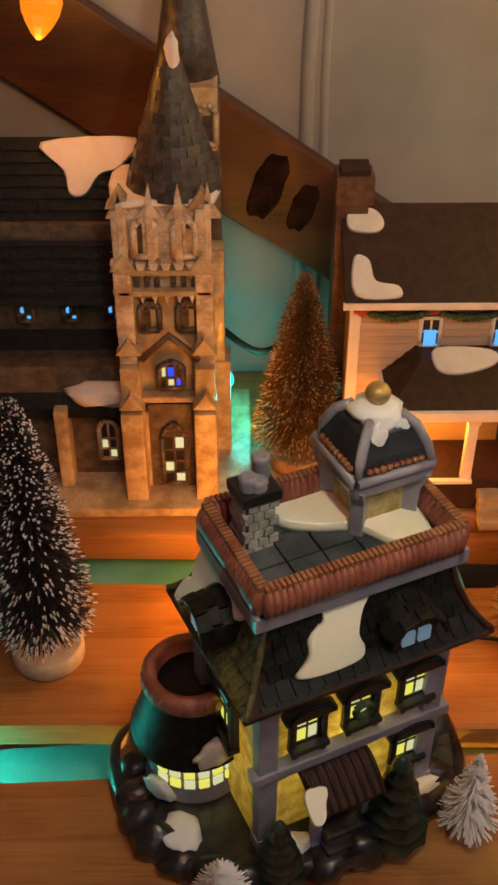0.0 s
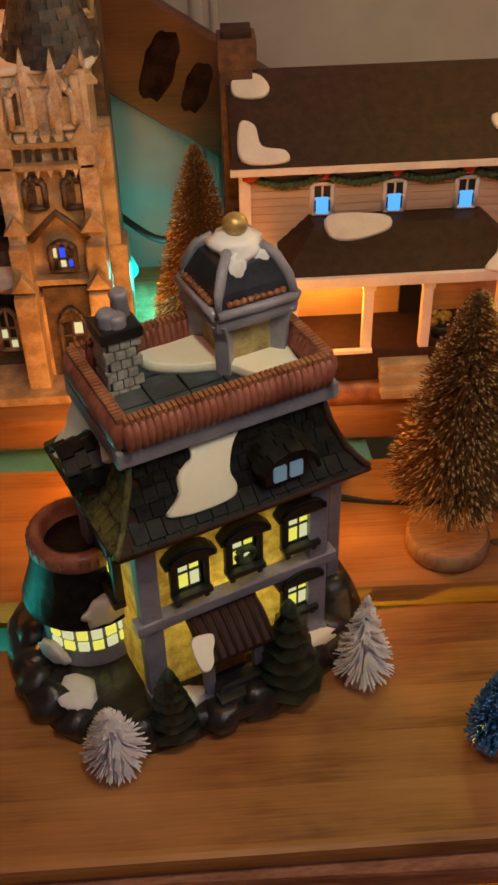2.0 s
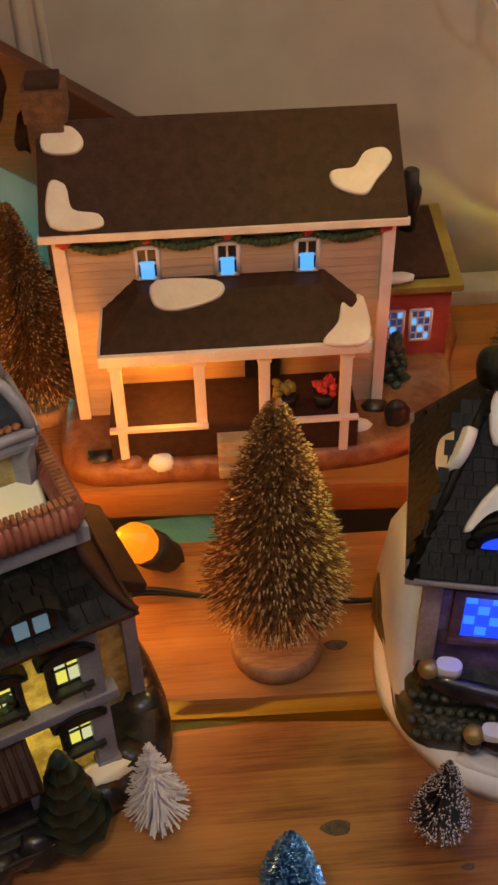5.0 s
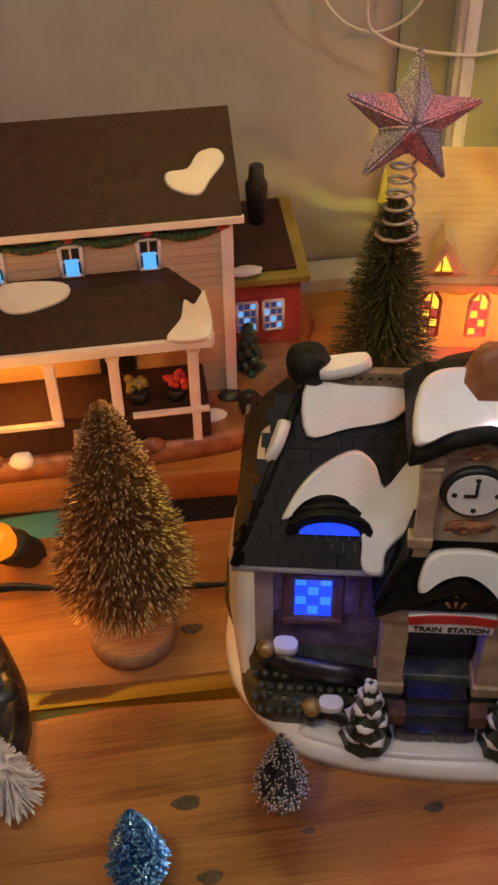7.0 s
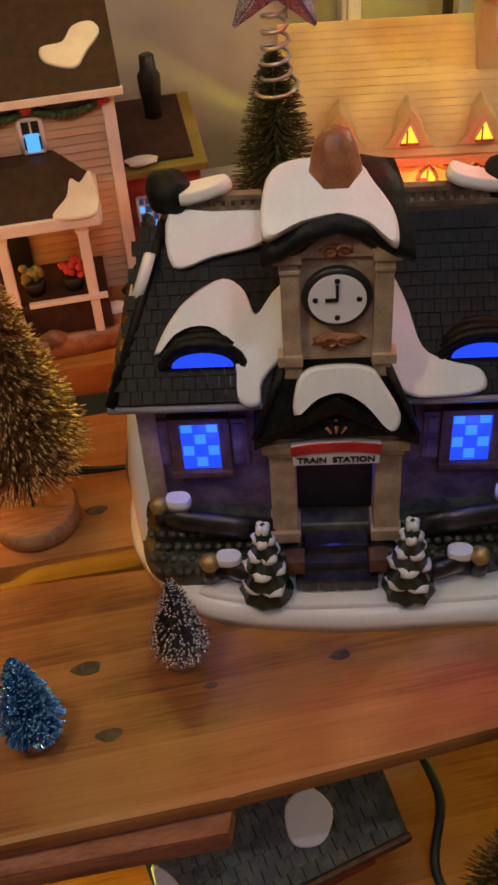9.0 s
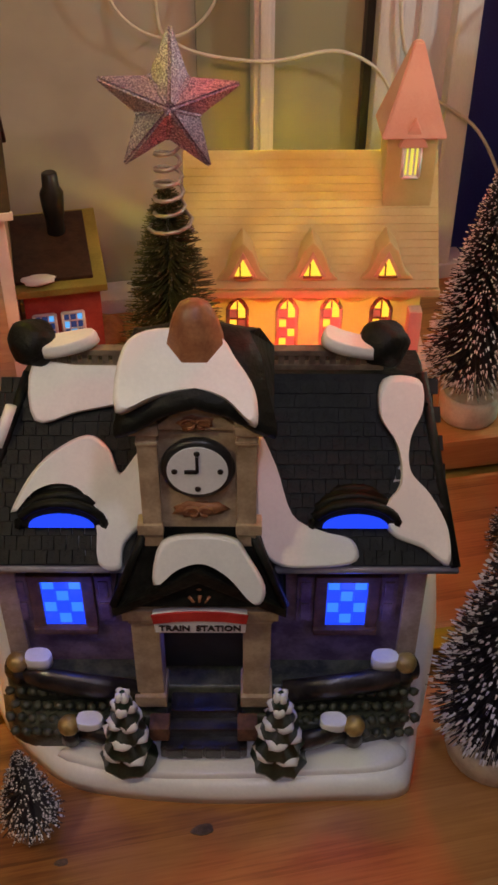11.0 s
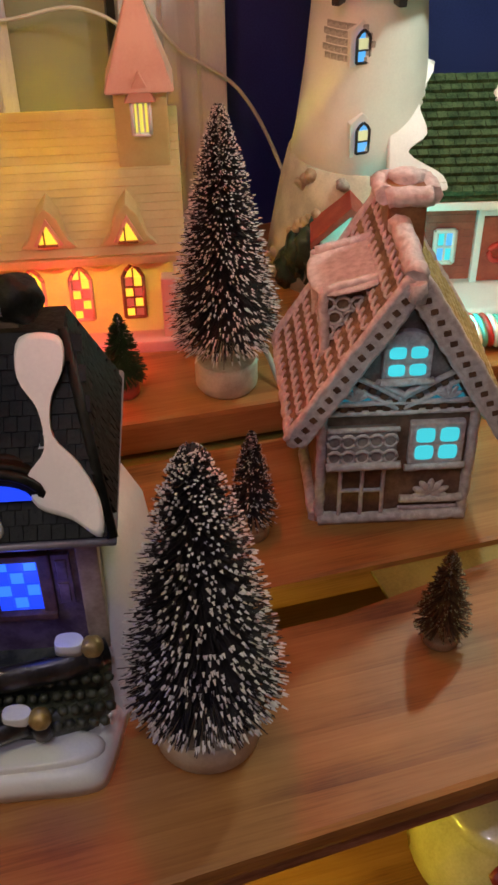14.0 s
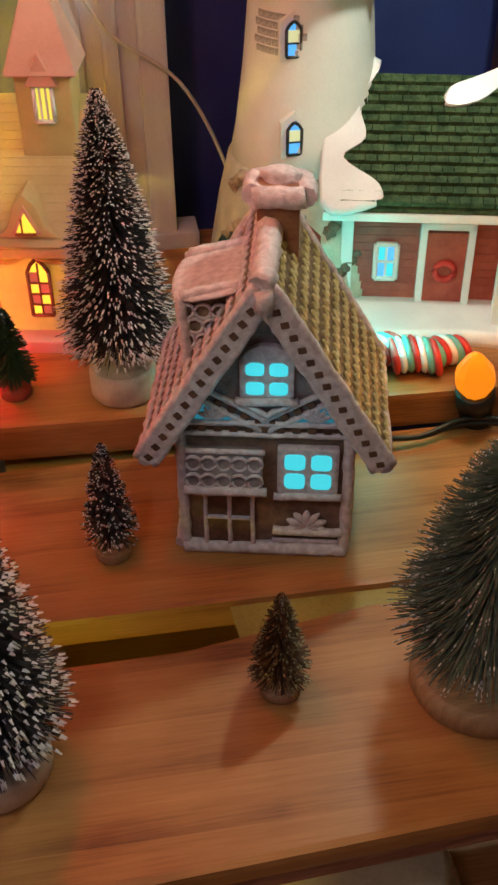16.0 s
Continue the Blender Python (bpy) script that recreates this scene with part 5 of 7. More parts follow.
    for k in range(4):
        part("step_stone", boxes(((px - 0.0145 + 0.0097 * k, 0.0095, 0.0225), (0.0085, 0.003, 0.008)), bevel=0.0012), STONE_DARK, ob)
    bm = prism([(px - 0.040, 0.113), (px, 0.136), (px + 0.040, 0.113), (px + 0.040, 0.119), (px + 0.024, 0.128), (px, 0.145), (px - 0.024, 0.128), (px - 0.040, 0.119)], 0.018, 0.070, "y", 0.0015)
    part("portico_roof", bm, ROOF_BLACK, ob, "black gable roof")
    bm = bmesh.new()
    v = [bm.verts.new(p) for p in ((px - 0.039, 0.020, 0.119), (px + 0.039, 0.020, 0.119), (px + 0.039, 0.075, 0.119), (px - 0.039, 0.075, 0.119), (px - 0.022, 0.032, 0.158), (px + 0.022, 0.032, 0.158), (px + 0.022, 0.07, 0.158), (px - 0.022, 0.07, 0.158))]
    for q in ((0, 1, 5, 4), (1, 2, 6, 5), (2, 3, 7, 6), (3, 0, 4, 7), (4, 5, 6, 7), (0, 3, 2, 1)):
        bm.faces.new([v[i] for i in q])
    part("portico_roof", bm, ROOF_BLACK, ob)
    for s in (-1, 1):
        part("hip_ridge", tube([(px + s * 0.039, 0.020, 0.120), (px + s * 0.022, 0.032, 0.159)], 0.0022, 7), ROOF_BLACK, ob)
    part("snow_patch", sheet([(-0.020, -0.010), (-0.010, -0.002), (0.002, 0.001), (0.014, -0.006), (0.026, -0.020), (0.030, -0.012), (0.022, 0.004), (0.016, 0.012), (0.0, 0.014), (-0.016, 0.010)], 0.004, slope(px, 0.0225, 0.1455, 70)), SNOW, ob, "white glazed snow")
    # clock tower
    tx = -0.003
    tw = part("tower", boxes(((tx, 0.052, 0.184), (0.042, 0.040, 0.070)), bevel=0.001), STONE_TAN, ob, "tan clock tower")
    for s in (-1, 1):
        part("tower_pilaster", boxes(((tx + s * 0.0205, 0.0315, 0.184), (0.0085, 0.006, 0.07)), ((tx + s * 0.0215, 0.0310, 0.160), (0.0115, 0.008, 0.006)), ((tx + s * 0.0215, 0.0310, 0.215), (0.0125, 0.008, 0.005)), ((tx + s * 0.0205, 0.0310, 0.208), (0.0095, 0.007, 0.002)), bevel=0.001), STONE_TAN, tw)
    part("tower_gable", prism([(tx - 0.018, 0.214), (tx + 0.018, 0.214), (tx + 0.010, 0.222), (tx, 0.226), (tx - 0.010, 0.222)], 0.0295, 0.034, "y", 0.0008), STONE_TAN, tw)
    for z, w in ((0.170, 0.011), (0.218, 0.009)):
        rl = part("relief", blob((tx, 0.0305, z), (w, 0.002, 0.0040), 8, 0.5, 3, None, 4), BROWN, tw)
        for s in (-1, 1):
            part("scroll", tube([(tx + s * (0.003 + 0.003 * math.cos(a)), 0.0285, z + 0.0025 * math.sin(a)) for a in [k * 0.7 for k in range(8)]], 0.0009, 5), BROWN, rl)
    clock = part("clock", lathe([(0.0150, 0), (0.0157, 0.002), (0.0148, 0.004), (0.0130, 0.0042)], 40), BLACK, tw, "black rimmed clock", pose(tx, 0.0318, 0.194, 90, 0, 0))
    part("clock_face", lathe([(0.0128, 0.0036), (0.0128, 0.0046)], 36), SNOW, clock, "white dial")
    for a in (0, 90, 180, 270):
        part("hour_mark", lathe([(0.0014, 0.0045), (0.0012, 0.0052)], 10, c=(0.0096 * math.cos(math.radians(a)), 0.0096 * math.sin(math.radians(a)), 0)), BLACK, clock)
    part("minute_pointer", boxes(((0, 0.0038, 0.0050), (0.0013, 0.0078, 0.0008))), BLACK, clock)
    part("hour_pointer", boxes(((-0.0026, 0.0, 0.0050), (0.0055, 0.0016, 0.0008))), BLACK, clock)
    curve = [(-0.0325, 0.214), (-0.0245, 0.217), (-0.013, 0.225), (0, 0.229), (0.013, 0.225), (0.0245, 0.217), (0.0325, 0.214)]
    bm = bmesh.new()
    loops = [[bm.verts.new((tx + x * k, y, (z if crown is None else crown + 0.25 * (z - 0.229)) + lift)) for x, z in curve] for k, y, crown, lift in ((0.97, 0.024, None, 0), (1, 0.022, None, 0.003), (1, 0.024, None, 0.007), (0.80, 0.042, 0.246, 0), (0.66, 0.052, 0.251, 0), (0.80, 0.062, 0.246, 0), (1, 0.080, None, 0.007), (0.97, 0.080, None, 0))]
    for lo, hi in zip(loops, loops[1:] + loops[:1]):
        for i in range(6):
            bm.faces.new((lo[i], lo[i + 1], hi[i + 1], hi[i])).smooth = True
    bm.faces.new([l[0] for l in loops]), bm.faces.new([l[-1] for l in loops][::-1])
    bmesh.ops.recalc_face_normals(bm, faces=bm.faces[:])
    part("tower_roof", bm, ROOF_BLACK, tw, "black curved roof")
    part("tower_snow", sheet([(-0.031, 0.002), (-0.016, 0.007), (0.0, 0.010), (0.013, 0.006), (0.024, -0.004), (0.024, 0.010), (0.016, 0.024), (0.008, 0.034), (-0.016, 0.036), (-0.029, 0.028)], 0.006, slope(tx, 0.0215, 0.2265, 36)), SNOW, tw)
    bm = bmesh.new()
    rings = []
    for w, z in ((0.0140, 0.236), (0.0135, 0.241), (0.0118, 0.249), (0.0092, 0.258), (0.0060, 0.264), (0.0020, 0.266)):
        rings.append([bm.verts.new((tx + w * math.cos(math.tau * k / 8 + 0.39), 0.045 + 0.85 * w * math.sin(math.tau * k / 8 + 0.39), z)) for k in range(8)])
    for lo, hi in zip(rings, rings[1:]):
        for i in range(8):
            bm.faces.new((lo[i], lo[(i + 1) % 8], hi[(i + 1) % 8], hi[i])).smooth = True
    bm.faces.new(rings[-1]), bm.faces.new(rings[0][::-1])
    part("finial", bm, BROWN, tw, "brown glazed bell-shaped finial")
    # snowy firs
    for x in (-0.042, 0.034):
        tree = part("fir", glazed_fir(x, 0.010, 0.018, 0.0135, 0.052, 5, x * 700), FIR, ob, "small snow-laden fir")
        for k, (z, r) in enumerate(((0.028, 0.0115), (0.0385, 0.0100), (0.049, 0.0078), (0.059, 0.0055), (0.067, 0.0035))):
            for j in range(4):
                a = j * math.tau / 4 + k * 0.8 - 1.0
                part("snow_tuft", blob((x + r * 0.60 * math.cos(a), 0.010 + r * 0.60 * math.sin(a), z), (r * 0.60, r * 0.60, 0.0034), k + j, 0.4, 2), SNOW, tree)


STONE_TAN_DIM = paint("dark_tan_stone", (0.10, 0.075, 0.055), (0.22, 0.17, 0.12), 120, 0.5, 0.5)


station()


# ---- farmhouse with porch ----
def farmhouse():
    ob = thing("farmhouse", "tan clapboard ceramic farmhouse with brown roof, garland and lit porch", "village house", pose(0.301, 0.574, ZB))
    part("plinth", sheet([(-0.11, -0.05), (-0.04, -0.058), (0.05, -0.056), (0.11, -0.048), (0.15, -0.02), (0.165, 0.04), (0.16, 0.12), (-0.115, 0.12), (-0.12, 0.02)], 0.016, pose(0, 0, 0)), BROWN, ob, "brown glazed rocky ground")
    for k, (x, y) in enumerate(((-0.07, -0.05), (-0.05, -0.052), (0.04, -0.05), (0.055, -0.044), (0.085, -0.03), (-0.09, -0.045), (0.02, -0.05), (0.10, -0.01))):
        part("rock", blob((x, y, 0.014), (0.010, 0.007, 0.007), k, 0.4, 2), SNOW if k in (1, 4) else STONE_DARK if k > 4 else BROWN, ob)
    W = 0.208
    part("wall", prism([(-W / 2, 0.01), (W / 2, 0.01), (W / 2, 0.162), (-W / 2, 0.162)], 0, 0.09, "y", 0.0008), SIDING, ob, "tan clapboard wall")
    for k in range(26):
        part("clapboard", boxes(((0, -0.0008, 0.014 + 0.0058 * k), (W - 0.004, 0.003, 0.0052), pose(0, 0, 0, -10, 0, 0))), SIDING, ob)
    for s in (-1, 1):
        part("corner_board", boxes(((s * (W / 2 - 0.002), -0.002, 0.085), (0.008, 0.007, 0.155)), bevel=0.001), PINK_TRIM, ob)
        part("gable", prism([(0.0, 0.15), (0.09, 0.15), (0.045, 0.204)], s * (W / 2 - 0.004), s * W / 2, "x"), SIDING, ob)
    roof = part("roof", gable_roof(W + 0.014, -0.014, 0.104, 0.166, 0.212, 0.005), ROOF_BROWN, ob, "dark brown shingle roof")
    for k in range(13):
        t = k / 13
        part("roof_course", boxes(((0, -0.012 + 0.057 * t, 0.1680 + 0.0445 * t), (W + 0.013, 0.0056, 0.0007), pose(0, 0, 0, 36.5, 0, 0))), ROOF_BROWN, roof)
    part("fascia", boxes(((0, -0.014, 0.164), (W + 0.016, 0.003, 0.005)), bevel=0.0006), PINK_TRIM, ob)
    for o in ([(0.068, 0.02), (0.085, 0.014), (0.094, 0.024), (0.104, 0.036), (0.100, 0.044), (0.088, 0.042), (0.080, 0.032), (0.066, 0.03)], [(-0.104, 0.004), (-0.075, 0.002), (-0.074, 0.010), (-0.09, 0.014), (-0.094, 0.030), (-0.104, 0.032)], [(-0.106, 0.052), (-0.088, 0.05), (-0.082, 0.058), (-0.09, 0.068), (-0.106, 0.066)]):
        part("snow_patch", sheet(o, 0.003, slope(0, -0.013, 0.167, 38)), PINK_TRIM, ob, "white snow patch")
    chm = part("chimney", boxes(((-0.104, 0.045, 0.15), (0.022, 0.02, 0.16)), ((-0.103, 0.045, 0.225), (0.026, 0.024, 0.02)), bevel=0.0012), GINGER_DARK, ob, "red-brown outside chimney")
    part("chimney_cap", boxes(((-0.103, 0.045, 0.237), (0.02, 0.018, 0.006)), bevel=0.001), ROOF_BROWN, chm)
    for x in (-0.049, 0.001, 0.051):
        win = window_lit(ob, x, -0.0035, 0.127, 0.014, 0.022, PINK_TRIM, [BLACK, BLACK], 2, 2, fr=0.0016)
        part("candle_glow", boxes(((0, -0.0005, 0.006), (0.0085, 0.002, 0.0125)), bevel=0.0006), WIN_CYAN, win)
        part("casing", boxes(((0, 0.0036, 0.011), (0.021, 0.003, 0.03)), bevel=0.0005), PINK_TRIM, win)
    for i, x in enumerate((-0.098, -0.049, 0.001, 0.051, 0.098)):
        part("bow", blob((x, -0.006, 0.157), (0.0055, 0.003, 0.0045), i, 0.5, 2, None, 3), RED_CLOTH, ob)
        if i < 4:
            nx = (-0.049, 0.001, 0.051, 0.098)[i]
            bm = bmesh.new()
            for k in range(15):
                t = k / 14
                blob((x + (nx - x) * t, -0.006, 0.157 - 0.007 * math.sin(math.pi * t)), (0.0036, 0.003, 0.0034), k, 0.5, 1, bm)
            part("garland", bm, GARLAND, ob, "green garland swag")["kind"] = "stuff"
    # porch
    px0, px1 = -0.079, 0.082
    part("porch_floor", boxes(((0.0, -0.026, 0.030), (0.163, 0.05, 0.026)), bevel=0.001), ROOF_BROWN, ob)
    for x, w in ((-0.049, 0.064), (0.055, 0.052)):
        part("porch_edge", boxes(((x, -0.052, 0.0435), (w, 0.004, 0.003)), bevel=0.0006), PINK_TRIM, ob)
    for k in range(3):
        part("step", boxes(((0.006, -0.056 - 0.005 * k, 0.032 - 0.007 * k), (0.036, 0.012, 0.008)), bevel=0.001), STONE_TAN, ob)
    for x in (px0 + 0.006, -0.021, 0.020, px1 - 0.01):
        part("porch_post", boxes(((x, -0.047, 0.07), (0.007, 0.007, 0.056)), ((x, -0.047, 0.094), (0.009, 0.009, 0.006)), bevel=0.0008), PINK_TRIM, ob)
    for x in (px0 + 0.006, px1 - 0.01):
        part("porch_foot", boxes(((x, -0.05, 0.028), (0.006, 0.005, 0.026)), bevel=0.0008), PINK_TRIM, ob)
    bm = bmesh.new()
    v = [bm.verts.new(p) for p in ((px0 - 0.002, -0.054, 0.105), (px1 + 0.002, -0.054, 0.105), (px1 + 0.002, 0.0, 0.105), (px0 - 0.002, 0.0, 0.105), (px0 + 0.024, -0.016, 0.124), (px1 - 0.024, -0.016, 0.124), (px1 - 0.02, 0.0, 0.126), (px0 + 0.02, 0.0, 0.126))]
    for q in ((0, 1, 5, 4), (1, 2, 6, 5), (3, 0, 4, 7), (4, 5, 6, 7), (0, 3, 2, 1), (2, 3, 7, 6)):
        bm.faces.new([v[i] for i in q])
    bmesh.ops.recalc_face_normals(bm, faces=bm.faces[:])
    part("porch_roof", bm, ROOF_BROWN, ob, "brown hipped porch roof")
    part("porch_fascia", boxes(((0.0015, -0.053, 0.1015), (0.167, 0.006, 0.008)), ((px0 - 0.001, -0.027, 0.1015), (0.005, 0.052, 0.008)), ((px1 + 0.002, -0.027, 0.1015), (0.005, 0.052, 0.008)), bevel=0.001), PINK_TRIM, ob)
    part("porch_snow", sheet([(-0.046, 0.03), (-0.03, 0.026), (-0.005, 0.034), (-0.006, 0.046), (-0.045, 0.048)], 0.003, slope(0, -0.052, 0.107, 24)), PINK_TRIM, ob, "white snow patch")
    part("porch_snow", sheet([(0.056, -0.002), (0.084, -0.002), (0.084, 0.03), (0.076, 0.022), (0.070, 0.026), (0.066, 0.012)], 0.003, slope(0, -0.053, 0.106, 24)), PINK_TRIM, ob)
    part("front_door", boxes(((0.022, -0.003, 0.068), (0.024, 0.004, 0.048)), bevel=0.0008), BLACK, ob)
    window_lit(ob, -0.042, -0.004, 0.078, 0.014, 0.018, PINK_TRIM, [WIN_CYAN, WIN_CYAN], 2, 2, fr=0.0014)
    for x, mat, lab in ((0.034, GARLAND, "green plant in a pot"), (0.060, RED_CLOTH, "red flowers in a pot")):
        pot = part("flower_pot", lathe([(0.006, 0.043), (0.008, 0.052), (0.0075, 0.053)], 14, c=(x, -0.036, 0)), BLACK, ob, lab)
        bm = bmesh.new()
        for k in range(16):
            blob((x + random.uniform(-0.006, 0.006), -0.037 + random.uniform(-0.004, 0.004), 0.058 + random.uniform(-0.004, 0.005)), (0.003, 0.003, 0.003), k, 0.4, 1, bm)
        part("bloom", bm, CARD_OLIVE if x < 0.05 else RED_CLOTH, pot)["kind"] = "stuff"
    lamp("porch_bulb", "POINT", ob.matrix_basis @ Vector((-0.045, -0.03, 0.086)), 0.17, AMBER, 0.006)
    # annex
    an = part("annex", boxes(((0.135, 0.085, 0.04), (0.054, 0.075, 0.08)), bevel=0.001), RED_SIDE, ob, "red boarded side annex")
    part("annex_roof", boxes(((0.134, 0.084, 0.085), (0.066, 0.094, 0.006), pose(0, 0, 0, 8, 0, 0)), bevel=0.001), CARD_OLIVE, an, "flat roof with ochre edge")
    part("annex_roof_felt", boxes(((0.131, 0.085, 0.0892), (0.054, 0.08, 0.003), pose(0, 0, 0, 8, 0, 0)), bevel=0.0008), ROOF_BROWN, an)
    for x in (0.121, 0.141):
        w = window_lit(an, x, 0.0465, 0.030, 0.015, 0.026, PINK_TRIM, [WIN_NIGHT, WIN_NIGHT, WIN_CYAN], 3, 4, fr=0.0012)
    part("snow_patch", blob((0.12, 0.042, 0.087), (0.012, 0.006, 0.003), 4), PINK_TRIM, an)
    part("stove_pipe", lathe([(0.0065, 0.085), (0.0065, 0.105), (0.0075, 0.107), (0.0085, 0.118), (0.0085, 0.124), (0.006, 0.128), (0.0055, 0.138), (0.004, 0.139)], 16, c=(0.137, 0.10, 0)), BLACK, an, "black stove pipe")
    bm = bmesh.new()
    for k in range(30):
        t = k / 30
        blob((0.118 + 0.010 * (1 - t) * math.cos(k * 2.4), 0.02 + 0.010 * (1 - t) * math.sin(k * 2.4), 0.014 + 0.04 * t), (0.0045, 0.0045, 0.005), k, 0.3, 1, bm)
    part("shrub", bm, FIR, ob)
    part("yard_pump", blob((0.112, -0.028, 0.022), (0.009, 0.006, 0.013), 4, 0.2), BLACK, ob)


farmhouse()


# ---- gothic church ----
def church():
    ob = thing("church", "brown stone gothic ceramic church with spires and snow", "village church", pose(0.069, 0.566, ZB) @ Matrix.Diagonal((1, 1, 0.945, 1)))
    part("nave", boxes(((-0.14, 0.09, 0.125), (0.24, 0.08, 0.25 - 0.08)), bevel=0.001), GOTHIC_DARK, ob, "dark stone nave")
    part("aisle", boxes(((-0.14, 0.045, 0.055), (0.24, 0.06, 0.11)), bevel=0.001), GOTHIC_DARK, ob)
    part("nave_roof", prism([(0.028, 0.155), (0.085, 0.262), (0.15, 0.155)], -0.27, 0.0, "x", 0.001), ROOF_BLACK, ob, "black nave roof")
    part("aisle_roof", prism([(0.004, 0.070), (0.006, 0.078), (0.05, 0.122), (0.05, 0.10)], -0.27, -0.02, "x", 0.001), ROOF_BLACK, ob)
    for k in range(14):
        t = k / 14
        part("roof_course", boxes(((-0.135, 0.0285 + 0.056 * t, 0.158 + 0.105 * t), (0.26, 0.004, 0.0025), pose(0, 0, 0, 62, 0, 0))), ROOF_BLACK, ob)
    part("snow_patch", sheet([(-0.085, 0.115), (-0.02, 0.118), (-0.03, 0.098), (-0.045, 0.092), (-0.055, 0.078), (-0.066, 0.078), (-0.07, 0.095)], 0.004, slope(0, 0.0265, 0.158, 62)), PINK_TRIM, ob, "pink-white snow patch")
    part("snow_patch", blob((-0.048, 0.012, 0.088), (0.028, 0.012, 0.010), 7, 0.3), PINK_TRIM, ob)
    for i, x in enumerate((-0.105, -0.072, -0.041)):
        window_lit(ob, x, 0.047, 0.131, 0.011, 0.012, GOTHIC_DARK, [BLACK, WIN_CYAN if i < 3 else BLACK], 2, 2, arch=True, fr=0.0022)
    for x in (-0.115, -0.048):
        window_lit(ob, x, 0.012, 0.025, 0.014, 0.03, GOTHIC, [BLACK, WIN_PALE, BLACK], 2, 3, arch=True, fr=0.002)
    for x in (-0.08, -0.02):
        part("buttress", boxes(((x, 0.008, 0.04), (0.010, 0.02, 0.08)), bevel=0.002), GOTHIC, ob)
    t = part("tower", boxes(((0.002, 0.034, 0.13), (0.056, 0.058, 0.24)), bevel=0.001), GOTHIC, ob, "buff stone bell tower")
    part("plinth", boxes(((-0.1, 0.05, 0.004), (0.32, 0.16, 0.008)), bevel=0.002), GOTHIC, ob)
    for s in (-1, 1):
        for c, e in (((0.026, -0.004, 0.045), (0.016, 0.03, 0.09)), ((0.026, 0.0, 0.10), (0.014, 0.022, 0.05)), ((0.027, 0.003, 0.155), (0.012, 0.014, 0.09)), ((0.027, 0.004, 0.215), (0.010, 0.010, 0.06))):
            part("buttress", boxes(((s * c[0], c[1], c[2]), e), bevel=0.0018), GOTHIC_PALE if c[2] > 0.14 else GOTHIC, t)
        for z, y in ((0.093, -0.018), (0.135, -0.009), (0.2, -0.004), (0.245, 0.0)):
            part("buttress_gablet", prism([(s * 0.026 - 0.009, z), (s * 0.026 + 0.009, z), (s * 0.026, z + 0.014)], y, y + 0.012, "y", 0.001), GOTHIC, t)
        for c, e in (((0.034, 0.055, 0.10), (0.012, 0.02, 0.18)), ((0.036, 0.055, 0.05), (0.016, 0.024, 0.09))):
            part("side_buttress", boxes(((s * c[0], c[1], c[2]), e), bevel=0.0018), GOTHIC, t)
    door = part("doorway", boxes(((0.002, 0.001, 0.045), (0.036, 0.006, 0.085)), bevel=0.001), GOTHIC_DARK, t, "dark recessed doorway")
    window_lit(door, 0.002, -0.003, 0.012, 0.018, 0.045, GOTHIC_DARK, [BLACK, WIN_PALE, BLACK], 2, 4, arch=True, fr=0.0022)
    window_lit(t, 0.002, -0.001, 0.102, 0.017, 0.018, GOTHIC_DARK, [BLACK, WIN_PALE, WIN_BLUE], 3, 2, arch=True, fr=0.0022)
    part("gablet", tube([(-0.018, -0.002, 0.128), (0.002, -0.005, 0.150), (0.022, -0.002, 0.128)], 0.003, 8), GOTHIC_DARK, t, "dark pointed hood mould")
    for c, e in (((0.002, -0.001, 0.094), (0.045, 0.010, 0.005)), ((0.002, 0.002, 0.183), (0.066, 0.012, 0.004)), ((0.002, 0.002, 0.199), (0.066, 0.012, 0.004))):
        part("string_course", boxes((c, e), bevel=0.001), GOTHIC, t)
    for k in range(6):
        part("blind_niche", boxes(((-0.018 + 0.0068 * k + (0.004 if k > 2 else 0), 0.003, 0.191), (0.0038, 0.004, 0.011)), bevel=0.0008), GOTHIC_DARK, t)
    for x in (-0.011, 0.015):
        window_lit(t, x, 0.003, 0.150, 0.013, 0.018, GOTHIC_DARK, [GOTHIC_DARK, GOTHIC], 2, 1, arch=True, fr=0.0024)
        window_lit(t, x, 0.0005, 0.210, 0.014, 0.022, GOTHIC_PALE, [GOTHIC_DARK, GOTHIC], 2, 1, arch=True, fr=0.0026)
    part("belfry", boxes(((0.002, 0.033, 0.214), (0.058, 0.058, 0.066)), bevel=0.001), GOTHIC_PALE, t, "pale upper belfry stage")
    for k in range(4):
        part("belfry_gablet", prism([(-0.026 + 0.0187 * k - 0.009, 0.238), (-0.026 + 0.0187 * k + 0.009, 0.238), (-0.026 + 0.0187 * k + 0.003, 0.247), (-0.026 + 0.0187 * k, 0.262), (-0.026 + 0.0187 * k - 0.003, 0.247)], 0.000, 0.008, "y", 0.001), GOTHIC_PALE, t)
        part("gablet_stem", boxes(((-0.026 + 0.0187 * k, 0.001, 0.224), (0.0045, 0.006, 0.05)), bevel=0.001), GOTHIC_PALE, t)
    for k in range(9):
        part("corbel", prism([(-0.031 + 0.0083 * k - 0.0035, 0.206), (-0.031 + 0.0083 * k + 0.0035, 0.206), (-0.031 + 0.0083 * k, 0.194)], -0.003, 0.006, "y", 0.0008), GOTHIC_PALE, t)
        part("corbel", prism([(-0.031 + 0.0083 * k - 0.0030, 0.184), (-0.031 + 0.0083 * k + 0.0030, 0.184), (-0.031 + 0.0083 * k, 0.174)], -0.003, 0.006, "y", 0.0008), GOTHIC_PALE, t)
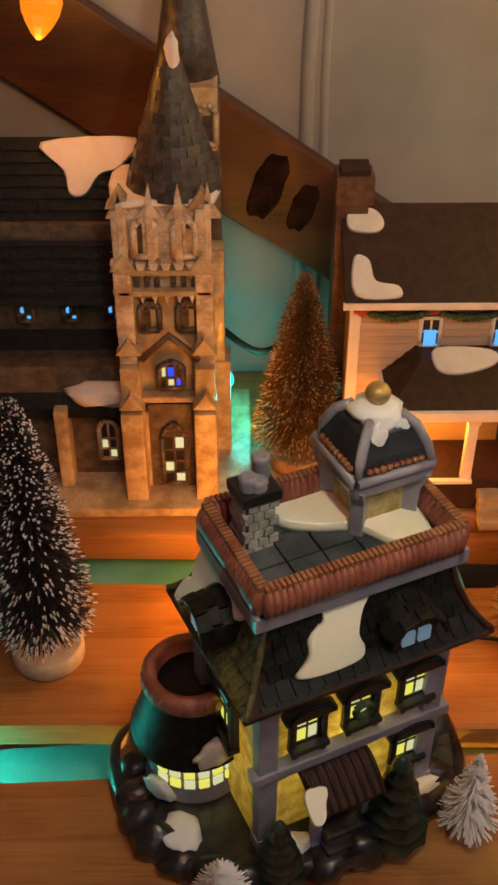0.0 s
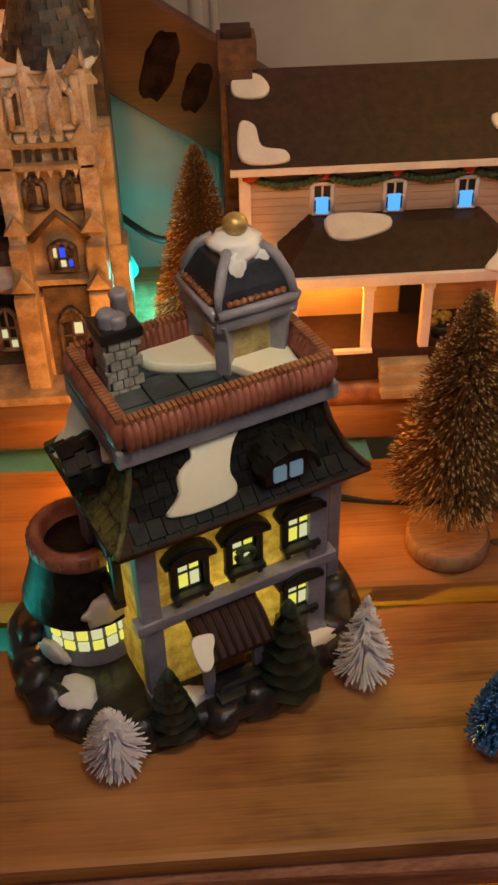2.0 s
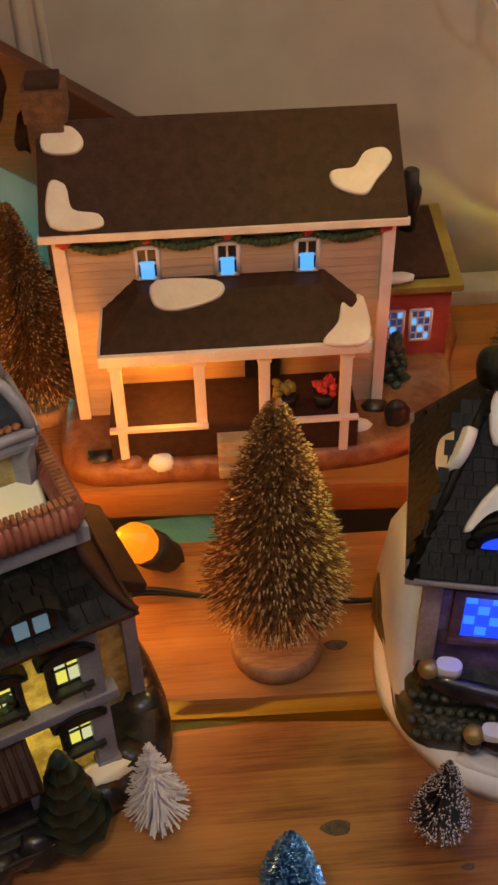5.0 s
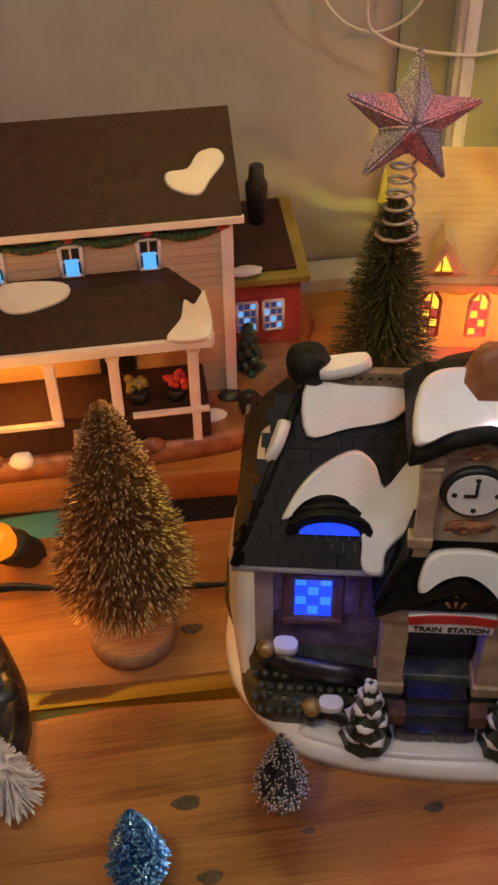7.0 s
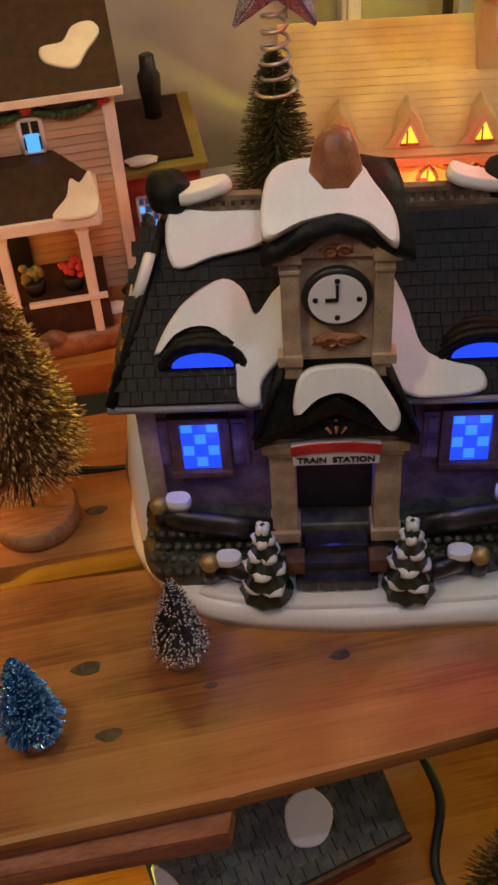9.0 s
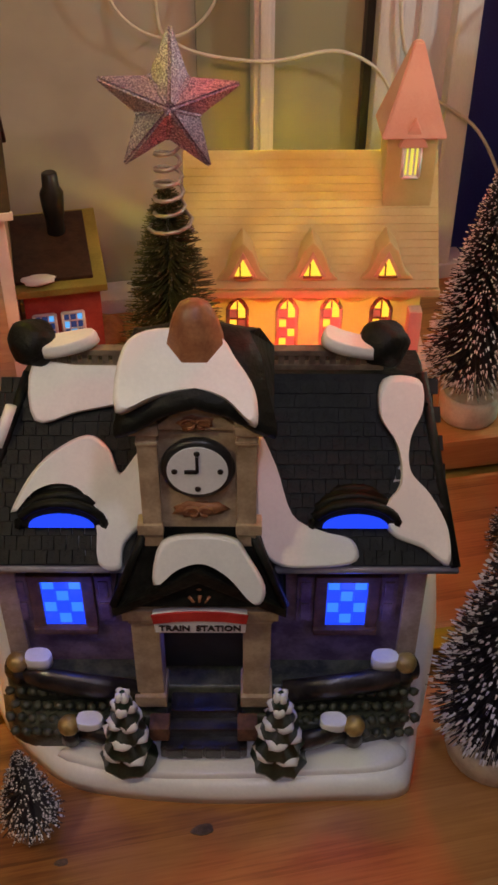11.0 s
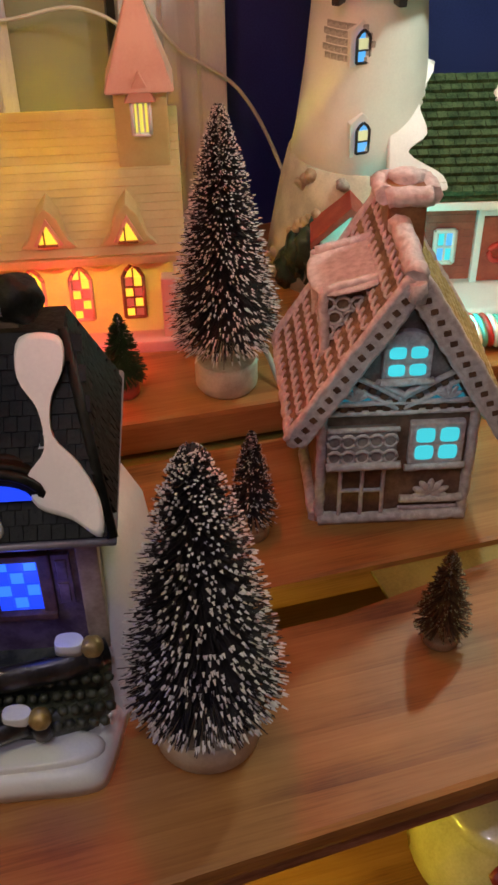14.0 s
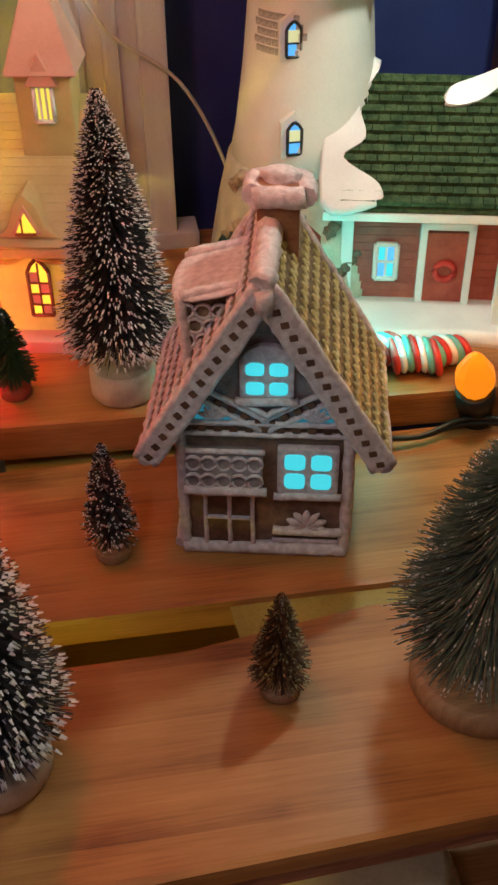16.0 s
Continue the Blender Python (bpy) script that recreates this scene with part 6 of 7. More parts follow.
    part("parapet_snow", sheet([(-0.030, 0.002), (-0.01, -0.001), (0.012, 0.001), (0.034, 0.002), (0.034, 0.06), (-0.03, 0.06)], 0.005, pose(0, 0.002, 0.246)), PINK_TRIM, t, "pinkish snow round the spire foot")
    sp = part("spire", lathe([(0.029, 0.246), (0.027, 0.256), (0.020, 0.285), (0.012, 0.318), (0.006, 0.338), (0.003, 0.345)], 10, c=(0.008, 0.032, 0)), SLATE_DARK, ob, "dark slate spire")
    bm = bmesh.new()
    for r in range(13):
        z = 0.252 + 0.0068 * r
        rad = 0.0315 * (1 - (z - 0.246) / 0.108)
        for k in range(14):
            a = math.tau * (k + 0.5 * (r % 2)) / 14
            box(bm, (0.008 + rad * math.cos(a), 0.032 + rad * math.sin(a), z), (0.0022, rad * 0.455, 0.0080), pose(0, 0, 0, 0, 0, math.degrees(a)) @ pose(0, 0, 0, 0, -13, 0))
    part("slating", bm, SLATE_DARK, sp)["kind"] = "stuff"
    part("spire_snow", blob((0.010, 0.028, 0.338), (0.0045, 0.0045, 0.013), 3, 0.25), PINK_TRIM, sp)
    part("rear_tower", boxes(((0.020, 0.085, 0.15), (0.036, 0.04, 0.28)), bevel=0.002), GOTHIC_DARK, ob, "taller rear tower")
    part("rear_arcade", boxes(((0.024, 0.07, 0.285), (0.026, 0.03, 0.045)), bevel=0.002), GOTHIC, ob)
    window_lit(ob, 0.030, 0.0545, 0.268, 0.011, 0.022, GOTHIC, [GOTHIC_DARK], 1, 1, arch=True, fr=0.0024)
    part("rear_spire", lathe([(0.023, 0.30), (0.018, 0.33), (0.010, 0.38), (0.002, 0.43)], 10, c=(0.016, 0.085, 0)), SLATE_DARK, ob, "tall dark rear spire")


church()


# ---- glowing porcelain chapel ----
def chapel():
    ob = thing("chapel", "glowing cream porcelain chapel with lattice windows and pink steeple", "village church", pose(0.610, 0.596, ZB, 0, 0, -11))
    W = 0.160
    part("plinth", boxes(((0, 0.045, 0.004), (W + 0.02, 0.12, 0.010)), bevel=0.002), PORCELAIN_PINK, ob)
    part("wall", prism([(0, 0.008), (0.09, 0.008), (0.09, 0.078), (0, 0.078)], -W / 2, W / 2, "x", 0.001), PORCELAIN, ob, "translucent cream wall lit from inside")
    roof = part("roof", gable_roof(W + 0.018, -0.014, 0.104, 0.078, 0.154, 0.004), PORCELAIN, ob, "ribbed cream roof lit from inside")
    for k in range(17):
        t = k / 17
        part("roof_course", boxes(((0, -0.0135 + 0.058 * t, 0.0805 + 0.075 * t), (W + 0.017, 0.0055, 0.0014), pose(0, 0, 0, 48, 0, 0))), PORCELAIN, roof)
    for s in (-1, 1):
        part("gable", prism([(0.0, 0.078), (0.09, 0.078), (0.045, 0.142)], s * (W / 2 - 0.003), s * W / 2, "x"), PORCELAIN, ob)
    lamp("chapel_bulb", "POINT", ob.matrix_basis @ Vector((0.0, 0.048, 0.102)), 0.72, (1.0, 0.90, 0.12), 0.008)
    lamp("chapel_bulb", "POINT", ob.matrix_basis @ Vector((0.0, 0.045, 0.06)), 0.03, (1.0, 0.74, 0.22), 0.01)
    part("eave", boxes(((0, -0.013, 0.074), (W + 0.02, 0.006, 0.006)), bevel=0.0015), PORCELAIN, ob)
    for x in (-0.048, 0.0, 0.052):
        d = part("dormer", prism([(x - 0.019, 0.084), (x + 0.019, 0.084), (x + 0.012, 0.091), (x + 0.007, 0.105), (x, 0.113), (x - 0.007, 0.105), (x - 0.012, 0.091)], -0.013, 0.03, "y", 0.0015), PORCELAIN, ob, "soft pointed dormer")
        part("dormer_recess", prism([(x - 0.0095, 0.087), (x + 0.0095, 0.087), (x, 0.106)], -0.0145, -0.0125, "y"), PORCELAIN_PINK, d)
        part("dormer_pane", prism([(x - 0.0062, 0.088), (x + 0.0062, 0.088), (x, 0.101)], -0.0155, -0.0135, "y"), WIN_WARM, d)
        part("dormer_bar", boxes(((x - 0.002, -0.016, 0.093), (0.001, 0.002, 0.010)), ((x, -0.016, 0.088), (0.013, 0.002, 0.0014))), BROWN, d)
    for i, x in enumerate((-0.052, -0.016, 0.016, 0.052)):
        window_lit(ob, x, -0.002, 0.022, 0.014, 0.032, BROWN if i in (0, 3) else PORCELAIN_PINK, [WIN_WARM, PORCELAIN_PINK], 2, 4, arch=True, fr=0.0014)
    for k in range(5):
        part("swag", tube([(-0.064 + 0.032 * k + 0.0128 * j - 0.016, -0.003, 0.068 - 0.006 * math.sin(math.pi * j / 2.5)) for j in (0, 0.5, 1, 1.5, 2, 2.5)], 0.0018, 6), PORCELAIN, ob)
    for x in (-W / 2, W / 2 - 0.004):
        part("buttress", boxes(((x, -0.004, 0.03), (0.010, 0.012, 0.05)), bevel=0.002), PORCELAIN_PINK, ob)
    st = part("steeple", boxes(((0.066, 0.034, 0.135), (0.034, 0.030, 0.085)), ((0.066, 0.034, 0.105), (0.044, 0.04, 0.02)), bevel=0.0015), PORCELAIN, ob, "cream square steeple under a pink spire")
    window_lit(st, 0.066, 0.0175, 0.146, 0.011, 0.022, SNOW, [WIN_YELLOW], 3, 1, fr=0.0015)
    part("steeple_gablet", prism([(0.056, 0.168), (0.076, 0.168), (0.066, 0.188)], 0.014, 0.03, "y", 0.001), PORCELAIN_PINK, st)
    bm = bmesh.new()
    lo = [bm.verts.new((0.066 + sx * 0.022, 0.034 + sy * 0.021, 0.174)) for sx, sy in ((-1, -1), (1, -1), (1, 1), (-1, 1))]
    hi = [bm.verts.new((0.066 + sx * 0.003, 0.034 + sy * 0.003, 0.232)) for sx, sy in ((-1, -1), (1, -1), (1, 1), (-1, 1))]
    for i in range(4):
        bm.faces.new((lo[i], lo[(i + 1) % 4], hi[(i + 1) % 4], hi[i]))
    bm.faces.new(hi), bm.faces.new(lo[::-1])
    bmesh.ops.bevel(bm, geom=bm.edges[:], offset=0.001, segments=2, affect="EDGES")
    part("spire", bm, PORCELAIN_PINK, st)


chapel()


# ---- gingerbread house ----
def gingerbread():
    ob = thing("gingerbread_house", "sparkling gingerbread house with pink icing and coloured lit windows", "village house", pose(0.775, 0.388, Z0, 0, 0, -13))
    W, D, H, P = 0.088, 0.085, 0.084, 0.160
    EX, EZ, RZ = W / 2 + 0.017, 0.072, P + 0.012
    part("wall", prism([(-W / 2, 0), (W / 2, 0), (W / 2, H), (0, P), (-W / 2, H)], 0, D, "y", 0.001), GINGER, ob, "brown gingerbread wall")
    part("gable_panel", prism([(-W / 2 + 0.004, H + 0.002), (W / 2 - 0.004, H + 0.002), (0, P - 0.008)], -0.0015, 0.0005, "y"), GB_GREEN, ob)

    def piped(points, r, parent=None, name="icing_line", seed=0):
        """A hand-piped icing cord with swelling and wobble."""
        pts = []
        for a, b in zip(points, points[1:]):
            a, b = Vector(a), Vector(b)
            n = max(2, int((b - a).length / 0.004))
            pts += [a.lerp(b, k / n) for k in range(n)]
        pts.append(Vector(points[-1]))
        pts = [p + Vector((noise.noise(p * 260 + Vector((seed, 0, 0))), 0, noise.noise(p * 260 + Vector((0, seed, 9))))) * r * 0.35 for p in pts]
        return part(name, tube(pts, r, 7), ICING, parent or ob)

    piped([(-W / 2 - 0.001, -0.003, 0.004), (W / 2 + 0.001, -0.003, 0.004)], 0.0042, name="base_icing")
    piped([(-W / 2 - 0.002, -0.002, 0.004), (-W / 2 - 0.002, D, 0.004)], 0.0042, name="base_icing")
    for s in (-1, 1):
        piped([(s * (W / 2 - 0.0005), -0.002, 0.003), (s * (W / 2 - 0.0005), -0.002, H)], 0.0032, name="corner_icing")
        run = math.hypot(EX, RZ - EZ)
        ang = math.degrees(math.atan2(RZ - EZ, EX))
        m = pose(s * EX / 2, D / 2 - 0.003, (RZ + EZ) / 2, 0, s * ang, 0)
        roof = part("roof", boxes(((0, 0, 0), (run, D + 0.022, 0.006)), bevel=0.002), GB_ROOF, ob, "iced scalloped roof slope", m)
        for y, dz in ((-(D + 0.02) / 2, 0.0045), (-(D + 0.02) / 2, -0.0055), ((D + 0.02) / 2, 0.003)):
            piped([(-run / 2, y, dz), (run / 2, y, dz)], 0.0027, roof, "roof_edge_icing", dz * 999)
        piped([(s * run / 2, -(D + 0.02) / 2, 0), (s * run / 2, (D + 0.02) / 2, 0)], 0.0046, roof, "roof_edge_icing")
        part("barge_board", boxes(((0, -(D + 0.0205) / 2, -0.0005), (run, 0.004, 0.011)), bevel=0.0008), ICING, roof)
        for k in range(15):
            part("barge_dent", boxes(((-run / 2 + (k + 0.5) * run / 15, -(D + 0.0238) / 2, -0.0005), (0.0036, 0.0016, 0.0042), pose(0, 0, 0, 0, 18, 0)), bevel=0.0008), GINGER_DARK, roof)
        rows, cols = 11, 12
        for r in range(rows):
            for c in range(cols):
                cx, cy = -run / 2 + (r + 0.5) * run / rows, -D / 2 - 0.004 + (c + 0.5 + 0.5 * (r % 2) - 0.25) * (D + 0.010) / cols
                arc = [(cx + s * 0.0042 * math.sin(a), cy + 0.0040 * math.cos(a), 0.0036) for a in [math.pi * (k - 0.5) / 6 for k in range(8)]]
                # right slope scallops carry the golden light in their colour
                part("icing_scallop", tube(arc, 0.0011, 5), ICING if s < 0 else GB_GOLD_LIT, roof)
    piped([(0, -0.014, RZ + 0.003), (0, D + 0.006, RZ + 0.003)], 0.0062, name="ridge_icing")
    piped([(0, -0.015, RZ + 0.001), (0, -0.0155, RZ - 0.010)], 0.0048, name="ridge_icing")
    # side dormer on the shaded slope
    dorm = part("side_dormer", prism([(-0.006, P - 0.004), (-0.042, P - 0.014), (-0.040, 0.100), (-0.020, 0.132)], 0.022, 0.064, "y", 0.001), GB_ROOF, ob, "latticed dormer on the roof slope")
    for a, b in (((-0.006, P - 0.002), (-0.043, P - 0.012)), ((-0.043, P - 0.012), (-0.0405, 0.100))):
        for y in (0.021, 0.065):
            piped([(a[0], y, a[1]), (b[0], y, b[1])], 0.0030, dorm, "dormer_icing", y * 99)
    part("dormer_snow", sheet([(-0.046, 0.020), (-0.004, 0.020), (-0.004, 0.066), (-0.046, 0.066)], 0.0018, pose(0, 0, P - 0.0022, 0, -15.5, 0)), ICING, dorm, "icing on the dormer top")
    for r in range(6):
        for c in range(4):
            x, z = -0.0405 + 0.0085 * c + 0.0042 * (r % 2), P - 0.020 - 0.0085 * r
            if z > 0.100 + max(0, (x + 0.040)) * 1.7 + 0.004:
                part("lattice_loop", tube([(x + 0.0042 * math.cos(a), 0.0205, z + 0.0042 * math.sin(a)) for a in [math.tau * k / 9 for k in range(10)]], 0.0010, 5), ICING, dorm)
    # beam and brace icing with dark dashes
    beams = [((-W / 2, H + 0.002), (W / 2, H + 0.002)), ((-0.033, H + 0.024), (0.0, H + 0.004)), ((0.033, H + 0.024), (0.0, H + 0.004))]
    for (xa, za), (xb, zb) in beams:
        a, b = Vector((xa, -0.003, za)), Vector((xb, -0.003, zb))
        d = (b - a).normalized()
        up = Vector((-d.z, 0, d.x)) * 0.0034
        piped([a + up, b + up], 0.0017, seed=za * 500)
        piped([a - up, b - up], 0.0017, seed=zb * 300)
        n = int((b - a).length / 0.0075)
        for k in range(n):
            p = a.lerp(b, (k + 0.5) / n)
            part("barge_dent", boxes((p, (0.0042, 0.0026, 0.0034), pose(0, 0, 0, 0, -math.degrees(math.atan2(d.z, d.x)), 0)), bevel=0.0007), GINGER_DARK, ob)
    for s in (-1, 1):
        # teal light falling on the gable wall, set in as emitting triangles
        part("gable_glow", prism([(s * 0.036, H + 0.007), (s * 0.010, H + 0.007), (s * 0.030, H + 0.018)], -0.0026, -0.001, "y"), WIN_DEEP, ob, "dim teal glow beside the brace")
        for k in range(5):
            a = math.radians(30 + 30 * k)
            part("icing_leaf", blob((0, 0, 0.0045), (0.0016, 0.0012, 0.0045), k, 0.2, 2), ICING, ob, m=pose(s * 0.026, -0.004, H + 0.008, 0, 90 - math.degrees(a), 0))

    def iced_window(x, z, w, h, arched):
        """Four soft-cornered panes set deep in a thick icing frame."""
        top_z = [(w / 2, h)] + ([(w * 0.36, h + 0.006), (w * 0.14, h + 0.009), (-w * 0.14, h + 0.009), (-w * 0.36, h + 0.006)] if arched else []) + [(-w / 2, h)]
        win = part("window", prism([(-w / 2, 0), (w / 2, 0)] + top_z, -0.005, 0.0, "y", 0.0018), ICING, ob, "thick iced window frame", pose(x, 0, z))
        for i, sx in enumerate((-1, 1)):
            for j in range(2):
                pw, ph = w * 0.34, h * 0.34
                zc = h * (0.30 if j == 0 else 0.72) + (0.002 if arched and j else 0)
                c = [(sx * w * 0.215 + pw / 2 * math.copysign(abs(math.cos(a)) ** 0.5, math.cos(a)), zc + ph / 2 * math.copysign(abs(math.sin(a)) ** 0.5, math.sin(a)) * (0.8 if arched and j and math.cos(a) * sx > 0.3 and math.sin(a) > 0 else 1)) for a in [math.tau * (k + 0.5) / 16 for k in range(16)]]
                part("pane", prism(c, -0.0056, -0.0045, "y"), WIN_TEAL, win, "teal lit pane")
        piped([(x - w * 0.55, -0.006, z - 0.001), (x + w * 0.55, -0.006, z - 0.001)], 0.0022, seed=z * 700)

    iced_window(0.001, 0.106, 0.027, 0.022, True)
    piped([(-0.015, -0.004, 0.105), (0.001, -0.005, 0.096), (0.017, -0.004, 0.105)], 0.0018)
    iced_window(0.0225, 0.045, 0.032, 0.030, False)
    for k in range(7):
        a = math.radians(-10 + 33.3 * k)
        part("icing_leaf", blob((0, 0, 0.006), (0.0022, 0.0016, 0.006), k, 0.25, 2), ICING, ob, m=pose(0.0225, -0.004, 0.021, 0, 90 - math.degrees(a), 0))
    piped([(0.004, -0.004, 0.0175), (0.042, -0.004, 0.0175)], 0.0026, name="ledge_icing")
    piped([(0.004, -0.003, 0.0095), (0.040, -0.003, 0.0095)], 0.0013, name="ledge_icing")
    door = part("door", boxes(((-0.019, -0.0015, 0.023), (0.026, 0.004, 0.044)), bevel=0.0008), GINGER_DARK, ob, "dark iced door")
    for x in (-0.032, -0.019, -0.0065):
        piped([(x, -0.004, 0.005), (x, -0.004, 0.045)], 0.0013, door, "door_icing", x * 900)
    for z in (0.006, 0.026, 0.045):
        piped([(-0.032, -0.004, z), (-0.0065, -0.004, z)], 0.0013, door, "door_icing", z * 900)
    aw = part("awning", boxes(((-0.021, -0.005, 0.062), (0.040, 0.006, 0.022), pose(0, 0, 0, -14, 0, 0)), bevel=0.001), GB_GREEN, ob)
    for k in range(5):
        for r in range(2):
            x, z = -0.0370 + 0.008 * k, 0.0565 + 0.0095 * r
            part("awning_icing", tube([(x + 0.0040 * math.cos(a), -0.0100 + 0.0024 * r, z + 0.0044 * math.sin(a)) for a in [math.tau * j / 10 for j in range(11)]], 0.0010, 5), ICING, aw)
    piped([(-0.042, -0.011, 0.0505), (0.001, -0.011, 0.0505)], 0.0026, aw, "awning_edge")
    piped([(-0.041, -0.006, 0.073), (0.0, -0.006, 0.073)], 0.0016, aw, "awning_edge")
    ch = part("chimney", boxes(((0.004, 0.055, 0.174), (0.021, 0.022, 0.040)), bevel=0.001), BROWN, ob, "brown chimney")
    for pts in ([(-0.008, 0.045, 0.190), (0.017, 0.045, 0.190)], [(-0.008, 0.066, 0.190), (0.017, 0.066, 0.190)], [(-0.008, 0.045, 0.190), (-0.008, 0.066, 0.190)], [(0.017, 0.045, 0.190), (0.017, 0.066, 0.190)]):
        piped(pts, 0.0056, ch, "chimney_icing", pts[1][0] * 77)
    part("chimney_snow", blob((0.0045, 0.058, 0.194), (0.010, 0.008, 0.006), 4, 0.3), ICING, ch)
    # teal lamp added in front of the gable to brighten it
    lamp("gable_fill", "POINT", ob.matrix_basis @ Vector((0.0, -0.035, 0.098)), 0.008, (0.08, 0.7, 0.85), 0.004)


WIN_DEEP = glow("deep_teal_glow", (0.03, 0.30, 0.42), 0.5)


gingerbread()


# ---- lighthouse with keeper's cottage ----
def lighthouse():
    ob = thing("lighthouse", "white ceramic lighthouse with black railed gallery and red-roofed porch", "lighthouse", pose(0.852, 0.655, ZB) @ Matrix.Diagonal((0.92, 0.92, 0.925, 1)))
    part("tower", lathe([(0.060, 0.09), (0.054, 0.12), (0.0475, 0.17), (0.043, 0.222), (0.046, 0.232), (0.053, 0.238)], 48), LH_WHITE, ob, "smooth white tapering tower")
    part("rubble_base", lathe([(0.078, 0), (0.074, 0.03), (0.067, 0.07), (0.060, 0.100), (0.055, 0.104)], 40), LH_STONE, ob, "pale rubble stone base")
    for k in range(44):
        a, z = math.radians(-178 + (k * 37) % 150), 0.02 + 0.078 * ((k * 0.618) % 1)
        r = 0.0762 - 0.17 * z
        part("stone", blob((r * math.cos(a), r * math.sin(a), z), (0.0062, 0.0062, 0.0052), k, 0.4, 2), (LH_STONE, STONE_TAN, GREY_BRICK, STONE_TAN_DIM)[k % 4], ob)
    for row in range(6):
        for col in range(7):
            u, v = (col - 3 + 0.5 * (row % 2)) / 3.6, (row - 3.2) / 3.2
            if u * u + v * v < 1.0 and v + 0.25 * u < 0.75:
                a, z = math.radians(-133 + 7.2 * (col - 3 + 0.5 * (row % 2))), 0.180 + 0.0056 * row
                part("brick", boxes(((0, 0, 0), (0.0054, 0.0016, 0.0049)), bevel=0.0005), GREY_BRICK, ob, m=pose((0.0459 - 0.08 * (z - 0.18)) * math.cos(a), (0.0459 - 0.08 * (z - 0.18)) * math.sin(a), z, 0, 0, math.degrees(a) + 90))
    for z in (0.119, 0.184):
        r = 0.0548 if z < 0.15 else 0.0462
        w = window_lit(ob, -0.020, -r + 0.004, z, 0.010, 0.018, BLACK, [WIN_CYAN, WIN_PALE], 1, 2, arch=True, fr=0.0012)
        part("casing", prism([(-0.0095, -0.004), (0.0095, -0.004), (0.0095, 0.022), (0, 0.030), (-0.0095, 0.022)], 0.0025, 0.010, "y", 0.001), LH_WHITE, w)
    part("gallery", lathe([(0.054, 0.237), (0.066, 0.241), (0.067, 0.247), (0.060, 0.248)], 48), BLACK, ob, "black gallery deck")
    bm = tube([(0.064 * math.cos(math.tau * k / 40), 0.064 * math.sin(math.tau * k / 40), 0.272) for k in range(41)], 0.0022, 6)
    part("handrail", bm, BLACK, ob)
    for k in range(16):
        a, b = math.tau * k / 16, math.tau * (k + 1) / 16
        A, B = (0.064 * math.cos(a), 0.064 * math.sin(a)), (0.064 * math.cos(b), 0.064 * math.sin(b))
        part("railing", tube([(*A, 0.248), (*B, 0.272)], 0.0014, 5, tube([(*B, 0.248), (*A, 0.272)], 0.0014, 5, tube([(*A, 0.248), (*A, 0.272)], 0.0018, 5))), BLACK, ob)
        if k % 2 == 0:
            part("bracket", boxes(((0.056 * math.cos(a), 0.056 * math.sin(a), 0.232), (0.012, 0.006, 0.012), pose(0, 0, 0, 0, 0, math.degrees(a))), bevel=0.0015), BLACK, ob)
            part("bow", blob((0.066 * math.cos(a + 0.2), 0.066 * math.sin(a + 0.2), 0.262), (0.005, 0.005, 0.009), k, 0.5, 2, None, 3), RED_CLOTH, ob)
    part("gallery_snow", lathe([(0.058, 0.248), (0.058, 0.255), (0.03, 0.258)], 36), SNOW, ob)
    part("lantern", lathe([(0.030, 0.255), (0.030, 0.30), (0.034, 0.302), (0.034, 0.308), (0.003, 0.335)], 12), BLACK, ob)
    for k in range(8):
        a = math.tau * (k + 0.5) / 8
        part("lantern_pane", boxes(((0, 0, 0), (0.019, 0.002, 0.034)), bevel=0.0006), WIN_PALE, ob, "lit lantern glass", pose(0.0305 * math.cos(a), 0.0305 * math.sin(a), 0.281, 0, 0, math.degrees(a) + 90))
    porch = part("porch", prism([(-0.022, 0), (0.022, 0), (0.022, 0.062), (0, 0.082), (-0.022, 0.062)], -0.082, -0.05, "y", 0.001), LH_WHITE, ob, "white entrance porch", pose(-0.012, 0, 0, 0, 0, -18))
    part("porch_roof", prism([(-0.030, 0.056), (0, 0.084), (0.030, 0.056), (0.030, 0.063), (0, 0.092), (-0.030, 0.063)], -0.088, -0.045, "y", 0.001), RED_SIDE, porch, "red tiled porch roof")
    part("door", prism([(-0.012, 0.004), (0.012, 0.004), (0.012, 0.042), (0.007, 0.050), (0, 0.053), (-0.007, 0.050), (-0.012, 0.042)], -0.0845, -0.081, "y", 0.0006), TEAL_DOOR, porch, "arched teal door")
    bm = tube([(0.0065 * math.cos(math.tau * k / 14), -0.086, 0.034 + 0.0065 * math.sin(math.tau * k / 14)) for k in range(15)], 0.0022, 6)
    part("wreath", bm, GARLAND, porch)
    part("bow", blob((0, -0.087, 0.026), (0.004, 0.002, 0.003), 2, 0.4, 2), RED_CLOTH, porch)
    lamp("porch_lamp", "POINT", ob.matrix_basis @ Vector((-0.022, -0.105, 0.06)), 0.05, (0.05, 0.95, 0.8), 0.006)
    for k in range(5):
        part("shrub", blob((-0.070 + 0.006 * k, -0.03 - 0.008 * k, 0.02 + 0.012 * (k % 3)), (0.012, 0.010, 0.02), k, 0.5, 3, None, 4), FIR, ob)


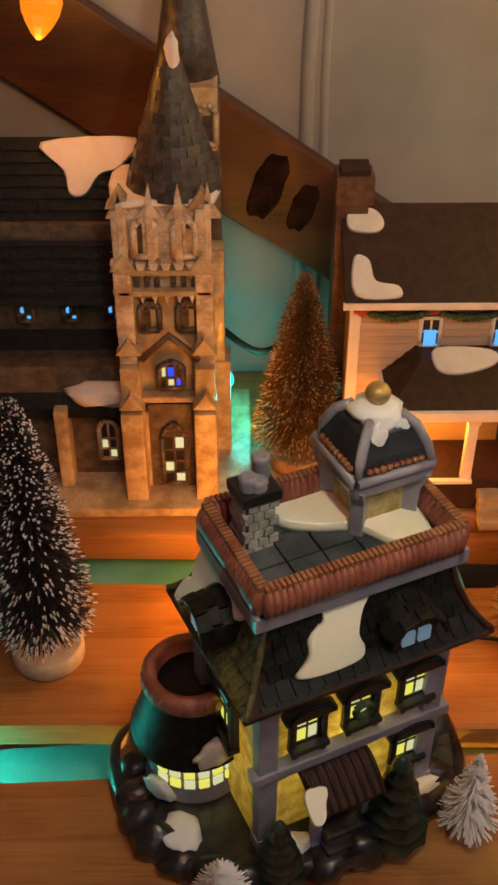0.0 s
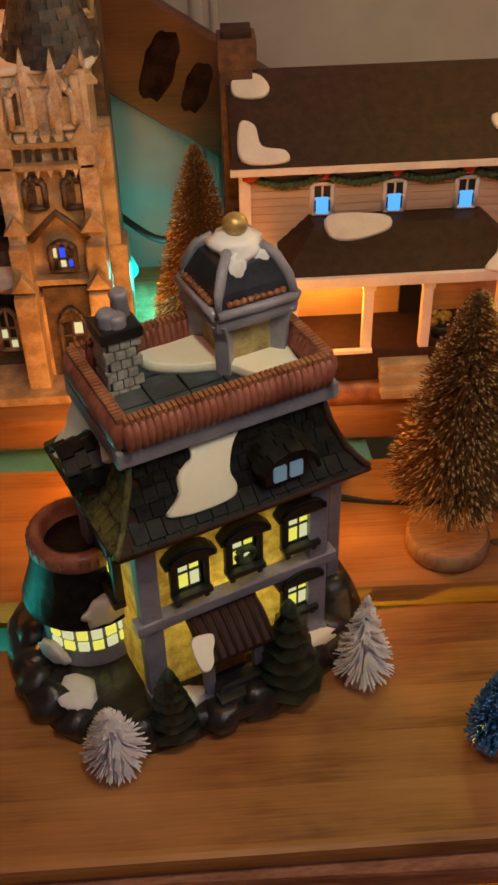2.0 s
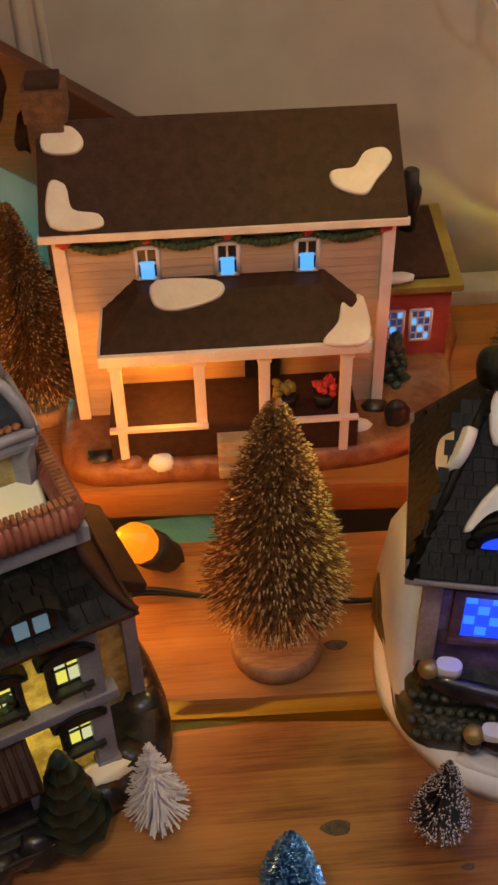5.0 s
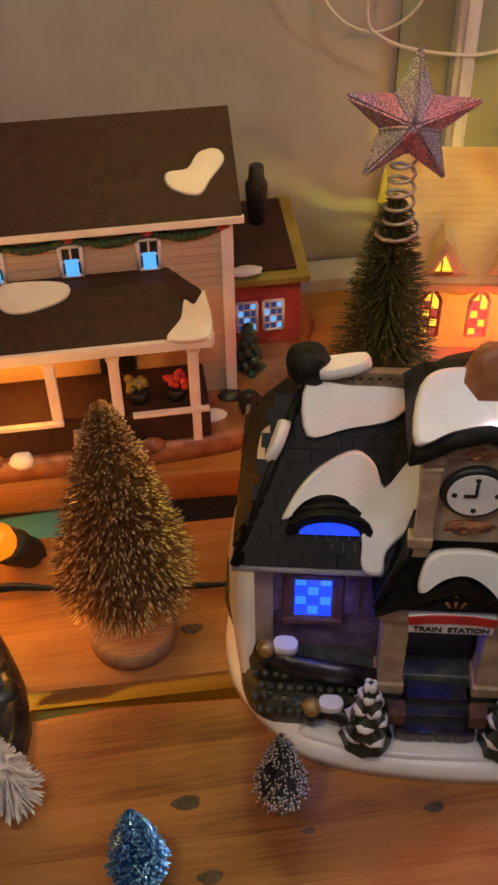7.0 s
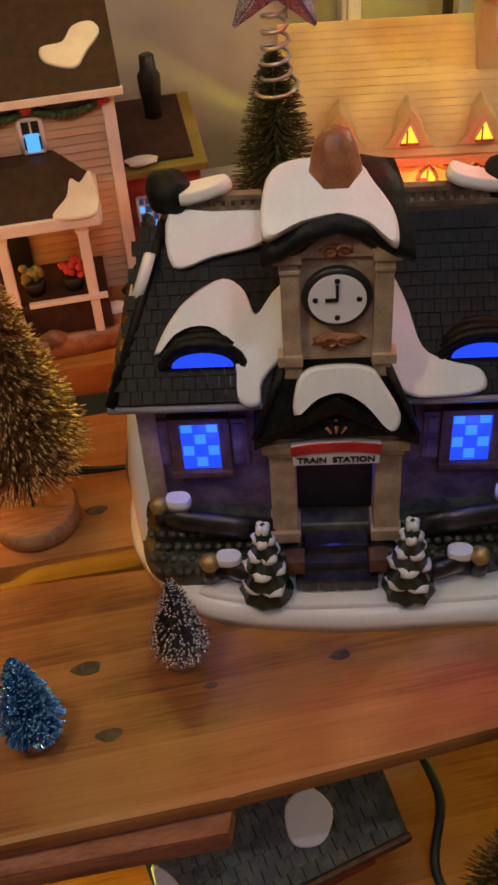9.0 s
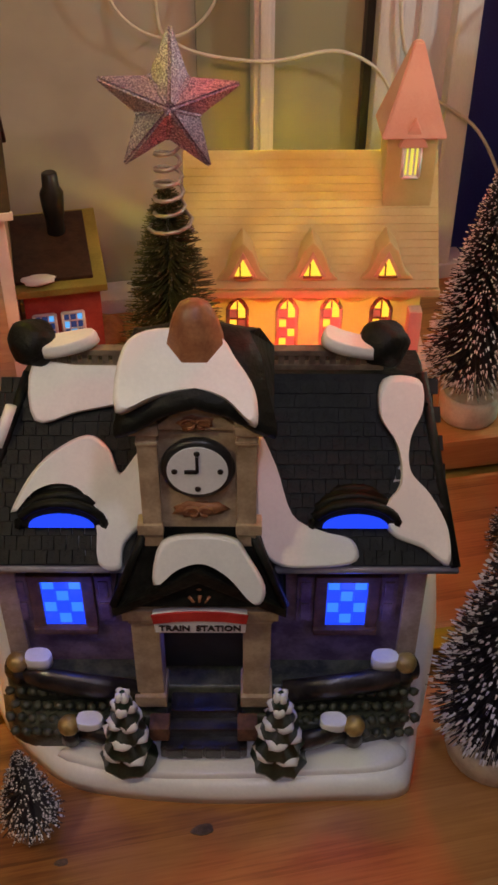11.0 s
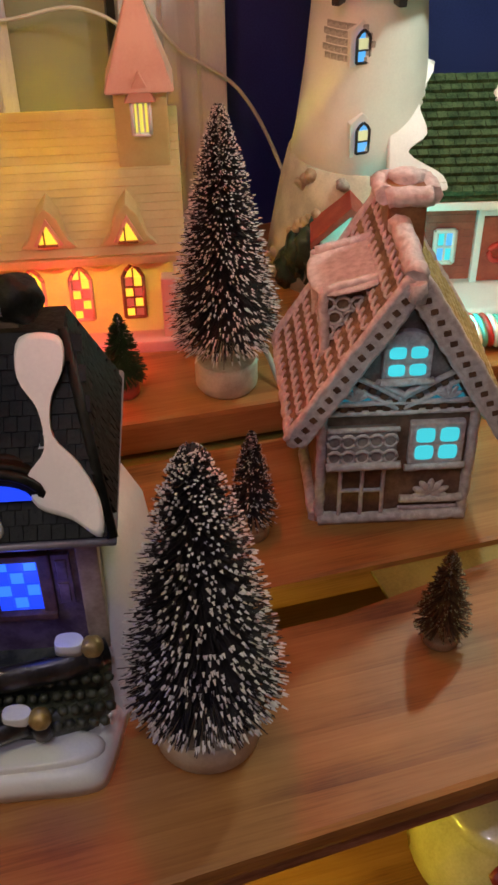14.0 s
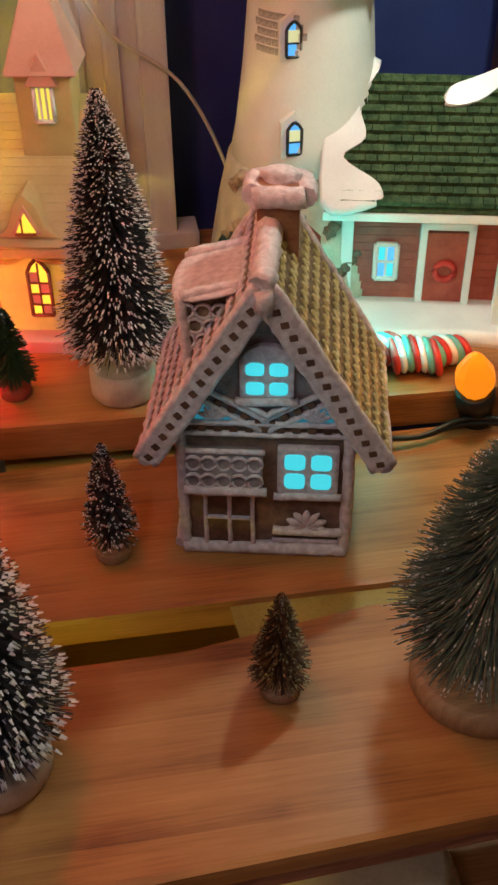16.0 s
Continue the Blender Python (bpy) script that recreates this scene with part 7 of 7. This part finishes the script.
def cottage():
    ob = thing("cottage", "red clapboard keeper's cottage with green shingle roof and snowy base", "village house", pose(0.945, 0.575, ZB, 0, 0, -14))
    W = 0.17
    part("plinth", sheet([(-0.085, -0.035), (0, -0.045), (0.1, -0.04), (0.1, 0.1), (-0.09, 0.1)], 0.012, pose(0, 0, -0.002)), SNOW, ob, "white snowy base")
    part("wall", boxes(((0.005, 0.045, 0.045), (W, 0.085, 0.08)), bevel=0.001), RED_SIDE, ob, "red clapboard wall")
    for k in range(12):
        part("clapboard", boxes(((0.005, 0.0015, 0.012 + 0.006 * k), (W - 0.004, 0.003, 0.0054), pose(0, 0, 0, -10, 0, 0))), RED_SIDE, ob)
    roof = part("roof", gable_roof(W + 0.02, -0.018, 0.11, 0.084, 0.150, 0.006), GREEN_ROOF, ob, "dark green shingle roof")
    shingle_rows(W + 0.012, -0.0185, 0.088, 0.044, 0.150, 13, 24, roof, GREEN_ROOF, lift=26, thick=0.0040)
    part("fascia", boxes(((0, -0.017, 0.079), (W + 0.022, 0.005, 0.006)), bevel=0.001), SNOW, ob)
    part("snow_patch", sheet([(-0.09, 0.09), (-0.062, 0.098), (-0.075, 0.07), (-0.07, 0.045), (-0.085, 0.03), (-0.06, 0.012), (-0.062, 0.0), (-0.098, 0.0)], 0.005, slope(0, -0.018, 0.086, 46)), SNOW, ob, "white snow along the roof edge")
    part("snow_patch", sheet([(-0.02, 0.068), (0.0, 0.07), (0.02, 0.084), (0.045, 0.09), (0.03, 0.10), (0.0, 0.088), (-0.018, 0.08)], 0.004, slope(0, -0.018, 0.086, 46)), SNOW, ob, "white snow patch")
    window_lit(ob, -0.052, -0.003, 0.026, 0.014, 0.026, SNOW, [WIN_CYAN, WIN_TEAL], 2, 2, fr=0.002)
    door = part("door", boxes(((-0.012, -0.002, 0.034), (0.027, 0.004, 0.056)), bevel=0.0008), RED_SIDE, ob, "red panelled door")
    part("door_frame", boxes(((-0.028, -0.003, 0.036), (0.005, 0.006, 0.066)), ((0.004, -0.003, 0.036), (0.005, 0.006, 0.066)), ((-0.012, -0.003, 0.067), (0.037, 0.006, 0.005)), bevel=0.0008), SNOW, door)
    part("wreath", tube([(-0.012 + 0.0065 * math.cos(math.tau * k / 14), -0.0055, 0.034 + 0.0065 * math.sin(math.tau * k / 14)) for k in range(15)], 0.0024, 6), RED_CLOTH, door)
    part("corner_board", boxes(((-0.079, -0.002, 0.045), (0.008, 0.006, 0.08)), bevel=0.001), SNOW, ob)
    for k in range(5):
        part("garland", tube([(-0.075 + 0.035 * k + 0.007 * j, -0.004, 0.077 - 0.006 * math.sin(math.pi * j / 5)) for j in range(6)], 0.0024, 6), GARLAND, ob)
        part("bow", blob((-0.075 + 0.035 * k, -0.006, 0.077), (0.004, 0.003, 0.004), k, 0.5, 2), RED_CLOTH, ob)
    bar = part("barrel", lathe([(0.008, 0.008), (0.0105, 0.020), (0.008, 0.034), (0.007, 0.034)], 18, c=(0.036, -0.016, 0)), BROWN, ob, "wooden barrel with snow on top")
    part("hoop", lathe([(0.0102, 0.014), (0.0106, 0.016), (0.0106, 0.0175)], 18, c=(0.036, -0.016, 0)), BLACK, bar)
    part("barrel_snow", blob((0.036, -0.016, 0.036), (0.008, 0.008, 0.004), 3), SNOW, bar)
    part("post", boxes(((0.022, -0.03, 0.045), (0.006, 0.006, 0.08)), bevel=0.0008), SNOW, ob)
    part("chimney", boxes(((0.068, 0.05, 0.16), (0.02, 0.02, 0.04)), bevel=0.001), SNOW, ob)


lighthouse()
cottage()
for x, y, r, turn in ((0.872, 0.512, 0.0125, 25), (0.893, 0.505, 0.0125, -15), (0.913, 0.507, 0.011, 10)):
    candy = thing("candy_roll", "red, white and teal striped ceramic candy roll", "candy", pose(x, y, ZB, 0, 0, turn), "candy rolls before the cottage")
    for k in range(7):
        bm = lathe([(r * 0.86, 0), (r, 0.0015), (r, 0.0030), (r * 0.86, 0.0045)], 20)
        part("stripe", bm, (RED_CLOTH, SNOW, CARD_TEAL)[k % 3], candy, m=pose(-0.0155 + 0.0044 * k, 0.004 * math.sin(k * 0.5), r * 0.98, 0, 78, 12))

# ---- shelf below ----
low = thing("low_house", "ceramic house with olive green snowy roof on the shelf below", "village house", pose(0.425, 0.185, -0.15, 0, 0, 14))
part("wall", boxes(((0, 0.05, 0.03), (0.12, 0.08, 0.06)), bevel=0.001), RED_SIDE, low)
low_roof = part("roof", gable_roof(0.14, -0.005, 0.105, 0.058, 0.10, 0.006), STONE_GREEN, low, "olive green roof")
shingle_rows(0.136, -0.0045, 0.060, 0.050, 0.1015, 9, 16, low_roof, STONE_GREEN, lift=14, thick=0.0022)
for k in range(17):
    part("ridge_tile", blob((-0.066 + 0.0083 * k, 0.05, 0.1015), (0.0046, 0.005, 0.004), k, 0.3, 2), SNOW if k % 5 == 1 else GINGER_DARK, low_roof)
part("fascia", boxes(((0, -0.006, 0.054), (0.142, 0.004, 0.006)), bevel=0.001), GINGER_DARK, low)
for o in ([(0.006, 0.020), (0.022, 0.014), (0.034, 0.028), (0.026, 0.044), (0.010, 0.040)], [(-0.068, 0.002), (-0.050, 0.001), (-0.054, 0.016), (-0.060, 0.034), (-0.068, 0.040)]):
    part("snow_patch", sheet(o, 0.003, slope(0, -0.005, 0.0605, 38)), SNOW, low)
part("corner_board", boxes(((-0.06, 0.008, 0.03), (0.01, 0.006, 0.06)), bevel=0.001), SNOW, low)
for x in (-0.03, 0.03):
    window_lit(low, x, 0.0075, 0.02, 0.016, 0.022, SNOW, [WIN_NIGHT, WIN_PALE], 2, 2, fr=0.0014)
brush_tree((0.555, 0.15, -0.15), 0.13, 0.045, 0.02, 0.012, BR_OLIVE, SPARK_DIM, "dark green bottle-brush tree on the shelf below", 2200, DISC, share=0.3)
pot = thing("ceramic_pot", "round cream ceramic pot painted with a red poinsettia", "pot", pose(0.792, 0.232, -0.15))
part("pot_body", lathe([(0.03, 0), (0.045, 0.012), (0.056, 0.04), (0.054, 0.066), (0.044, 0.084), (0.043, 0.088), (0.046, 0.090), (0.040, 0.094), (0.020, 0.100), (0.004, 0.102)], 40), POT, pot)
pot_face = pose(-0.002, -0.036, 0.084, -58, 0, 0)
for ring, (n, size, lift) in enumerate(((7, 0.017, 0.0), (6, 0.012, 0.002))):
    for k in range(n):
        part("petal", blob((0, 0, size), (size * 0.42, 0.0016, size), k, 0.3, 2), DARK_RED, pot, m=pot_face @ pose(0, -lift, 0, 0, 360 * (k + 0.5 * ring) / n, 0))
for k in range(4):
    part("leaf", blob((0, 0, 0.018), (0.007, 0.0012, 0.014), k, 0.3, 2), GARLAND, pot, m=pot_face @ pose(0, 0.001, 0, 0, (100, 200, 60, 290)[k], 0))
part("flower_heart", blob((0, 0, 0), (0.004, 0.003, 0.004), 2, 0.3, 2), GOLD_KNOB, pot, m=pot_face @ pose(0, -0.004, 0))
orn = thing("glass_ornament", "dark silver glass ornament lying on the shelf below", "ornament", pose(0.245, 0.19, -0.125))
part("ornament_body", blob((0, 0, 0), (0.028, 0.024, 0.024), 2, 0.06), SILVER, orn)
part("ornament_cap", lathe([(0.007, 0.022), (0.007, 0.03), (0.004, 0.031)], 12), GOLD_KNOB, orn)
cord([(0.50, 0.26, -0.06), (0.52, 0.22, -0.1), (0.51, 0.18, -0.13), (0.55, 0.12, -0.143)], 0.003, WIRE, "dark cable hanging under the shelf")
